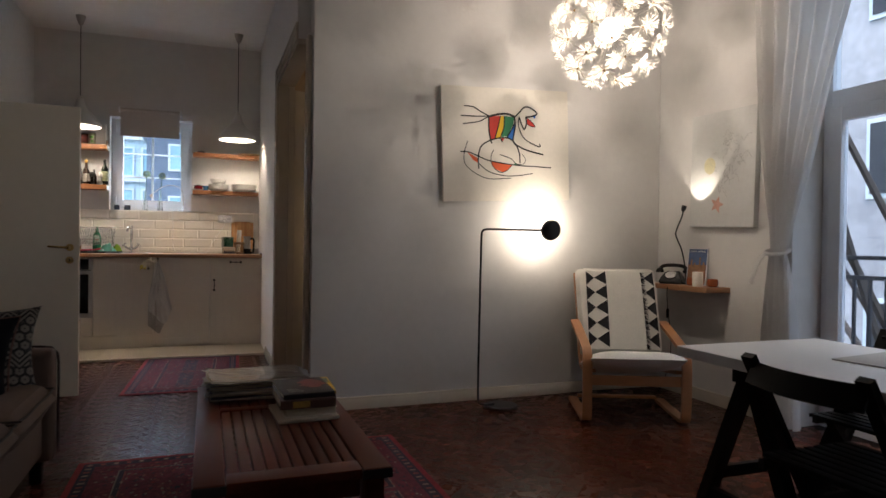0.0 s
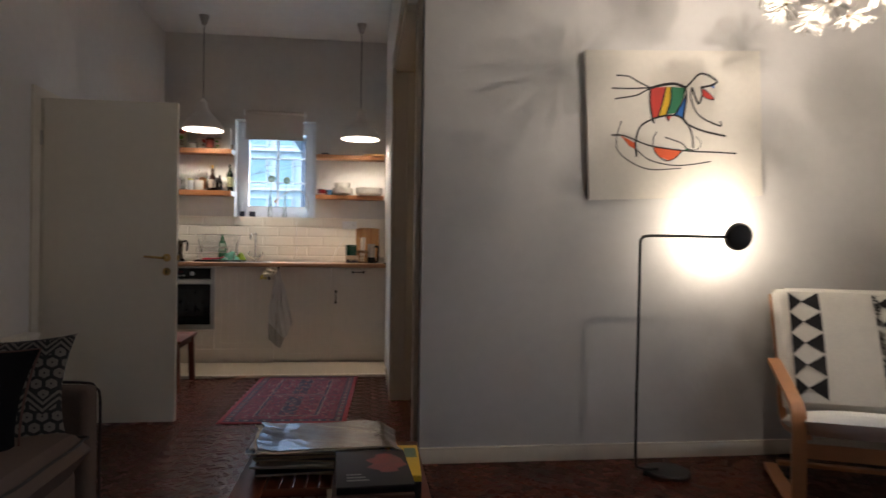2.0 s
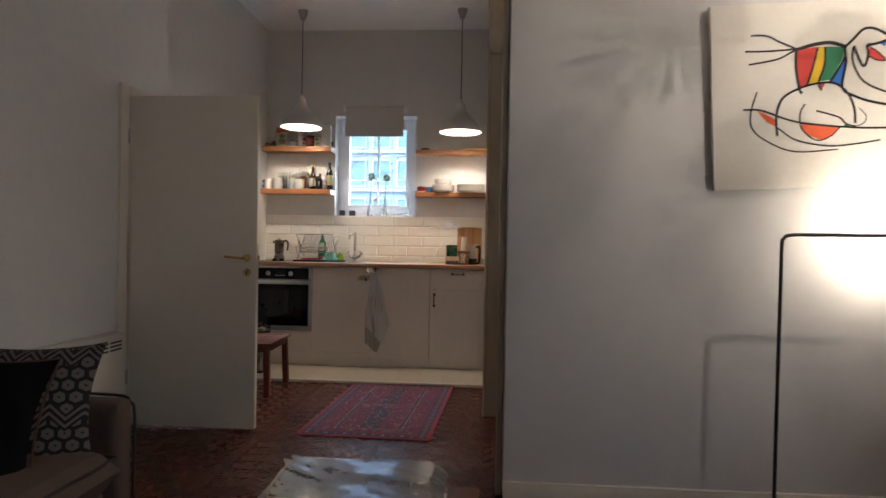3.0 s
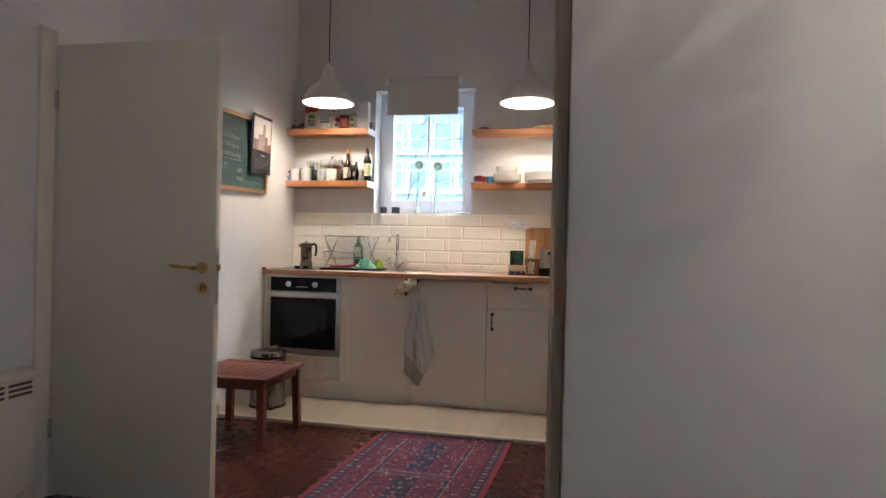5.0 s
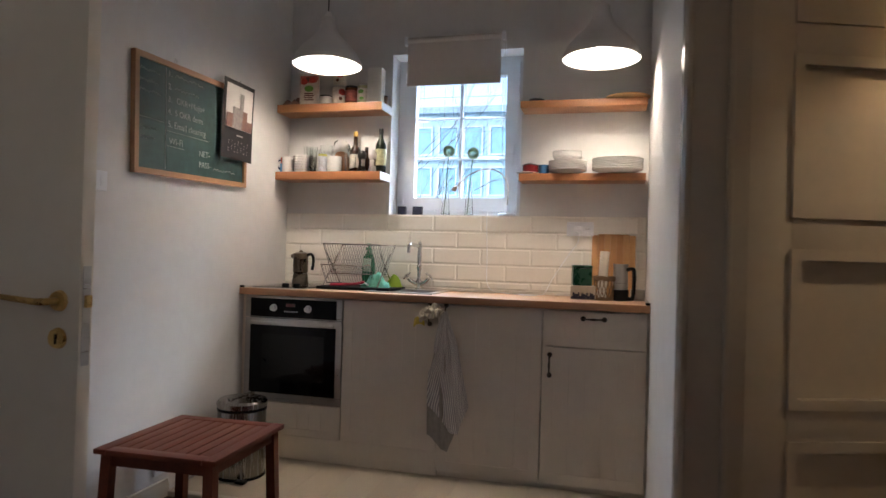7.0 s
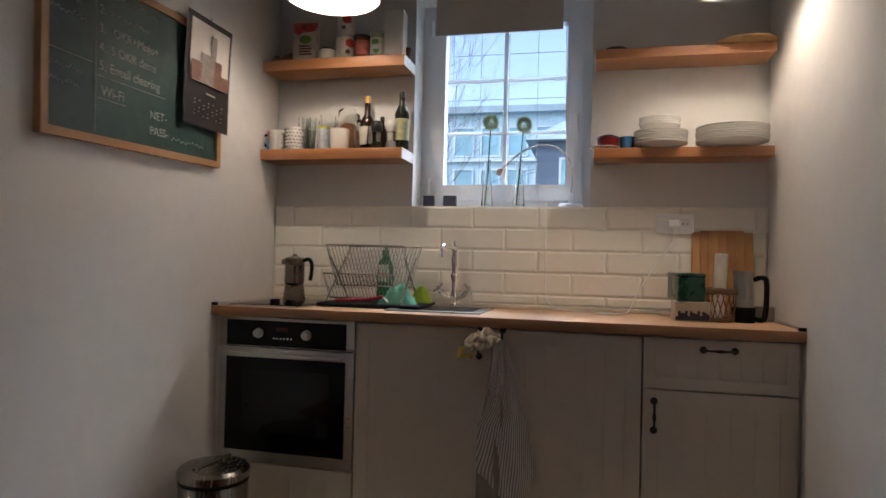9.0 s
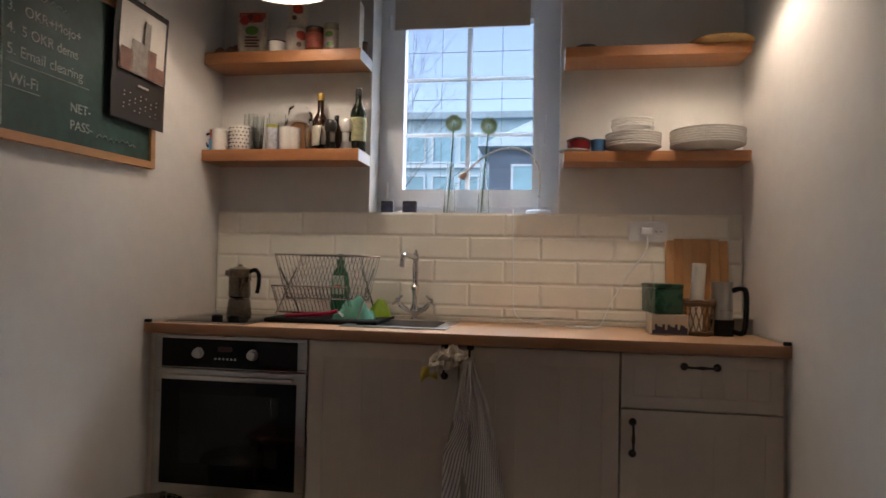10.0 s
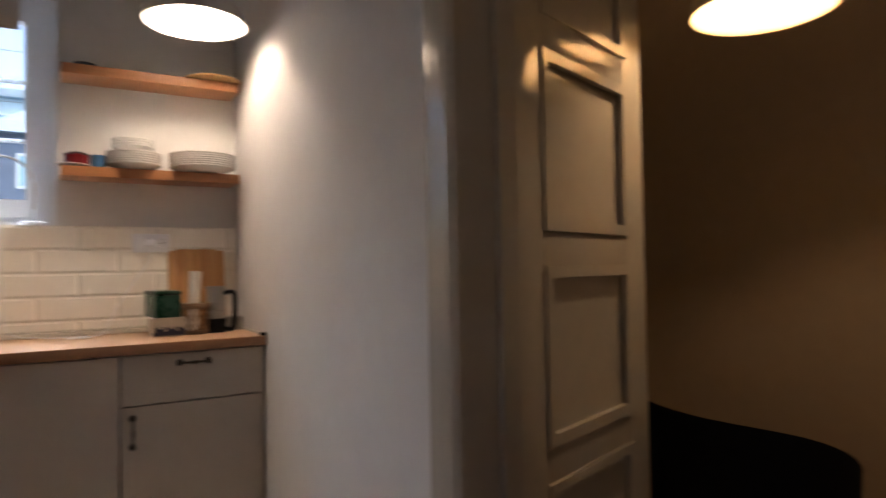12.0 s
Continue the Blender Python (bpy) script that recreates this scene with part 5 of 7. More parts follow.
# worktop, built round the sink cut-out
SX0, SX1, SY0, SY1 = 0.757, 1.096, 8.985, 9.295
bm = B()
for b in ((0.002, SX0, 8.865, 9.385), (SX1, 2.258, 8.865, 9.385), (SX0, SX1, 8.865, SY0), (SX0, SX1, SY1, 9.385)):
    box(bm, b[0], b[1], b[2], b[3], 0.947, 0.985)
bmesh.ops.remove_doubles(bm, verts=bm.verts[:], dist=1e-4)
wt = thing("worktop", "continuous beech worktop over the kitchen units", "worktop")
part("board", bm, BEECH, wt, smooth=False)
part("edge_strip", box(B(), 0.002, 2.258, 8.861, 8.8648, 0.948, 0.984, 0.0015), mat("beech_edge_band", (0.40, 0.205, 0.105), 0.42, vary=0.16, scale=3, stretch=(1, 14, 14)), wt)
ALU = mat("aluminium_strip", (0.60, 0.60, 0.58), 0.4, metal=0.6)
for x0, x1 in ((0.003, 0.013), (2.247, 2.257)):
    part("wall_strip", box(B(), x0, x1, 8.87, 9.384, 0.9855, 0.994, 0.002), ALU, wt)
    part("strip_end", box(B(), x0 - 0.001 if x0 < 1 else x0 - 0.012, x1 + 0.012 if x0 < 1 else x1 + 0.001, 8.862, 8.878, 0.9856, 0.998, 0.002), BLACK, wt)
part("back_strip", box(B(), 0.014, 2.246, 9.372, 9.3845, 0.9855, 1.003, 0.003), mat("cream_strip", (0.66, 0.62, 0.55), 0.4), wt)

sk = thing("sink", "small inset steel sink in the worktop", "sink")
rim = B()
box(rim, SX0 - 0.03, SX1 + 0.03, SY0 - 0.025, SY0 + 0.012, 0.9855, 0.9915, 0.002), box(rim, SX0 - 0.03, SX1 + 0.03, SY1 - 0.03, SY1 + 0.03, 0.9855, 0.9915, 0.002)
box(rim, SX0 - 0.03, SX0 + 0.012, SY0 + 0.012, SY1 - 0.03, 0.9855, 0.9915, 0.002), box(rim, SX1 - 0.012, SX1 + 0.03, SY0 + 0.012, SY1 - 0.03, 0.9855, 0.9915, 0.002)
part("rim", rim, STEEL, sk)
bowl = B()
def bowl_ring(off, z, n=32):
    out = []
    cx, cy, hx, hy = (SX0 + SX1) / 2, (SY0 + SY1) / 2 - 0.009, (SX1 - SX0) / 2 - 0.012 - off, (SY1 - SY0) / 2 - 0.021 - off
    for k in range(n):
        a = 2 * math.pi * k / n
        c, s = math.cos(a), math.sin(a)
        out.append(bowl.verts.new((cx + hx * math.copysign(abs(c) ** 0.4, c), cy + hy * math.copysign(abs(s) ** 0.4, s), z)))
    return out
rings = [bowl_ring(o, z) for o, z in ((0, 0.987), (0.004, 0.97), (0.012, 0.87), (0.035, 0.85))]
for p, q in zip(rings, rings[1:]):
    for k in range(32):
        bowl.faces.new((p[k], p[(k + 1) % 32], q[(k + 1) % 32], q[k]))
bowl.faces.new(rings[-1])
part("bowl", bowl, STEEL, sk)
for k in (-1, 0, 1):
    part("overflow_slot", box(B(), 0.925 + k * 0.014, 0.932 + k * 0.014, SY1 - 0.0345, SY1 - 0.033, 0.940, 0.958), BLACK, sk)

tp = thing("tap", "old style chrome kitchen tap with two cross handles", "tap", pose(0.933, 9.345, 0.9855))
part("column", lathe(B(), [(0.026, 0), (0.024, 0.008), (0.015, 0.014), (0.017, 0.03), (0.024, 0.045), (0.017, 0.06), (0.011, 0.075), (0.012, 0.12), (0.017, 0.135), (0.018, 0.145), (0.011, 0.155), (0.0145, 0.20), (0.016, 0.225), (0.011, 0.245), (0.016, 0.262), (0.013, 0.28), (0.006, 0.295), (0, 0.305)], 20), CHROME, tp)
part("spout", tube(B(), arc([(0, 0, 0.268), (-0.012, -0.05, 0.272), (-0.022, -0.105, 0.276), (-0.026, -0.135, 0.262), (-0.027, -0.142, 0.225)], 6), 0.0115, 12), CHROME, tp)
for s in (-1, 1):
    part("valve_arm", tube(B(), [(0, 0, 0.03), (s * 0.045, -0.01, 0.052), (s * 0.062, -0.016, 0.07)], 0.012, 10), CHROME, tp)
    cr = B()
    c0 = Vector((s * 0.072, -0.018, 0.086))
    bmesh.ops.create_uvsphere(cr, u_segments=12, v_segments=8, radius=0.012, matrix=Matrix.Translation(c0))
    for d in (Vector((0, 1, 0)), Vector((0.7, 0, -0.7 * s)), Vector((0, -1, 0)), Vector((-0.7, 0, 0.7 * s))):
        tube(cr, [c0, c0 + d * 0.03], 0.0055, 8)
    part("cross_handle", cr, CHROME, tp)

hob = thing("hob", "narrow black glass hob set in the worktop", "hob")
part("frame", box(B(), 0.055, 0.385, 8.90, 9.34, 0.9855, 0.9905, 0.002), STEEL, hob)
part("glass", box(B(), 0.062, 0.378, 8.907, 9.333, 0.9906, 0.9925, 0.001), BLACK_GLASS, hob)
for x in (0.245, 0.315):
    part("knob", lathe(B(), [(0.021, 0), (0.0205, 0.018), (0.016, 0.022), (0, 0.022)], 20, x, 8.955, 0.9926), BLACK, hob)
mk = thing("moka_pot", "steel stovetop coffee maker on the hob", "coffee maker", pose(0.205, 9.21, 0.9935))
MOKA = mat("stained_steel", (0.20, 0.165, 0.13), 0.28, metal=1.0, vary=0.35, scale=10)
part("boiler", lathe(B(), [(0.050, 0), (0.052, 0.004), (0.044, 0.065), (0.040, 0.072)], 24), MOKA, mk)
part("jug", lathe(B(), [(0.040, 0.073), (0.046, 0.080), (0.045, 0.185), (0.047, 0.190)], 24), MOKA, mk)
part("lid", lathe(B(), [(0.048, 0.190), (0.046, 0.196), (0.012, 0.206), (0.008, 0.214), (0, 0.216)], 24), MOKA, mk)
part("spout", box(B(), -0.065, -0.040, -0.010, 0.010, 0.165, 0.190, 0.006), MOKA, mk)
part("handle", tube(B(), arc([(0.042, 0, 0.185), (0.072, -0.006, 0.192), (0.088, -0.008, 0.17), (0.088, -0.008, 0.13), (0.082, -0.008, 0.095)], 5), 0.009, 8), BLACK, mk)

# dish rack with tray, bottle, brush, cloths
DRX0, DRX1 = 0.418, 0.782
solo("drip_tray", box(B(), 0.392, 0.848, 9.04, 9.345, 0.9858, 1.003, 0.007, 3), BLACK, "black plastic drip tray under the dish rack", "tray")
dr = thing("dish_rack", "folding wire dish rack standing on a black tray", "dish rack")
WIRE = mat("chromed_wire", (0.45, 0.43, 0.41), 0.22, metal=0.9)
def v_side(yb, zb, yt, zt, n, name, x0, x1):
    part(name, tube(B(), [(x0, yb, zb), (x0, yt, zt), (x1, yt, zt), (x1, yb, zb)], 0.0035, 8, closed=True), WIRE, dr)
    for k in range(n):
        x = x0 + (x1 - x0) * (k + 0.5) / n
        part("wire", tube(B(), [(x, yb, zb), (x, yt, zt)], 0.0016, 5), WIRE, dr)
v_side(9.20, 1.075, 9.075, 1.252, 22, "upper_frame", DRX0, DRX1 - 0.01)
v_side(9.16, 1.075, 9.32, 1.252, 22, "upper_frame", DRX0 + 0.015, DRX1)
v_side(9.14, 1.020, 9.06, 1.128, 20, "lower_frame", DRX0 - 0.005, DRX1 - 0.06)
for x in (DRX0 + 0.01, DRX1 - 0.015):
    part("leg", tube(B(), [(x, 9.06, 1.004), (x, 9.28, 1.20)], 0.0035, 8), WIRE, dr)
    part("leg", tube(B(), [(x + 0.006, 9.31, 1.004), (x + 0.006, 9.09, 1.20)], 0.0035, 8), WIRE, dr)
GREEN_LIQ = mat("green_soap", (0.025, 0.17, 0.075), 0.15, vary=0.1)
sb = thing("soap_bottle", "green washing-up liquid bottle behind the rack", "bottle", pose(0.602, 9.345, 1.0035))
part("bottle", shift(lathe(B(), [(0.036, 0), (0.04, 0.006), (0.042, 0.10), (0.036, 0.17), (0.018, 0.20), (0.014, 0.208)], 24), Matrix.Diagonal((1, 0.6, 1, 1))), GREEN_LIQ, sb)
part("cap", lathe(B(), [(0.016, 0.208), (0.017, 0.232), (0.009, 0.236), (0.008, 0.245), (0.013, 0.247), (0.013, 0.258), (0, 0.26)], 16), mat("green_cap", (0.02, 0.20, 0.07), 0.35), sb)
part("label", box(B(), -0.026, 0.026, -0.0275, -0.0262, 0.085, 0.165, 0.0005), mat("pale_green_label", (0.55, 0.66, 0.50), 0.5, vary=0.2, scale=40), sb)
part("label_print", box(B(), -0.016, 0.016, -0.0285, -0.0277, 0.115, 0.125), ORANGE, sb)
br = thing("dish_brush", "red handled dish brush lying on the tray", "brush", pose(0.60, 9.085, 1.012, 0, 0, 8))
part("handle", tube(B(), arc([(-0.13, 0, 0), (-0.05, 0, 0.004), (0.03, 0, 0.010), (0.075, 0, 0.022)], 5), 0.008, 8), mat("red_plastic", (0.42, 0.02, 0.05), 0.35), br)
bm = B()
for k in range(60):
    a, b = random.uniform(0, 6.3), random.uniform(0, 0.6)
    d = Vector((0.75 + 0.3 * b * math.cos(a), 0.5 * b * math.sin(a), -0.55 + 0.3 * b * math.sin(a))).normalized()
    tube(bm, [Vector((0.073, 0, 0.022)), Vector((0.073, 0, 0.022)) + d * 0.034], 0.0009, 3)
part("bristles", bm, WHITE_PVC, br)
def lump(u, v, sx, sy, h, seed):
    p = Vector(((u - 0.5) * sx, (v - 0.5) * sy, 0.0))
    e = max(0.0, 1 - (2 * u - 1) ** 2) * max(0.0, 1 - (2 * v - 1) ** 2)
    p.z = h * e ** 0.6 * (0.75 + 0.6 * noise.noise(p * 24 + Vector((seed, 0, 0))))
    return p
solo("sponge_cloth", sheet(B(), lambda u, v: lump(u, v, 0.17, 0.11, 0.085, 3), 22, 16), mat("mint_cloth", (0.14, 0.42, 0.30), 0.9, vary=0.15, bump=0.3, bump_scale=200), "crumpled mint green cleaning cloth by the rack", "cloth", pose(0.722, 9.16, 1.003, 0, 0, 15))
solo("sponge_cloth", sheet(B(), lambda u, v: lump(u, v, 0.09, 0.08, 0.075, 9), 16, 14), mat("lime_cloth", (0.24, 0.36, 0.03), 0.9, vary=0.15, bump=0.3, bump_scale=200), "crumpled lime green cleaning cloth by the tap", "cloth", pose(0.795, 9.27, 1.003, 0, 0, 40))

# right of the worktop
WZ = 0.9858
solo("tin_box", box(B(), -0.065, 0.065, -0.05, 0.05, 0, 0.075, 0.005, 3), mat("tin_beige", (0.50, 0.42, 0.33), 0.3, metal=0.2, vary=0.15), "beige tin box with a dark city skyline", "tin", pose(1.924, 9.135, WZ, 0, 0, 2))
tin2 = thing("tea_tin", "dark green tea tin standing on another tin", "tin", pose(1.912, 9.18, WZ + 0.0755, 0, 0, 6))
GT = mat("dark_green_tin", (0.012, 0.062, 0.035), 0.28, metal=0.2, vary=0.5, scale=22)
part("box", box(B(), -0.050, 0.050, -0.095, 0.095, 0, 0.092, 0.004), GT, tin2)
part("lid", box(B(), -0.052, 0.052, -0.097, 0.097, 0.0925, 0.109, 0.006, 3), GT, tin2)
sky_bm = thing("skyline_print", "dark skyline print on the front of the tin", "print", pose(1.924, 9.084, WZ, 0, 0, 2))
for k in range(14):
    x, h = -0.06 + k * 0.0088, 0.014 + 0.022 * abs(math.sin(k * 1.9))
    part("tower_shape", box(B(), x, x + 0.0086, -0.0012, 0.0002, 0.004, 0.004 + h), mat("skyline_ink", (0.02, 0.018, 0.04), 0.5), sky_bm)
bk = thing("wicker_basket", "small round wicker basket holding a candle", "basket", pose(2.034, 9.13, WZ))
WICKER = mat("wicker", (0.20, 0.12, 0.06), 0.7, vary=0.3, scale=30)
for z, r in ((0.006, 0.047), (0.014, 0.048), (0.110, 0.055), (0.118, 0.056), (0.126, 0.055)):
    part("hoop", tube(B(), [(r * math.cos(a), r * math.sin(a), z + 0.002 * math.sin(6 * a)) for a in np.linspace(0, 2 * math.pi, 26, endpoint=False)], 0.0045, 6, closed=True), WICKER, bk)
for k in range(16):
    a = 2 * math.pi * k / 16
    for s in (-1, 1):
        part("stake", tube(B(), [((0.048 + 0.007 * t) * math.cos(a + s * 0.5 * t), (0.048 + 0.007 * t) * math.sin(a + s * 0.5 * t), 0.012 + 0.10 * t) for t in (0, 0.5, 1)], 0.0022, 5), WICKER, bk)
part("bottom", lathe(B(), [(0.046, 0), (0.046, 0.004)], 20), WICKER, bk)
solo("candle", lathe(B(), [(0.024, 0), (0.0245, 0.255), (0.022, 0.258), (0, 0.256)], 22), WAX, "tall white candle standing in the wicker basket", "candle", pose(2.021, 9.13, WZ + 0.0045, 0, 3, 0))
fp = thing("coffee_press", "steel coffee press with black handle on the worktop", "coffee press", pose(2.118, 9.15, WZ, 0, 0, -25) @ Matrix.Diagonal((0.84, 0.84, 1.14, 1)))
part("jug", lathe(B(), [(0.046, 0.004), (0.047, 0.10), (0.043, 0.15), (0.048, 0.172), (0.046, 0.172), (0.041, 0.15), (0.044, 0.03), (0, 0.02)], 24, cap=False), STEEL, fp)
part("collar", lathe(B(), [(0.051, 0.0), (0.052, 0.05), (0.049, 0.052)], 24), BLACK, fp)
part("handle", strap(B(), arc([(0.048, -0.005, 0.145), (0.075, -0.02, 0.152), (0.10, -0.03, 0.145), (0.104, -0.032, 0.10), (0.10, -0.03, 0.04), (0.088, -0.025, 0.012), (0.05, -0.01, 0.015)], 5), 0.020, 0.014, (0.4, 1, 0)), BLACK, fp)
solo("steel_pot", lathe(B(), [(0.038, 0), (0.040, 0.006), (0.040, 0.055), (0.042, 0.058), (0.038, 0.058), (0.036, 0.01), (0, 0.008)], 22, cap=False), STEEL, "small steel milk pot beside the coffee press", "pot", pose(2.210, 9.235, WZ))
cb = thing("cutting_board", "light wooden cutting board leaning on the tiles", "cutting board", pose(2.079, 9.325, WZ, -9, 0, 0))
for k in range(7):
    x = -0.121 + k * 0.0346
    part("stave", box(B(), x + 0.0001, x + 0.0345, 0, 0.02, 0, 0.368 if 0 < k < 6 else 0.362, 0.0012 if 0 < k < 6 else 0.005), mat("pine_%d" % (k % 3), ((0.50, 0.25, 0.095), (0.455, 0.215, 0.078), (0.53, 0.28, 0.115))[k % 3], 0.5, vary=0.2, scale=4, stretch=(10, 10, 1)), cb)

# tiled splashback
tl = thing("splashback", "cream bevelled wall tiles above the worktop", "tiles", kind="structure")
part("grout_bed", box(B(), 0.001, 2.259, 9.392, 9.399, 0.9856, 1.449), GROUT, tl)
def tile_mesh(w, h):
    bm = B()
    b = 0.009
    o = [bm.verts.new(p) for p in ((0, 0, 0), (w, 0, 0), (w, 0, h), (0, 0, h))]
    m = [bm.verts.new(p) for p in ((0, -0.003, 0), (w, -0.003, 0), (w, -0.003, h), (0, -0.003, h))]
    i = [bm.verts.new(p) for p in ((min(b, w / 3), -0.0058, b), (w - min(b, w / 3), -0.0058, b), (w - min(b, w / 3), -0.0058, h - b), (min(b, w / 3), -0.0058, h - b))]
    for p, q in ((o, m), (m, i)):
        for k in range(4):
            bm.faces.new((p[k], p[(k + 1) % 4], q[(k + 1) % 4], q[k]))
    bm.faces.new(i)
    return mesh_from("tile", bm, TILE, smooth=False)
cache = {}
zs = [(1.449 - 0.0995 * (k + 1), 0.097) for k in range(4)] + [(1.004, 0.045)]
for r, (z, h) in enumerate(zs):
    x = 0.003 - (0.150 if r % 2 == 0 else 0.0) - 0.05
    while x < 2.257:
        a, b = max(x, 0.003), min(x + 0.298, 2.257)
        if b - a > 0.012:
            key = (round(b - a, 3), h)
            if key not in cache:
                cache[key] = tile_mesh(*key)
            t = new("tile", cache[key])
            t.parent, t.location = tl, (a, 9.3915, z)
        x += 0.301

# socket, plug and cable
so = thing("wall_socket", "white double wall socket with a charger plugged in", "socket", pose(1.889, 9.383, 1.376))
part("plate", box(B(), -0.076, 0.076, -0.009, 0.0, -0.041, 0.041, 0.004), WHITE_PVC, so)
part("blank_module", box(B(), -0.070, -0.030, -0.0105, -0.0092, -0.024, 0.024, 0.002), WHITE_PVC, so)
for x in (-0.008, 0.042):
    part("outlet", shift(lathe(B(), [(0.0225, 0), (0.0225, 0.002), (0.020, 0.002), (0.019, 0.0005), (0, 0.0005)], 24), pose(x, -0.009, 0, 90)), WHITE_PVC, so)
    for dx in (-0.009, 0.009):
        part("pin_hole", shift(lathe(B(), [(0.0028, 0), (0.0028, 0.0014)], 10), pose(x + dx, -0.0095, 0, 90)), BLACK, so)
part("charger", box(B(), -0.030, 0.014, -0.042, -0.0095, -0.014, 0.014, 0.005), WHITE_PVC, so)
solo("charger_cable", tube(B(), arc([(1.885, 9.35, 1.366), (1.88, 9.345, 1.30), (1.84, 9.35, 1.24), (1.80, 9.355, 1.18), (1.74, 9.33, 1.08), (1.70, 9.29, 1.0), (1.66, 9.27, 0.990), (1.60, 9.26, 0.989), (1.56, 9.23, 0.989), (1.62, 9.21, 0.989), (1.66, 9.25, 0.990), (1.58, 9.30, 0.989), (1.48, 9.33, 0.989), (1.36, 9.37, 1.02), (1.345, 9.384, 1.2), (1.34, 9.37, 1.44), (1.34, 9.40, 1.455)], 6), 0.0024, 5), WHITE_PVC, "thin white cable running along the splashback", "cable")

# shelves and what stands on them
def wall_shelf(x0, x1, z, thick):
    s = thing("wall_shelf", "thick floating wooden wall shelf in the kitchen", "shelf", group="kitchen shelves")
    part("board", box(B(), x0, x1, 9.222, 9.399, z, z + thick, 0.0025), SHELF_WOOD, s)
    return s
LZ, UZ, RLZ, RUZ = 1.650, 2.072, 1.640, 2.054
for z in (LZ, UZ):
    s = wall_shelf(0.004, 0.704, z, 0.050)
    part("end_cap", box(B(), 0.7042, 0.7065, 9.2225, 9.399, z + 0.001, z + 0.049), WHITE_PVC, s, "white end cap")
for z in (RLZ, RUZ):
    s = wall_shelf(1.545, 2.240, z, 0.041)
    part("end_cap", box(B(), 1.5425, 1.5448, 9.2225, 9.399, z + 0.001, z + 0.040), WHITE_PVC, s, "white end cap")
T1, T2, R1, R2 = LZ + 0.0505, UZ + 0.0505, RLZ + 0.0415, RUZ + 0.0415


def can(label, x, y, z, r, h, body, lid=None, category="can", band=None):
    c = thing(category.replace(" ", "_"), label, category, pose(x, y, z, 0, 0, random.uniform(0, 40)))
    part("body", lathe(B(), [(r * 0.97, 0), (r, 0.003), (r, h * 0.86), (r * 0.98, h * 0.88)], 24), body, c)
    part("lid", lathe(B(), [(r * 1.0, h * 0.881), (r * 1.01, h * 0.9), (r * 1.01, h * 0.985), (r * 0.96, h), (0, h)], 24), lid or STEEL, c)
    if band:
        part("label", lathe(B(), [(r + 0.0006, h * 0.15), (r + 0.0006, h * 0.75)], 24, cap=False), band, c)
    return c


LAB_RED = mat("red_print_label", (0.42, 0.10, 0.07), 0.5, vary=0.8, scale=34)
LAB_WHITE = mat("white_print_label", (0.62, 0.56, 0.48), 0.5, vary=0.35, scale=40)
LAB_GREEN = mat("green_print_label", (0.38, 0.38, 0.22), 0.5, vary=0.6, scale=40)
DARK_LID = mat("black_lid", (0.02, 0.018, 0.016), 0.4)
def xs(c):
    return (c - 30) / 1041 - 0.044
def curved_patch(parent, r, z0, z1, a0, a1, material):
    """A printed patch lying round the front of a can or jar; angles in degrees from straight ahead."""
    def f(u, v):
        a = radians(a0 + (a1 - a0) * u - 90)
        k = 1 - (2 * v - 1) ** 2
        z = z0 + (z1 - z0) * (0.5 + (v - 0.5) * (0.55 + 0.45 * math.sin(math.pi * u)))
        return Vector(((r + 0.0012 + 0.0002 * k) * math.cos(a), (r + 0.0012 + 0.0002 * k) * math.sin(a), z))
    return part("printed_patch", sheet(B(), f, 12, 6), material, parent)


PRINT_RED = mat("bright_red_print", (0.50, 0.045, 0.03), 0.4, vary=0.5, scale=60)
PRINT_GREEN = mat("leaf_green_print", (0.12, 0.30, 0.04), 0.4, vary=0.4, scale=60)
PRINT_DARK = mat("brown_print", (0.14, 0.05, 0.03), 0.5, vary=0.3, scale=60)
solo("paper_bag", sheet(B(), lambda u, v: lump(u, v, 0.15, 0.11, 0.065, 5), 20, 16), mat("brown_bag", (0.16, 0.075, 0.05), 0.6, vary=0.5, scale=20), "crumpled dark brown food bag on the shelf", "bag", pose(0.082, 9.31, T2))
pouch = thing("food_pouch", "red and white stand-up food pouch on the shelf", "pouch", pose(0.192, 9.285, T2, 0, 0, 6))
def pouch_pt(s):
    return lambda u, v: Vector(((u - 0.5) * (0.125 + 0.012 * v), s * 0.028 * (1 - v) ** 0.7 * (1 - (2 * u - 1) ** 4) ** 0.5, 0.205 * v))
bm = sheet(sheet(B(), pouch_pt(-1), 12, 14), pouch_pt(1), 12, 14)
bmesh.ops.remove_doubles(bm, verts=bm.verts[:], dist=1e-4)
part("pouch", bm, LAB_WHITE, pouch)
part("picture", sheet(B(), lambda u, v: Vector(((u - 0.5) * 0.12, -0.0015 - 0.0285 * (0.42 - 0.32 * v) ** 0.7 * (1 - (1.9 * (u - 0.5)) ** 4) ** 0.5, 0.085 + 0.105 * v)), 10, 8), LAB_RED, pouch)
for x, z, rx, rz, mt in ((0.005, 0.105, 0.030, 0.020, PRINT_GREEN), (-0.030, 0.150, 0.022, 0.020, PRINT_RED), (0.025, 0.160, 0.022, 0.018, PRINT_RED), (-0.005, 0.165, 0.018, 0.014, PRINT_DARK)):
    bmp = B()
    bmp.faces.new([bmp.verts.new((x + rx * math.cos(k * 0.42), -0.0245 + 0.10 * max(0, z - 0.09), z + rz * math.sin(k * 0.42))) for k in range(15)])
    part("printed_patch", bmp, mt, pouch)
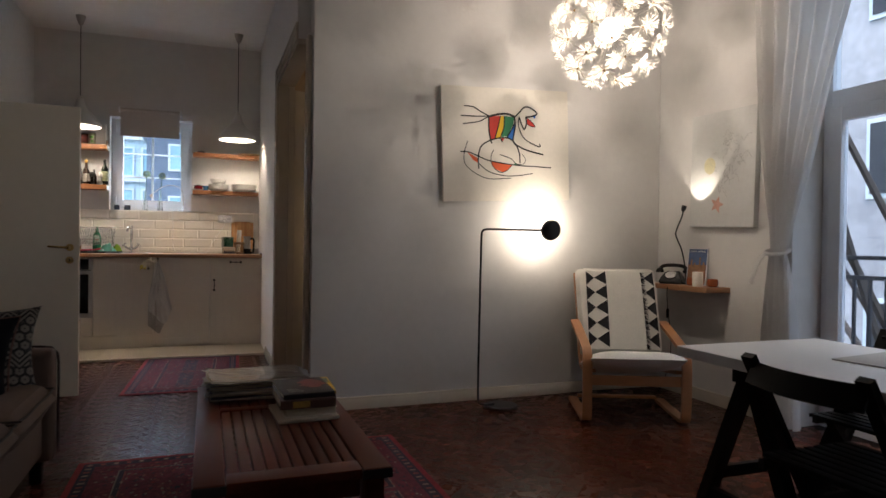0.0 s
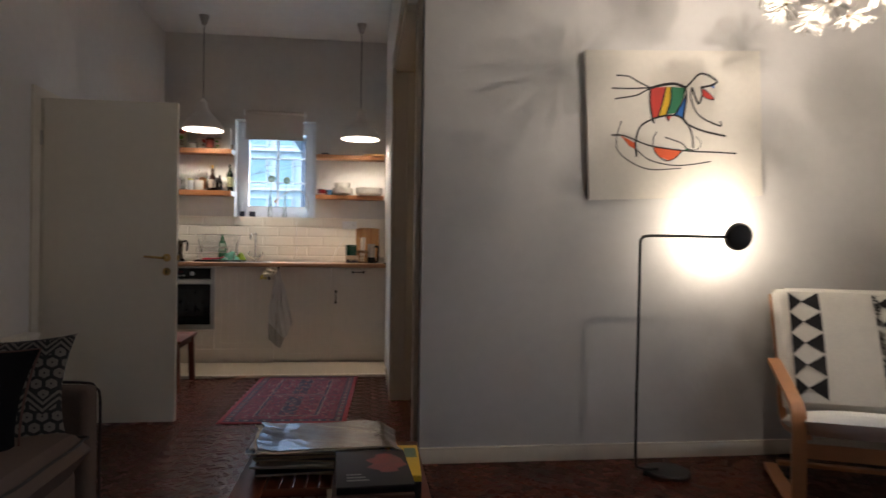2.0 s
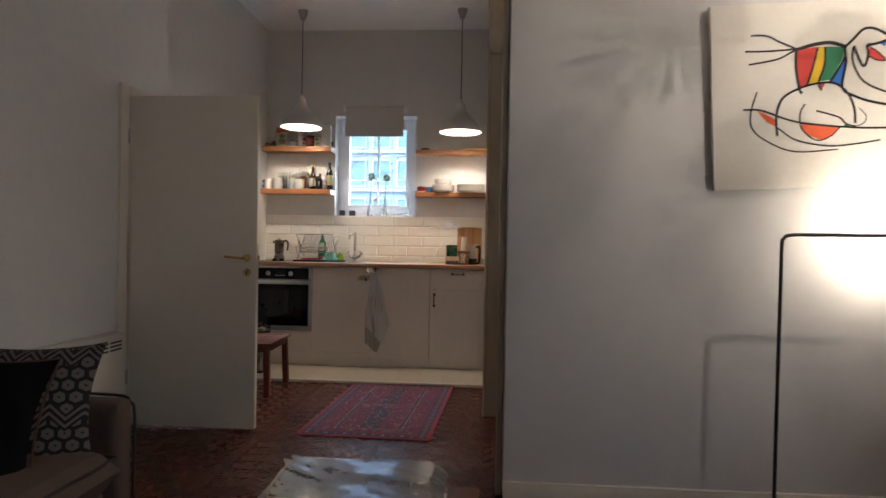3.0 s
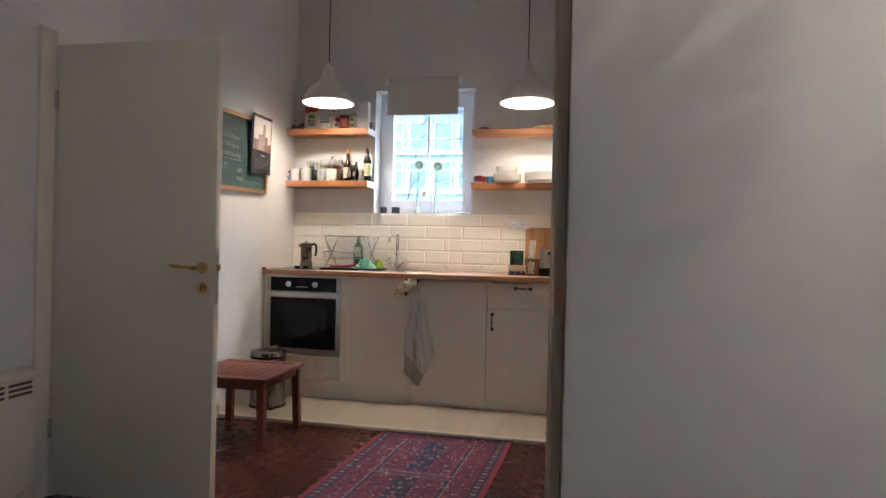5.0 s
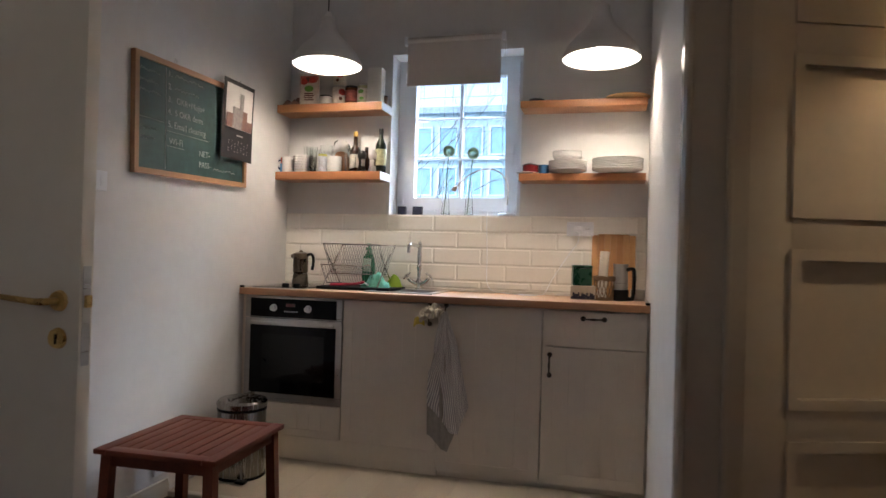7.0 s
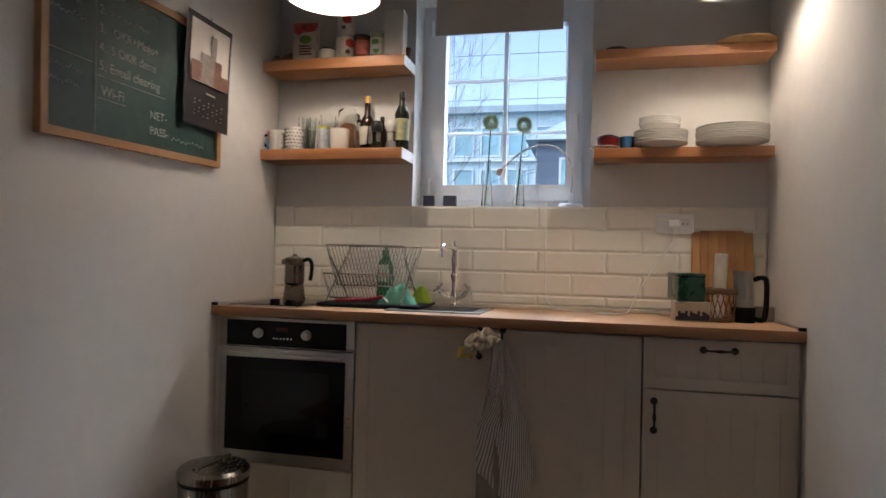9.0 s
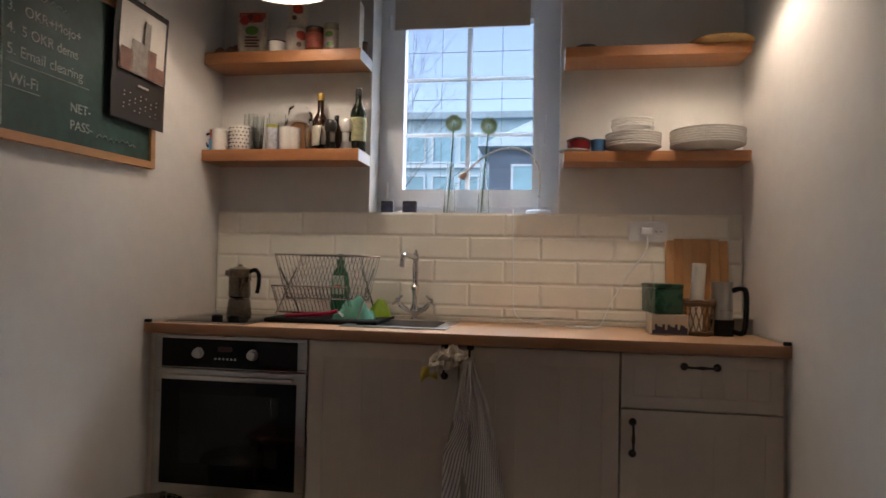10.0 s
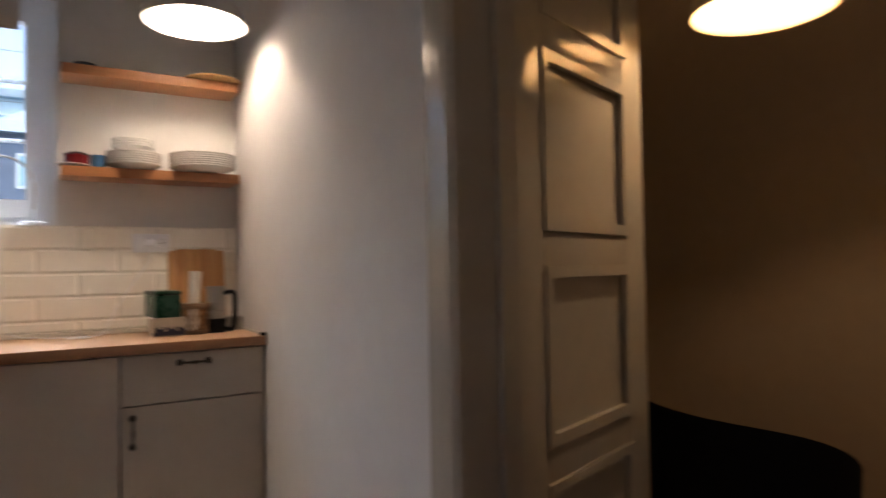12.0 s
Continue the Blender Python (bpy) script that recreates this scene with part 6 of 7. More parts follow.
for k in range(4):
    part("print_line", box(B(), -0.022, 0.040 - 0.008 * (k % 2), -0.0300, -0.0292, 0.030 + 0.013 * k, 0.037 + 0.013 * k), PRINT_DARK, pouch)
can("small white jar with a dark lid", xs(395), 9.287, T2, 0.040, 0.060, CERAMIC, DARK_LID, "jar")
c = can("pale food can with printed label", xs(485), 9.287, T2, 0.042, 0.118, LAB_WHITE, STEEL, "can", LAB_WHITE)
curved_patch(c, 0.042, 0.055, 0.095, -5, 60, PRINT_RED)
curved_patch(c, 0.042, 0.022, 0.045, -5, 25, PRINT_DARK)
c = can("pale food can stacked on another", xs(490), 9.287, T2 + 0.1185, 0.041, 0.105, LAB_WHITE, STEEL, "can", LAB_WHITE)
curved_patch(c, 0.041, 0.045, 0.088, -35, 25, PRINT_RED)
curved_patch(c, 0.041, 0.018, 0.038, -40, -12, PRINT_DARK)
can("amber jam jar with a brown lid", xs(575), 9.287, T2, 0.040, 0.112, mat("amber_jar", (0.17, 0.06, 0.025), 0.12, vary=0.3), DARK_LID, "jar", LAB_RED)
c = can("small can with green printed label", xs(655), 9.287, T2, 0.036, 0.125, LAB_GREEN, STEEL, "can", LAB_WHITE)
curved_patch(c, 0.036, 0.06, 0.085, -35, 20, PRINT_GREEN)
curved_patch(c, 0.036, 0.02, 0.04, -20, 25, PRINT_GREEN)
carton = thing("milk_carton", "plain white food carton on the shelf", "carton", pose(xs(742), 9.292, T2, 0, 0, 4))
part("box", box(B(), -0.045, 0.045, -0.04, 0.04, 0, 0.215, 0.002), mat("white_card", (0.70, 0.67, 0.62), 0.55, vary=0.05), carton)
part("print", box(B(), 0.0452, 0.0456, -0.03, 0.03, 0.02, 0.17), LAB_WHITE, carton)
can("tiny spice jar with a dark lid", 0.686, 9.33, T2, 0.017, 0.058, mat("spice", (0.20, 0.10, 0.05), 0.4), DARK_LID, "jar")


def bottle(label, x, y, r, h, neck, body, cap, lab=None):
    b = thing("bottle", label, "bottle", pose(x, y, T1))
    s = h * neck
    part("glass", lathe(B(), [(r * 0.9, 0), (r, 0.006), (r, s), (r * 0.85, s + h * 0.05), (r * 0.42, s + h * 0.16), (r * 0.38, h * 0.94)], 24), body, b)
    part("cap", lathe(B(), [(r * 0.42, h * 0.88), (r * 0.43, h * 0.98), (r * 0.38, h), (0, h)], 16), cap, b)
    if lab:
        part("label", lathe(B(), [(r + 0.0006, s * 0.25), (r + 0.0006, s * 0.85)], 24, cap=False), lab, b)
    return b


BROWN_GLASS = mat("dark_brown_glass", (0.030, 0.012, 0.006), 0.08, vary=0.1)
GREEN_GLASS = mat("dark_green_glass", (0.010, 0.016, 0.008), 0.07, vary=0.1)
bottle("brown beer bottle with a gold cap", xs(592), 9.335, 0.035, 0.262, 0.52, BROWN_GLASS, GOLD, LAB_WHITE)
bottle("small dark sauce bottle with black cap", xs(668), 9.34, 0.026, 0.165, 0.6, BROWN_GLASS, DARK_LID)
bottle("tall dark green olive oil bottle", xs(778), 9.31, 0.034, 0.272, 0.62, GREEN_GLASS, DARK_LID, LAB_GREEN)
def mug(label, x, y, r, h, body, handle, side=-1, decor=None):
    m = thing("mug", label, "mug", pose(x, y, T1))
    part("cup", lathe(B(), [(r * 0.85, 0), (r * 0.97, 0.008), (r, h), (r * 0.92, h), (r * 0.88, 0.012), (0, 0.010)], 24, cap=False), body, m)
    part("handle", tube(B(), arc([(side * r * 0.93, -0.01, h * 0.82), (side * (r + 0.022), -0.016, h * 0.75), (side * (r + 0.027), -0.018, h * 0.48), (side * (r + 0.014), -0.014, h * 0.24), (side * r * 0.93, -0.01, h * 0.18)], 5), 0.0055, 8), handle, m)
    for k in range(decor or 0):
        a, z = 3.6 + (k % 7) * 0.36 + 0.18 * (k // 7 % 2), h * (0.15 + 0.75 * (k // 7) / 5)
        bmd = B()
        bmesh.ops.create_icosphere(bmd, subdivisions=1, radius=0.0036, matrix=pose(r * math.cos(a), r * math.sin(a), z) @ Matrix.Diagonal((1, 1, 1, 1)))
        part("dot", bmd, BLACK, m)
    return m
mug("white mug with a dark blue handle", xs(135), 9.285, 0.037, 0.098, CERAMIC, mat("navy_glaze", (0.015, 0.02, 0.07), 0.2))
mug("white enamel mug with black dots", xs(232), 9.283, 0.047, 0.108, CERAMIC, CERAMIC, -1, 42)
solo("cup", lathe(B(), [(0.036, 0), (0.042, 0.004), (0.0455, 0.02), (0.0465, 0.098), (0.0435, 0.099), (0.041, 0.02), (0, 0.012)], 28, cap=False), CERAMIC, "plain white ceramic cup without a handle", "cup", pose(xs(469), 9.283, T1))
spk = thing("spice_packet", "small red and blue packet on the shelf", "packet", pose(0.030, 9.283, T1, 0, 0, 12))
part("lower_half", box(B(), -0.022, 0.022, -0.014, 0.014, 0, 0.058, 0.003), mat("blue_card", (0.10, 0.26, 0.45), 0.5, vary=0.3, scale=60), spk)
part("upper_half", box(B(), -0.020, 0.020, -0.012, 0.012, 0.0582, 0.098, 0.004), LAB_RED, spk)
def tumbler(x, y, r, h):
    g = solo("drinking_glass", lathe(B(), [(r * 0.8, 0), (r * 0.82, 0.001), (r, h), (r * 0.94, h), (r * 0.78, 0.008), (0, 0.007), (0, 0)], 20, cap=False), JAR_GLASS, "clear drinking glass on the kitchen shelf", "glass", pose(x, y, T1), "glasses on the shelf")
    return g
for x, y, r, h in ((xs(285), 9.33, 0.036, 0.17), (xs(325), 9.29, 0.032, 0.15), (xs(250), 9.345, 0.030, 0.175), (xs(305), 9.283, 0.027, 0.10), (xs(380), 9.345, 0.038, 0.18), (xs(580), 9.283, 0.038, 0.115)):
    tumbler(x, y, r, h)
can("small jar with yellow lid and blue print", xs(384), 9.287, T1, 0.027, 0.115, mat("blue_white_print", (0.42, 0.45, 0.50), 0.4, vary=0.7, scale=60), mat("yellow_green", (0.40, 0.40, 0.06), 0.5, vary=0.2), "jar")
bag = thing("bread_bag", "crumpled clear plastic bag with bread behind the white cup", "bag", pose(xs(488), 9.345, T1, 0, 0, 10))
part("bread", shift(cushion(B(), 0.085, 0.06, 0.13, 14, 3.0), pose(0, 0, 0.075)), mat("bread_crust", (0.36, 0.16, 0.06), 0.8, vary=0.4, scale=25), bag)
def film_pt(u, v):
    a = 2 * math.pi * u
    k = 0.060 * (1 - 0.55 * v ** 3) + 0.004
    p = Vector((k * math.cos(a), 0.75 * k * math.sin(a), 0.215 * v))
    w = noise.noise(p * 30 + Vector((4, 1, 0))) * 0.5 + noise.noise(p * 75) * 0.3
    return p + Vector((math.cos(a), 0.7 * math.sin(a), 0.4)) * w * 0.022 * min(1, v * 3)
part("film", sheet(B(), film_pt, 40, 26), glass_mat("clear_film", (0.96, 0.96, 0.95), 0.16, 1.25), bag)
for x, top in ((xs(660), DARK_LID), (xs(735), CERAMIC)):
    g = thing("grinder", "clear glass spice grinder with a round top", "grinder", pose(x, 9.283, T1), "spice grinders")
    part("glass", lathe(B(), [(0.026, 0), (0.027, 0.012), (0.019, 0.045), (0.021, 0.08)], 20), JAR_GLASS, g)
    part("filling", lathe(B(), [(0.022, 0.003), (0.022, 0.014), (0.015, 0.038)], 16), mat("peppercorns" if top is DARK_LID else "salt", (0.05, 0.04, 0.035) if top is DARK_LID else (0.7, 0.68, 0.66), 0.8, vary=0.5, scale=150), g)
    part("top", lathe(B(), [(0.021, 0.081), (0.027, 0.095), (0.028, 0.115), (0.020, 0.132), (0, 0.138)], 20), top, g)

def plate_stack(label, x, y, z, r, n, step, deep=0.4):
    for k in range(n):
        solo("plate", lathe(B(), [(r * 0.55, 0), (r * 0.6, 0.002), (r, 0.018 * (0.7 + deep)), (r, 0.021 * (0.7 + deep)), (r * 0.6, 0.006), (0, 0.005)], 36, cap=False), CERAMIC, label, "plate", pose(x + random.uniform(-0.002, 0.002), y, z + k * step), label)
def xr(c):
    return 1.541 + (c - 20) / 1223
plate_stack("white ceramic soup plate in a stack", xr(355), 9.285, R1, 0.108, 6, 0.0095, 0.55)
plate_stack("white ceramic bowl stacked on plates", xr(350), 9.285, R1 + 0.067, 0.082, 4, 0.0095, 1.0)
plate_stack("large white dinner plate in a stack", xr(690), 9.258, R1, 0.138, 7, 0.0092, 0.45)
solo("plate", lathe(B(), [(0.035, 0), (0.04, 0.002), (0.062, 0.010), (0.062, 0.012), (0.04, 0.004), (0, 0.004)], 30, cap=False), CERAMIC, "small white saucer at the end of the shelf", "saucer", pose(xr(75), 9.287, R1))
rp = thing("red_pot", "small dark red pot on a saucer", "pot", pose(xr(95), 9.29, R1 + 0.005))
part("pot", lathe(B(), [(0.042, 0), (0.046, 0.005), (0.046, 0.048), (0.042, 0.048), (0.041, 0.008), (0, 0.006)], 24, cap=False), mat("dark_red_enamel", (0.16, 0.012, 0.015), 0.2), rp)
part("rim", tube(B(), [(0.046 * math.cos(a), 0.046 * math.sin(a), 0.049 + 0.003 * math.sin(3 * a)) for a in np.linspace(0, 2 * math.pi, 28, endpoint=False)], 0.004, 6, closed=True), mat("dark_enamel_rim", (0.04, 0.03, 0.035), 0.3), rp)
solo("cup", lathe(B(), [(0.024, 0), (0.028, 0.004), (0.031, 0.055), (0.028, 0.055), (0.025, 0.008), (0, 0.006)], 22, cap=False), mat("blue_glaze", (0.06, 0.17, 0.33), 0.25, vary=0.2), "small blue glazed cup on the shelf", "cup", pose(xr(190), 9.292, R1))
solo("basket_tray", lathe(B(), [(0.0, 0.001), (0.095, 0.001), (0.118, 0.005), (0.122, 0.010), (0.116, 0.011), (0.092, 0.007), (0, 0.007)], 36, cap=False), mat("straw", (0.42, 0.25, 0.10), 0.8, vary=0.3, scale=8, bump=0.8, bump_scale=130), "flat round woven straw tray on the upper shelf", "tray", pose(2.135, 9.27, R2))
solo("small_dark_dish", lathe(B(), [(0.03, 0), (0.042, 0.006), (0.045, 0.018), (0.03, 0.022), (0, 0.020)], 20), mat("dark_blue_dish", (0.02, 0.03, 0.05), 0.4), "small dark dish on the upper shelf", "dish", pose(1.628, 9.29, R2))

# window ledge
LEDGE = WZ0 + 0.0005
PIC = mat("small_print", (0.03, 0.03, 0.05), 0.3, vary=0.9, scale=50)
for x, w in ((0.775, 0.052), (0.878, 0.062)):
    c = thing("photo_cube", "small dark photo block on the window ledge", "photo block", pose(x, 9.46, LEDGE, 0, 0, 4), "photo blocks")
    part("block", box(B(), -w / 2, w / 2, -0.02, 0.02, 0, 0.055, 0.003), mat("dark_block", (0.015, 0.015, 0.02), 0.3), c)
    part("picture", box(B(), -w / 2 + 0.005, w / 2 - 0.005, -0.0212, -0.0202, 0.006, 0.048), PIC, c)
for x, y, dx, hh in ((1.055, 9.47, 0.012, 0.405), (1.205, 9.47, 0.018, 0.390)):
    v = solo("glass_vase", lathe(B(), [(0.026, 0), (0.028, 0.003), (0.022, 0.10), (0.014, 0.18), (0.016, 0.225), (0.0135, 0.225), (0.0115, 0.18), (0.019, 0.10), (0.024, 0.008), (0, 0.006), (0, 0)], 20, cap=False), JAR_GLASS, "slender clear glass bud vase on the window ledge", "vase", pose(x, y, LEDGE), "bud vases")
    f = thing("allium", "single pale green round allium flower in a vase", "flower", pose(x, y, LEDGE), "allium flowers")
    part("stem", tube(B(), arc([(-0.012, 0, 0.008), (0.0, 0, 0.15), (dx * 0.5, 0, 0.28), (dx, 0, hh)], 6), 0.0032, 6), mat("green_stem", (0.05, 0.12, 0.04), 0.6), f)
    fb = B()
    for k in range(420):
        z = 1 - 2 * (k + 0.5) / 420
        r = math.sqrt(1 - z * z)
        d = Vector((r * math.cos(golden * k), r * math.sin(golden * k), z))
        s = d.orthogonal().normalized()
        s.rotate(Matrix.Rotation(random.uniform(0, 6.3), 3, d))
        t = d.cross(s)
        c0 = Vector((dx, 0, hh)) + d * random.uniform(0.026, 0.036)
        for q in (s, t):
            fb.faces.new([fb.verts.new(c0 + q * 0.0042 * a + d * 0.005 * b) for a, b in ((-1, 0), (0, -1), (1, 0), (0, 1))])
    part("flower_head", fb, mat("pale_green_petals", (0.44, 0.52, 0.36), 0.8, vary=0.4, scale=120), f, smooth=False)
gl = thing("ledge_lamp", "white gooseneck clip lamp on the window ledge", "desk lamp", pose(1.445, 9.46, LEDGE))
part("base", lathe(B(), [(0.052, 0), (0.054, 0.004), (0.054, 0.014), (0.048, 0.018), (0.012, 0.020)], 28), WHITE_PVC, gl)
part("post", lathe(B(), [(0.010, 0.018), (0.007, 0.07)], 12), WHITE_PVC, gl)
part("neck", tube(B(), arc([(0, 0, 0.06), (0.005, 0, 0.15), (-0.01, 0, 0.22), (-0.06, 0, 0.275), (-0.14, 0, 0.29), (-0.22, 0, 0.265), (-0.28, 0, 0.22), (-0.325, 0, 0.175)], 6), 0.0042, 8), mat("cream_neck", (0.55, 0.48, 0.42), 0.4), gl)
part("lamp_head", shift(lathe(B(), [(0.007, 0.02), (0.014, 0.008), (0.016, -0.012), (0.013, -0.016), (0, -0.016)], 16), pose(-0.332, 0, 0.168, 0, 40, 0)), mat("peach_head", (0.55, 0.38, 0.27), 0.4), gl)

# pendants
for x, zb in ((0.515, 2.238), (1.995, 2.200)):
    p = thing("kitchen_pendant", "white enamel bell pendant lamp over the worktop, lit", "pendant lamp", pose(x, 8.85, zb) @ Matrix.Diagonal((0.93, 0.93, 1, 1)), "kitchen pendants")
    out = [(0.205, 0.0), (0.200, 0.022), (0.180, 0.060), (0.145, 0.100), (0.105, 0.135), (0.075, 0.165), (0.055, 0.195), (0.044, 0.225), (0.040, 0.245)]
    inn = [(r - 0.004, h - 0.002) for r, h in out[::-1]]
    part("shade", lathe(B(), out + inn, 48, cap=False), SHADE, p)
    part("cap", lathe(B(), [(0.041, 0.243), (0.040, 0.262), (0.022, 0.276), (0.012, 0.295), (0.008, 0.30)], 24), SHADE, p)
    bl_ = part("bulb", lathe(B(), [(0, 0.045), (0.032, 0.055), (0.046, 0.085), (0.040, 0.12), (0.020, 0.155), (0.018, 0.19)], 20), BULB, p)
    bl_.visible_shadow = False
    part("socket", lathe(B(), [(0.022, 0.18), (0.024, 0.24)], 16), BLACK, p)
    part("cable", tube(B(), [(0, 0, 0.295), (0, 0, H - zb - 0.05)], 0.0042, 6), BLACK, p)
    part("ceiling_rose", lathe(B(), [(0.012, -0.09), (0.022, -0.085), (0.048, -0.012), (0.05, 0.0)], 24, 0, 0, H - zb), mat("taupe_plastic", (0.36, 0.33, 0.31), 0.5), p)

# towel and cloth on the handles
def striped(name, base, line, scale):
    m = bpy.data.materials.new(name)
    m.use_nodes = True
    n, l = m.node_tree.nodes, m.node_tree.links
    b = n["Principled BSDF"]
    b.inputs["Roughness"].default_value = 0.95
    uv, wv, cr = n.new("ShaderNodeUVMap"), n.new("ShaderNodeTexWave"), n.new("ShaderNodeValToRGB")
    wv.bands_direction, wv.inputs["Scale"].default_value = "X", scale
    cr.color_ramp.elements[0].position, cr.color_ramp.elements[1].position = 0.30, 0.42
    cr.color_ramp.elements[0].color, cr.color_ramp.elements[1].color = (*line, 1), (*base, 1)
    l.new(uv.outputs[0], wv.inputs[0]), l.new(wv.outputs[0], cr.inputs[0]), l.new(cr.outputs[0], b.inputs["Base Color"])
    return m
def uv_sheet(f, nu, nv, shear=0.0):
    bm = B()
    g = [[bm.verts.new(f(i / nu, j / nv)) for i in range(nu + 1)] for j in range(nv + 1)]
    lay = bm.loops.layers.uv.new("UVMap")
    for j in range(nv):
        for i in range(nu):
            fc = bm.faces.new((g[j][i], g[j][i + 1], g[j + 1][i + 1], g[j + 1][i]))
            for lp, (a, b) in zip(fc.loops, ((i, j), (i + 1, j), (i + 1, j + 1), (i, j + 1))):
                lp[lay].uv = (a / nu + shear * b / nv, b / nv)
    return bm
def along(table, t):
    """Straight interpolation in a short table of (position, value)."""
    for (t0, v0), (t1, v1) in zip(table, table[1:]):
        if t <= t1:
            return v0 + (v1 - v0) * max(0.0, (t - t0) / (t1 - t0))
    return table[-1][1]
def hang(left, right, hem, top, front):
    """A hanging cloth between a left and a right edge (by drop), with its own hem line and folds."""
    def f(u, v):
        drop = v * along(hem, u)
        x0, x1 = along(left, drop), along(right, drop)
        deep = min(1.0, drop / 0.25)
        y = front - 0.010 * math.sin(u * 9 + 5 * drop) * deep - 0.006 * math.sin(u * 23 - 7 * drop) * deep
        y -= 0.004 * noise.noise(Vector((u * 5, drop * 14, 1.0))) + 0.012 * (1 - deep)
        return Vector((x0 + (x1 - x0) * u, min(y, FY - 0.005), top - drop))
    return f
tw = thing("dish_towel", "crumpled striped grey and white dish towel on a cabinet handle", "towel")
STRIPES = striped("striped_cotton", (0.70, 0.66, 0.61), (0.30, 0.28, 0.29), 6.8)
part("back_fold", uv_sheet(hang([(0, 1.212), (0.3, 1.150), (0.5, 1.136), (0.7, 1.138)], [(0, 1.24), (0.4, 1.27), (0.6, 1.29), (0.8, 1.28)], [(0, 0.655), (0.75, 0.745), (1, 0.64)], 0.900, FY - 0.014), 30, 40), mat("grey_cotton", (0.34, 0.31, 0.27), 0.95, vary=0.15, bump=0.3, bump_scale=300), tw)
part("front_fold", uv_sheet(hang([(0, 1.214), (0.05, 1.197), (0.25, 1.172), (0.33, 1.141), (0.5, 1.139), (0.7, 1.20)], [(0, 1.240), (0.06, 1.255), (0.15, 1.290), (0.30, 1.322), (0.5, 1.366), (0.7, 1.36)], [(0, 0.50), (0.45, 0.63), (0.7, 0.645), (1, 0.49)], 0.906, FY - 0.030), 44, 48, 0.55), STRIPES, tw)
part("side_fold", uv_sheet(hang([(0, 1.212), (0.10, 1.186), (0.22, 1.168)], [(0, 1.232), (0.10, 1.236), (0.22, 1.228)], [(0, 0.205), (0.5, 0.215), (1, 0.19)], 0.898, FY - 0.046), 16, 24, 3.0), STRIPES, tw)
cloth = thing("dish_cloth", "small crumpled cream and yellow dish cloth on a cabinet handle", "cloth")
def cloth_pt(u, v):
    c = Vector((1.085 + 0.135 * u, FY - 0.040, 0.868 + 0.042 * math.sin(u * 1.7)))
    a = 2 * math.pi * v
    k = 0.010 + 0.020 * math.sin(math.pi * min(1, 0.12 + u * 0.9)) ** 0.7
    k *= 1 + 0.6 * noise.noise(Vector((u * 9, math.cos(a) * 2.2, math.sin(a) * 2.2))) + 0.22 * math.sin(5 * a + 11 * u) + 0.25 * noise.noise(Vector((u * 22, math.cos(a) * 5, math.sin(a) * 5)))
    return c + Vector((0.25 * k * math.cos(a), -1.05 * k * math.cos(a), 1.15 * k * math.sin(a)))
part("bunched_cloth", sheet(B(), cloth_pt, 34, 30), mat("cream_dish_cloth", (0.60, 0.53, 0.42), 0.95, vary=0.25, scale=30, bump=0.4, bump_scale=250), cloth)
part("loose_corner", sheet(B(), lambda u, v: Vector((1.060 + 0.055 * u, FY - 0.045 - 0.012 * math.sin(3 * u + 2 * v), 0.862 - 0.030 * v + 0.012 * math.sin(4 * u) - 0.018 * v * (1 - u))), 14, 10), mat("yellow_cloth_edge", (0.52, 0.40, 0.07), 0.95, vary=0.7, scale=22), cloth)

# board, calendar, switch, stool, bin
bd = thing("chalkboard", "green chalkboard in a wooden frame with chalk notes", "chalkboard", pose(0.0, 8.407, 1.818, 0, -1.6, 90))
bw, bh = 0.447, 0.272
part("slate", box(B(), -bw + 0.02, bw - 0.02, -0.016, -0.002, -bh + 0.02, bh - 0.02), mat("green_chalkboard", (0.018, 0.055, 0.046), 0.6, vary=0.45, scale=4), bd)
FRAME_WOOD = mat("frame_pine", (0.42, 0.22, 0.10), 0.5, vary=0.15, scale=4, stretch=(2, 8, 8))
part("frame", frame_rect(B(), -bw, bw, -bh, bh, -0.026, -0.001, 0.026, 0.003), FRAME_WOOD, bd)
CHALK = mat("chalk", (0.36, 0.39, 0.37), 0.95, vary=0.4, scale=60)
def chalk(body, x, z, size, tilt=0):
    writing("chalk_note", body, size, Matrix.Translation((x, -0.0166, z)) @ pose(0, 0, 0, 0, tilt, 0) @ pose(0, 0, 0, 90), CHALK, bd)
def rule(x0, z0, x1, z1):
    part("chalk_line", tube(B(), [(x0, -0.0165, z0), (x1, -0.0165, z1)], 0.0016, 5), CHALK, bd)
rule(-0.235, 0.24, -0.235, -0.235); rule(-0.42, -0.015, -0.25, -0.02); rule(-0.225, -0.055, 0.10, -0.06); rule(-0.225, -0.125, -0.10, -0.128)
chalk("5 OKR dems", -0.17, 0.025, 0.042, 1); chalk("4.", -0.22, 0.025, 0.042); chalk("OKR+Mojo+", -0.16, 0.085, 0.042, 1); chalk("3.", -0.22, 0.085, 0.04)
chalk("5. Email clearing", -0.22, -0.035, 0.045, 1); chalk("Wi-Fi", -0.21, -0.115, 0.046); chalk("NET-", 0.02, -0.145, 0.042); chalk("PASS-", 0.02, -0.20, 0.042)
chalk("1.", -0.22, 0.205, 0.04); chalk("2.", -0.22, 0.145, 0.04)
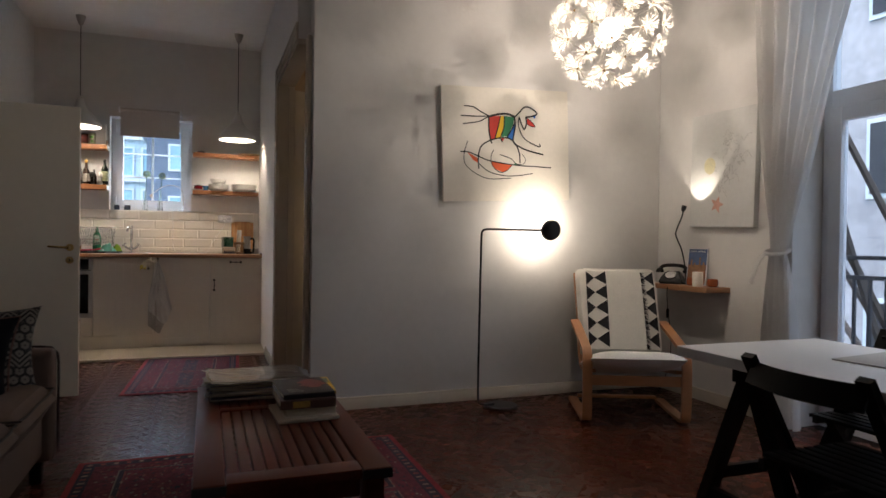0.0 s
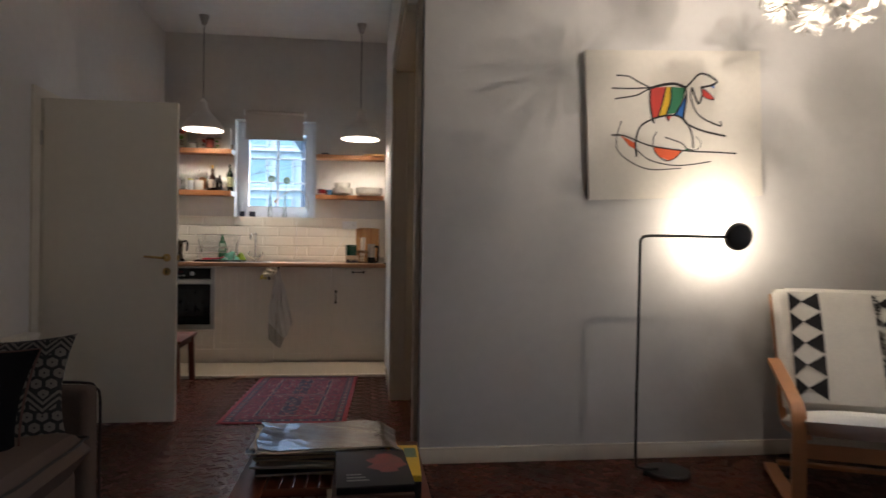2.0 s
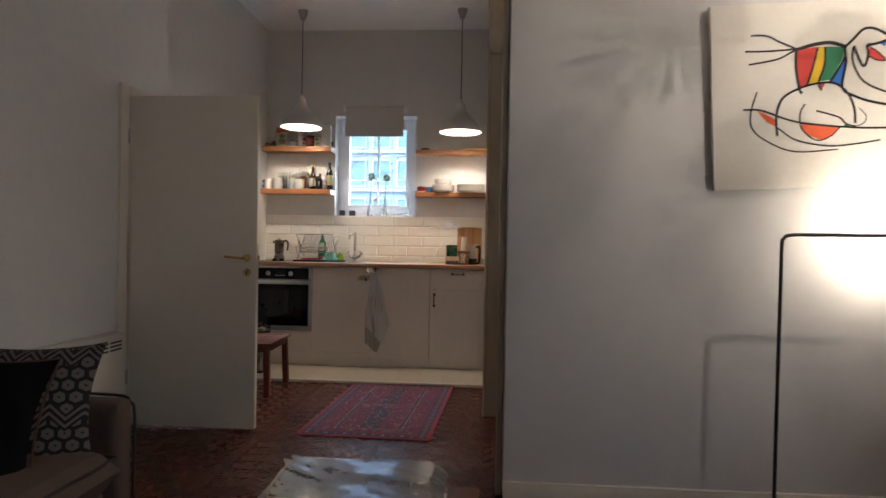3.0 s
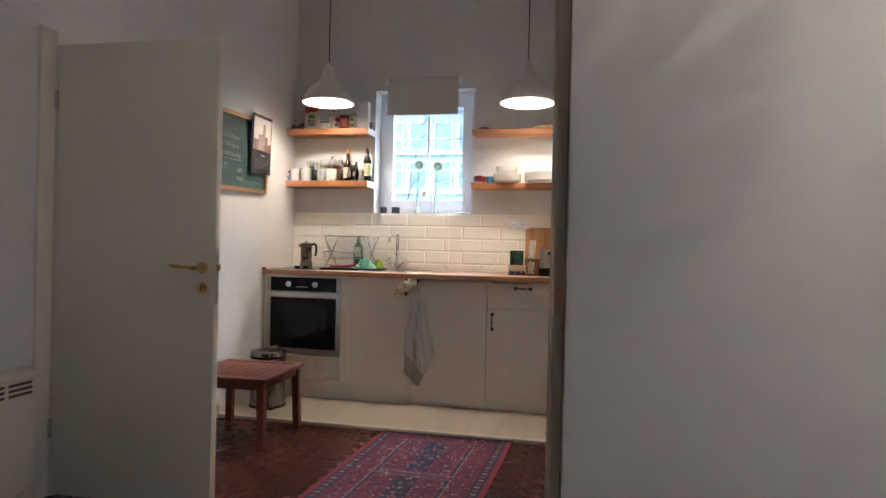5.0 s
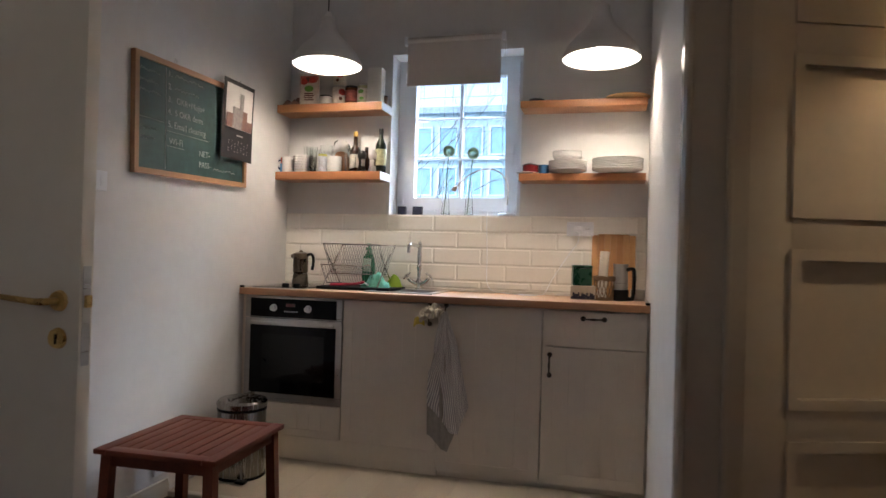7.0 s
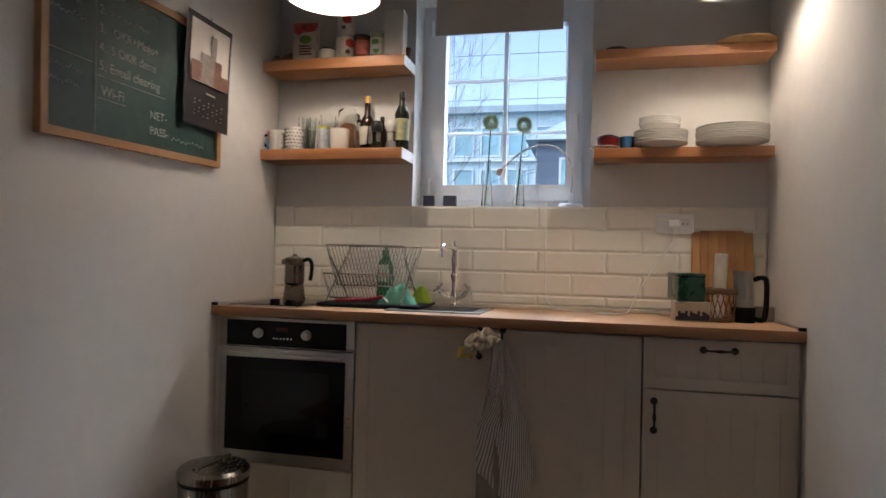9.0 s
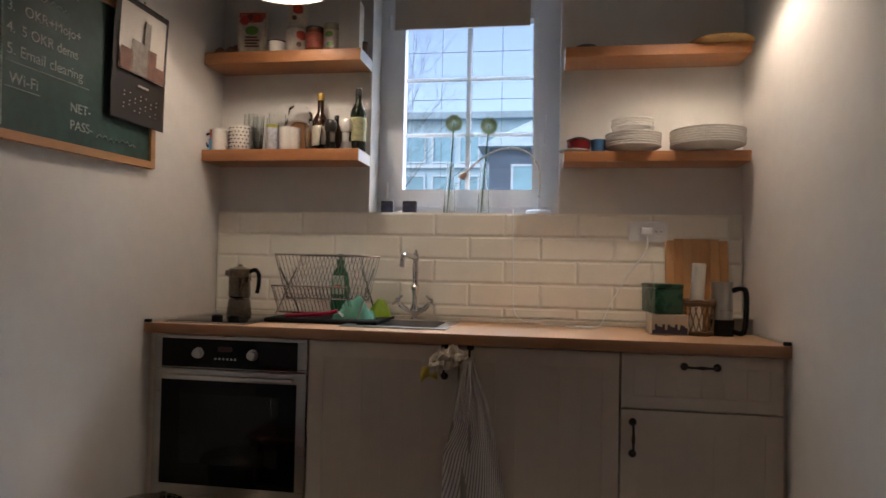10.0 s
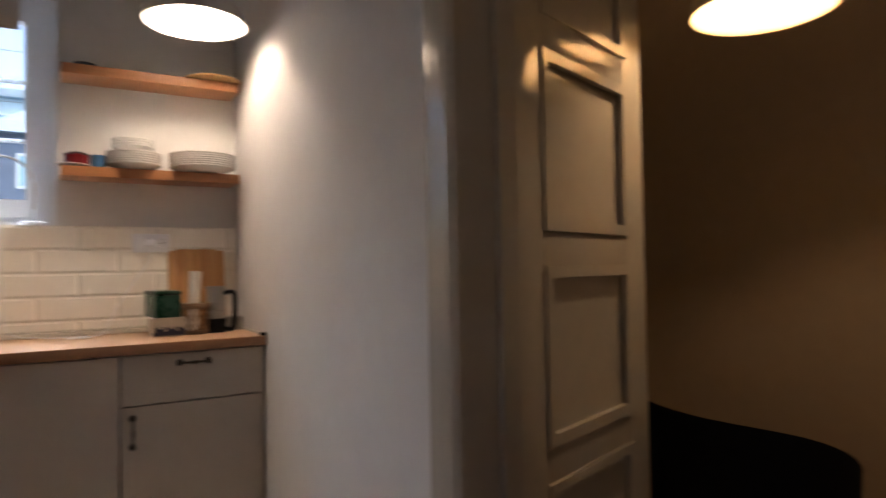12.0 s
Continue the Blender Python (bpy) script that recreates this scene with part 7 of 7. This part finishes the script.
for x, z, w in ((-0.17, 0.215, 0.22), (-0.17, 0.155, 0.18), (-0.41, 0.20, 0.13), (-0.41, 0.15, 0.12), (-0.41, 0.105, 0.14), (-0.41, -0.06, 0.12), (-0.41, -0.105, 0.11), (0.14, -0.20, 0.20)):
    pts = [(x + w * k / 14, -0.0166, z + 0.009 * (1 if k % 2 else -1) * (0.6 + 0.4 * math.sin(k * 2.3))) for k in range(15)]
    part("chalk_scribble", tube(B(), pts, 0.0012, 4), CHALK, bd)
part("hanger", tube(B(), [(-0.17, -0.010, bh), (-0.165, -0.012, bh + 0.03), (-0.155, -0.012, bh + 0.028), (-0.15, -0.010, bh)], 0.002, 6), STEEL, bd)
cal = thing("wall_calendar", "dark wall calendar with a photograph of a tall brick building", "calendar", pose(0.034, 8.735, 1.915, 3, 0, 90))
part("sheet", sheet(B(), lambda u, v: Vector(((u - 0.5) * 0.30, -0.004 - 0.012 * (1 - v) ** 2, (v - 0.5) * 0.43)), 6, 12), mat("black_card", (0.022, 0.018, 0.017), 0.5), cal)
CALX = 0.128
part("photo", sheet(B(), lambda u, v: Vector(((u - 0.5) * 2 * CALX, -0.0095 - 0.010 * (1 - (0.40 + 0.55 * v)) ** 2, -0.045 + 0.235 * v)), 4, 6), mat("photo_sky", (0.55, 0.51, 0.47), 0.5, vary=0.06), cal)
BRK = mat("photo_brick", (0.17, 0.085, 0.062), 0.5, vary=0.5, scale=30)
GRY = mat("photo_grey", (0.22, 0.20, 0.18), 0.5, vary=0.5, scale=40)
for x0, x1, h, mm in ((-0.125, -0.06, 0.075, BRK), (-0.07, 0.0, 0.115, GRY), (-0.005, 0.028, 0.195, GRY), (0.02, 0.07, 0.105, BRK), (0.065, 0.125, 0.055, BRK)):
    part("photo_building", box(B(), x0, x1, -0.0185, -0.0172, -0.045, -0.045 + h), mm, cal)
for k in range(7):
    for j in range(5):
        if (k + j) % 3 != 2:
            part("date_mark", box(B(), -0.095 + k * 0.03, -0.090 + k * 0.03, -0.0205, -0.0192, -0.120 - j * 0.014, -0.115 - j * 0.014), mat("date_print", (0.45, 0.42, 0.38), 0.6), cal)
part("month_mark", box(B(), -0.02, 0.04, -0.0185, -0.0172, -0.085, -0.078), mat("date_print", (0.45, 0.42, 0.38)), cal)
part("pin", lathe(B(), [(0.003, 0.215), (0.005, 0.225), (0, 0.228)], 8, 0, -0.004), STEEL, cal)
sw = thing("light_switch", "white plastic light switch on the kitchen wall", "light switch", pose(0.0, 7.79, 1.475, 0, 0, 90))
part("plate", box(B(), -0.042, 0.042, -0.010, 0, -0.042, 0.042, 0.004), WHITE_PVC, sw)
for x in (-0.012, 0.012):
    part("rocker", box(B(), x - 0.011, x + 0.011, -0.0135, -0.0102, -0.024, 0.024, 0.002), WHITE_PVC, sw)
lo = thing("low_socket", "white low wall socket near the kitchen floor", "socket", pose(0.0, 8.22, 0.16, 0, 0, 90))
part("plate", box(B(), -0.042, 0.042, -0.012, 0, -0.042, 0.042, 0.004), WHITE_PVC, lo)
part("outlet", shift(lathe(B(), [(0.02, 0), (0.02, 0.0015), (0, 0.0015)], 18), pose(0, -0.012, 0, 90)), WHITE_PVC, lo)

st = thing("stool", "low reddish slatted acacia wood side table", "side table", pose(0.368, 7.985, 0, 0, 0, 2))
sw_, sl_, sh_ = 0.268, 0.285, 0.404
for s in (-1, 1):
    part("long_rail", box(B(), s * (sw_ - 0.028) - 0.028, s * (sw_ - 0.028) + 0.028, -sl_, sl_, sh_ - 0.022, sh_, 0.005), TEAK, st)
    part("end_rail", box(B(), -sw_ + 0.057, sw_ - 0.057, s * (sl_ - 0.028) - 0.028, s * (sl_ - 0.028) + 0.028, sh_ - 0.022, sh_ - 0.0005, 0.004), TEAK, st)
    part("apron", box(B(), s * (sw_ - 0.04) - 0.010, s * (sw_ - 0.04) + 0.010, -sl_ + 0.06, sl_ - 0.06, sh_ - 0.072, sh_ - 0.0225, 0.003), TEAK, st)
    part("apron", box(B(), -sw_ + 0.06, sw_ - 0.06, s * (sl_ - 0.04) - 0.010, s * (sl_ - 0.04) + 0.010, sh_ - 0.072, sh_ - 0.0225, 0.003), TEAK, st)
    for t in (-1, 1):
        part("leg", beam(B(), (s * (sw_ - 0.042), t * (sl_ - 0.042), sh_ - 0.0225), (s * (sw_ - 0.030), t * (sl_ - 0.030), 0.0), 0.042, 0.042, (0, 1, 0)), TEAK, st)
for k in range(8):
    x = -sw_ + 0.083 + k * (2 * sw_ - 0.166) / 7
    part("slat", box(B(), x - 0.0235, x + 0.0235, -sl_ + 0.058, sl_ - 0.058, sh_ - 0.020, sh_ - 0.002, 0.004), TEAK, st)
bn = thing("pedal_bin", "brushed steel pedal bin by the oven", "bin", pose(0.205, 8.60, KZ))
BIN_STEEL = mat("dull_bin_steel", (0.30, 0.28, 0.26), 0.26, metal=1.0, vary=0.2, scale=6, stretch=(20, 20, 1))
part("body", lathe(B(), [(0.122, 0.0), (0.124, 0.015), (0.124, 0.355), (0.122, 0.36)], 40), BIN_STEEL, bn)
part("base_ring", lathe(B(), [(0.127, 0.0), (0.128, 0.018), (0.125, 0.02)], 40), BLACK, bn)
part("rim", lathe(B(), [(0.126, 0.352), (0.127, 0.362), (0.124, 0.366)], 40), BLACK, bn)
part("lid", lathe(B(), [(0.128, 0.367), (0.129, 0.392), (0.120, 0.404), (0.08, 0.414), (0, 0.420)], 40), BIN_STEEL, bn)
part("lid_grip", beam(B(), (-0.02, -0.09, 0.412), (0.03, 0.06, 0.426), 0.022, 0.012), BIN_STEEL, bn)
part("pedal", box(B(), 0.06, 0.115, -0.155, -0.115, 0.012, 0.026, 0.004), BLACK, bn)

# ---- outside ----
ASPHALT = mat("far_ground", (0.16, 0.16, 0.15), 0.95, vary=0.2, scale=0.2)
ground = solo("ground", box(B(), -400, 400, -400, 400, -9.2, -9.0), ASPHALT, "grey winter ground far below the windows", "ground", kind="structure")
# Blue of the cool daylight is mixed into the colours of these far buildings.
FAC_W = mat("blue_cast_render", (0.44, 0.64, 0.74), 0.9, vary=0.15, scale=0.4)
FAR_FRAME = mat("blue_cast_frame", (0.58, 0.72, 0.80), 0.6)
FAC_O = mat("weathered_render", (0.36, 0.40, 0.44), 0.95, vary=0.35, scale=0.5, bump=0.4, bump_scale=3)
WINGLASS = mat("blue_cast_pane", (0.22, 0.46, 0.58), 0.12, vary=0.3, scale=0.3)
DARKBRICK = mat("blue_cast_brick", (0.12, 0.18, 0.26), 0.9, vary=0.4, scale=1.0)
ROOF = mat("blue_cast_roof", (0.30, 0.44, 0.53), 0.7, vary=0.3, scale=0.5)


def far_building(label, x0, x1, y0, y1, z1, nw, floors, wall, glass, fh=3.0):
    """Facade facing -y with rows of windows, each a frame and a pane."""
    b = thing("apartment_building", label, "building")
    part("wall", box(B(), x0, x1, y0, y1, -9, z1), wall, b, smooth=False)
    part("roof", box(B(), x0 - 0.4, x1 + 0.4, y0 - 0.5, y1, z1, z1 + 0.35), ROOF, b, smooth=False)
    s = (x1 - x0) / nw
    for f in range(floors):
        z = z1 - 0.5 - (f + 1) * fh
        for k in range(nw):
            a = x0 + s * k
            w = part("window", frame_rect(B(), a + s * 0.12, a + s * 0.88, z + 0.45, z + fh - 0.2, y0 - 0.12, y0 + 0.02, 0.08, 0.0), FAR_FRAME, b, smooth=False)
            part("pane", box(B(), a + s * 0.12 + 0.1, a + s * 0.88 - 0.1, y0 - 0.05, y0 - 0.01, z + 0.5, z + fh - 0.25), glass, w, smooth=False)
        part("ledge", box(B(), x0, x1, y0 - 0.25, y0 - 0.001, z + 0.18, z + 0.36), FAR_FRAME, b, smooth=False)
    return b


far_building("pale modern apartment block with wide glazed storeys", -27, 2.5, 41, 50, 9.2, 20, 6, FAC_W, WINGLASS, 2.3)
far_building("lower office building beside the block, coloured with a blue daylight cast", 3.2, 22, 47, 56, 8.8, 13, 6, FAC_W, WINGLASS, 2.3)
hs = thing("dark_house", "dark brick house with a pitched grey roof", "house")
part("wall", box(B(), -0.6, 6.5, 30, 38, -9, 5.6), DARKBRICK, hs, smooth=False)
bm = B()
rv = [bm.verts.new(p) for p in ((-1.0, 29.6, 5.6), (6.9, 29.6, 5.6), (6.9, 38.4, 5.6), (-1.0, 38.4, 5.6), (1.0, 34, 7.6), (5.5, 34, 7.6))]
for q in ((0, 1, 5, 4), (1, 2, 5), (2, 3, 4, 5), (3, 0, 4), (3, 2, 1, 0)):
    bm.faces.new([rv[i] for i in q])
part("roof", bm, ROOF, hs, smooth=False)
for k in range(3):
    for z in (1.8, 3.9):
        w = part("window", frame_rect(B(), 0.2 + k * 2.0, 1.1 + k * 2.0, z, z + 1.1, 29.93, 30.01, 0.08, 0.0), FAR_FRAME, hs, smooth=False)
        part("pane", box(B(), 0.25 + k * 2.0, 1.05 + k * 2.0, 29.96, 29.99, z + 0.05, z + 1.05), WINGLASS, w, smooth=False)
ob_ = thing("old_building", "old weathered plaster house across the yard", "house")
part("wall", box(B(), 15, 24, -10, 45, -9, 14), FAC_O, ob_, smooth=False)
part("roof", box(B(), 14.5, 24, -10.4, 45.4, 14, 14.4), ROOF, ob_, smooth=False)
for k in range(14):
    for z in (-5.4, -1.6, 2.2, 6.0, 9.8):
        y = -8 + k * 3.7
        w = part("window", box(B(), 14.93, 15.02, y, y + 0.95, z, z + 1.7), FAR_FRAME, ob_, smooth=False)
        part("pane", box(B(), 14.9, 14.94, y + 0.1, y + 0.85, z + 0.1, z + 1.6), mat("far_dark_pane", (0.03, 0.035, 0.045), 0.3), w, smooth=False)


BARK = mat("winter_bark", (0.075, 0.07, 0.068), 0.95, vary=0.4, scale=6, bump=0.6, bump_scale=12)


def bare_tree(x, y, base, height, seed, spread=0.55):
    rng = random.Random(seed)
    t = thing("bare_tree", "leafless winter tree with fine forked branches", "tree", pose(x, y, base))
    trunk, limbs = B(), B()
    def grow(bm, p, d, ln, r, depth):
        pts = [p]
        for k in range(4):
            d = (d + Vector((rng.uniform(-1, 1), rng.uniform(-1, 1), rng.uniform(-0.3, 0.8))) * 0.16).normalized()
            pts.append(pts[-1] + d * ln / 4)
        tube(bm, pts, r, 6 if depth < 3 else 4, taper=r * 0.62)
        if depth >= 7:
            return
        for k in range(rng.choice((2, 3)) if depth < 5 else 2):
            a = Vector((rng.uniform(-1, 1), rng.uniform(-1, 1), rng.uniform(-0.2, 0.5))).normalized()
            grow(limbs, pts[-1 if k else -2], (d + a * (spread + 0.25)).normalized(), ln * rng.uniform(0.62, 0.8), r * 0.58, depth + 1)
    grow(trunk, Vector((0, 0, 0)), Vector((0, 0, 1)), height * 0.42, 0.085, 0)
    part("trunk", trunk, BARK, t)
    part("branches", limbs, BARK, t)
    return t


bare_tree(-11.5, 30.0, -9, 19, 5, 0.4)
bare_tree(-14.0, 34.0, -9, 21, 8, 0.4)
bare_tree(10.8, 8.3, -9, 21, 11)
bare_tree(12.4, 9.9, -9, 22, 4)
bare_tree(11.6, 7.6, -9, 20, 7)
IRON = mat("wrought_iron", (0.03, 0.035, 0.045), 0.6, vary=0.3)
rl_ = thing("balcony_railing", "dark wrought iron balcony railing outside the tall window", "railing")
for z in (0.12, 0.92, 1.06):
    part("rail", box(B(), 6.03, 6.07, 2.0, 6.2, z, z + 0.03), IRON, rl_)
for k in range(36):
    y = 2.05 + k * 0.116
    part("bar", box(B(), 6.04, 6.06, y, y + 0.02, 0.1505, 0.919), IRON, rl_)
for y in (2.03, 4.1, 6.14):
    part("post", box(B(), 6.0355, 6.0645, y - 0.018, y + 0.018, -0.0205, 1.10, 0.003), IRON, rl_)
solo("balcony_floor", box(B(), 5.55, 6.15, 1.9, 6.3, -0.25, -0.02), FAC_O, "worn concrete balcony slab", "balcony", kind="structure")

# ---- floor pieces ----
for k in range(12):
    a = 0.004 + k * 0.188
    b = min(a + 0.1874, 2.256)
    if b <= a:
        break
    t = new("floor_plank", mesh_from("floor_plank", box(B(), 0, b - a, 0, 1.085, 0, 0.006, 0.0008, 1), WHITE_FLOOR, smooth=False))
    t.parent, t.location = bpy.data.objects["kitchen_floor"], (a, 8.312, 0.0142)
solo("threshold_strip", box(B(), 0.002, 2.258, 8.270, 8.311, -0.004, 0.024, 0.006, 3), mat("satin_strip", (0.55, 0.50, 0.42), 0.35, metal=0.3), "narrow light threshold strip between the floors", "threshold", kind="structure")

PL, PW = 0.51, 0.085
def plank_verts(w, l, top, bev):
    return [(0, 0, -0.011), (l, 0, -0.011), (l, w, -0.011), (0, w, -0.011), (0, 0, top - bev), (l, 0, top - bev), (l, w, top - bev), (0, w, top - bev),
            (bev, bev, top), (l - bev, bev, top), (l - bev, w - bev, top), (bev, w - bev, top)]
PFACES = [(0, 1, 5, 4), (1, 2, 6, 5), (2, 3, 7, 6), (3, 0, 4, 7), (4, 5, 9, 8), (5, 6, 10, 9), (6, 7, 11, 10), (7, 4, 8, 11), (8, 9, 10, 11)]
plank_me = bpy.data.meshes.new("parquet_block")
plank_me.from_pydata(plank_verts(PW - 0.0005, PL - 0.0005, 0.0, 0.0009), [], PFACES)
plank_me.materials.append(PARQUET)
rest_v, rest_f, near = [], [], 0
C45 = math.sqrt(0.5)
for i in range(-90, 200):
    for j in range(-20, 30):
        for up in (False, True):
            ox, oy = i * PW + j * PL, i * PW - j * PL
            if up:
                oy += PW
            ang = 90 if up else 0
            px, py = ((ox + PW) if up else ox), oy
            m = pose(0.3, 3.0, 0, 0, 0, 45) @ pose(px, py, 0, 0, 0, ang)
            c = m @ Vector((PL / 2, PW / 2, 0))
            if not (-0.12 < c.x < 5.25 and -1.2 < c.y < 8.44 and not (c.x > 2.5 and c.y > 6.05 and c.x > 4.6)):
                continue
            m = m @ pose(0, 0, random.uniform(-0.0003, 0.0), random.uniform(-0.10, 0.10), random.uniform(-0.02, 0.02), 0)
            if near < 300 and 5.0 < c.y < 8.2 and 0.7 < c.x < 2.7:
                p = new("parquet_block", plank_me)
                p.parent, p.matrix_local = floor, m
                near += 1
            else:
                n0 = len(rest_v)
                rest_v += [tuple(m @ v.co) for v in plank_me.vertices]
                rest_f += [tuple(n0 + q for q in f) for f in PFACES]
rest_me = bpy.data.meshes.new("parquet_rest")
rest_me.from_pydata(rest_v, [], rest_f)
rest_me.materials.append(PARQUET)
rest = new("parquet_blocks", rest_me)
rest.parent = floor
tagged(rest, kind="stuff")
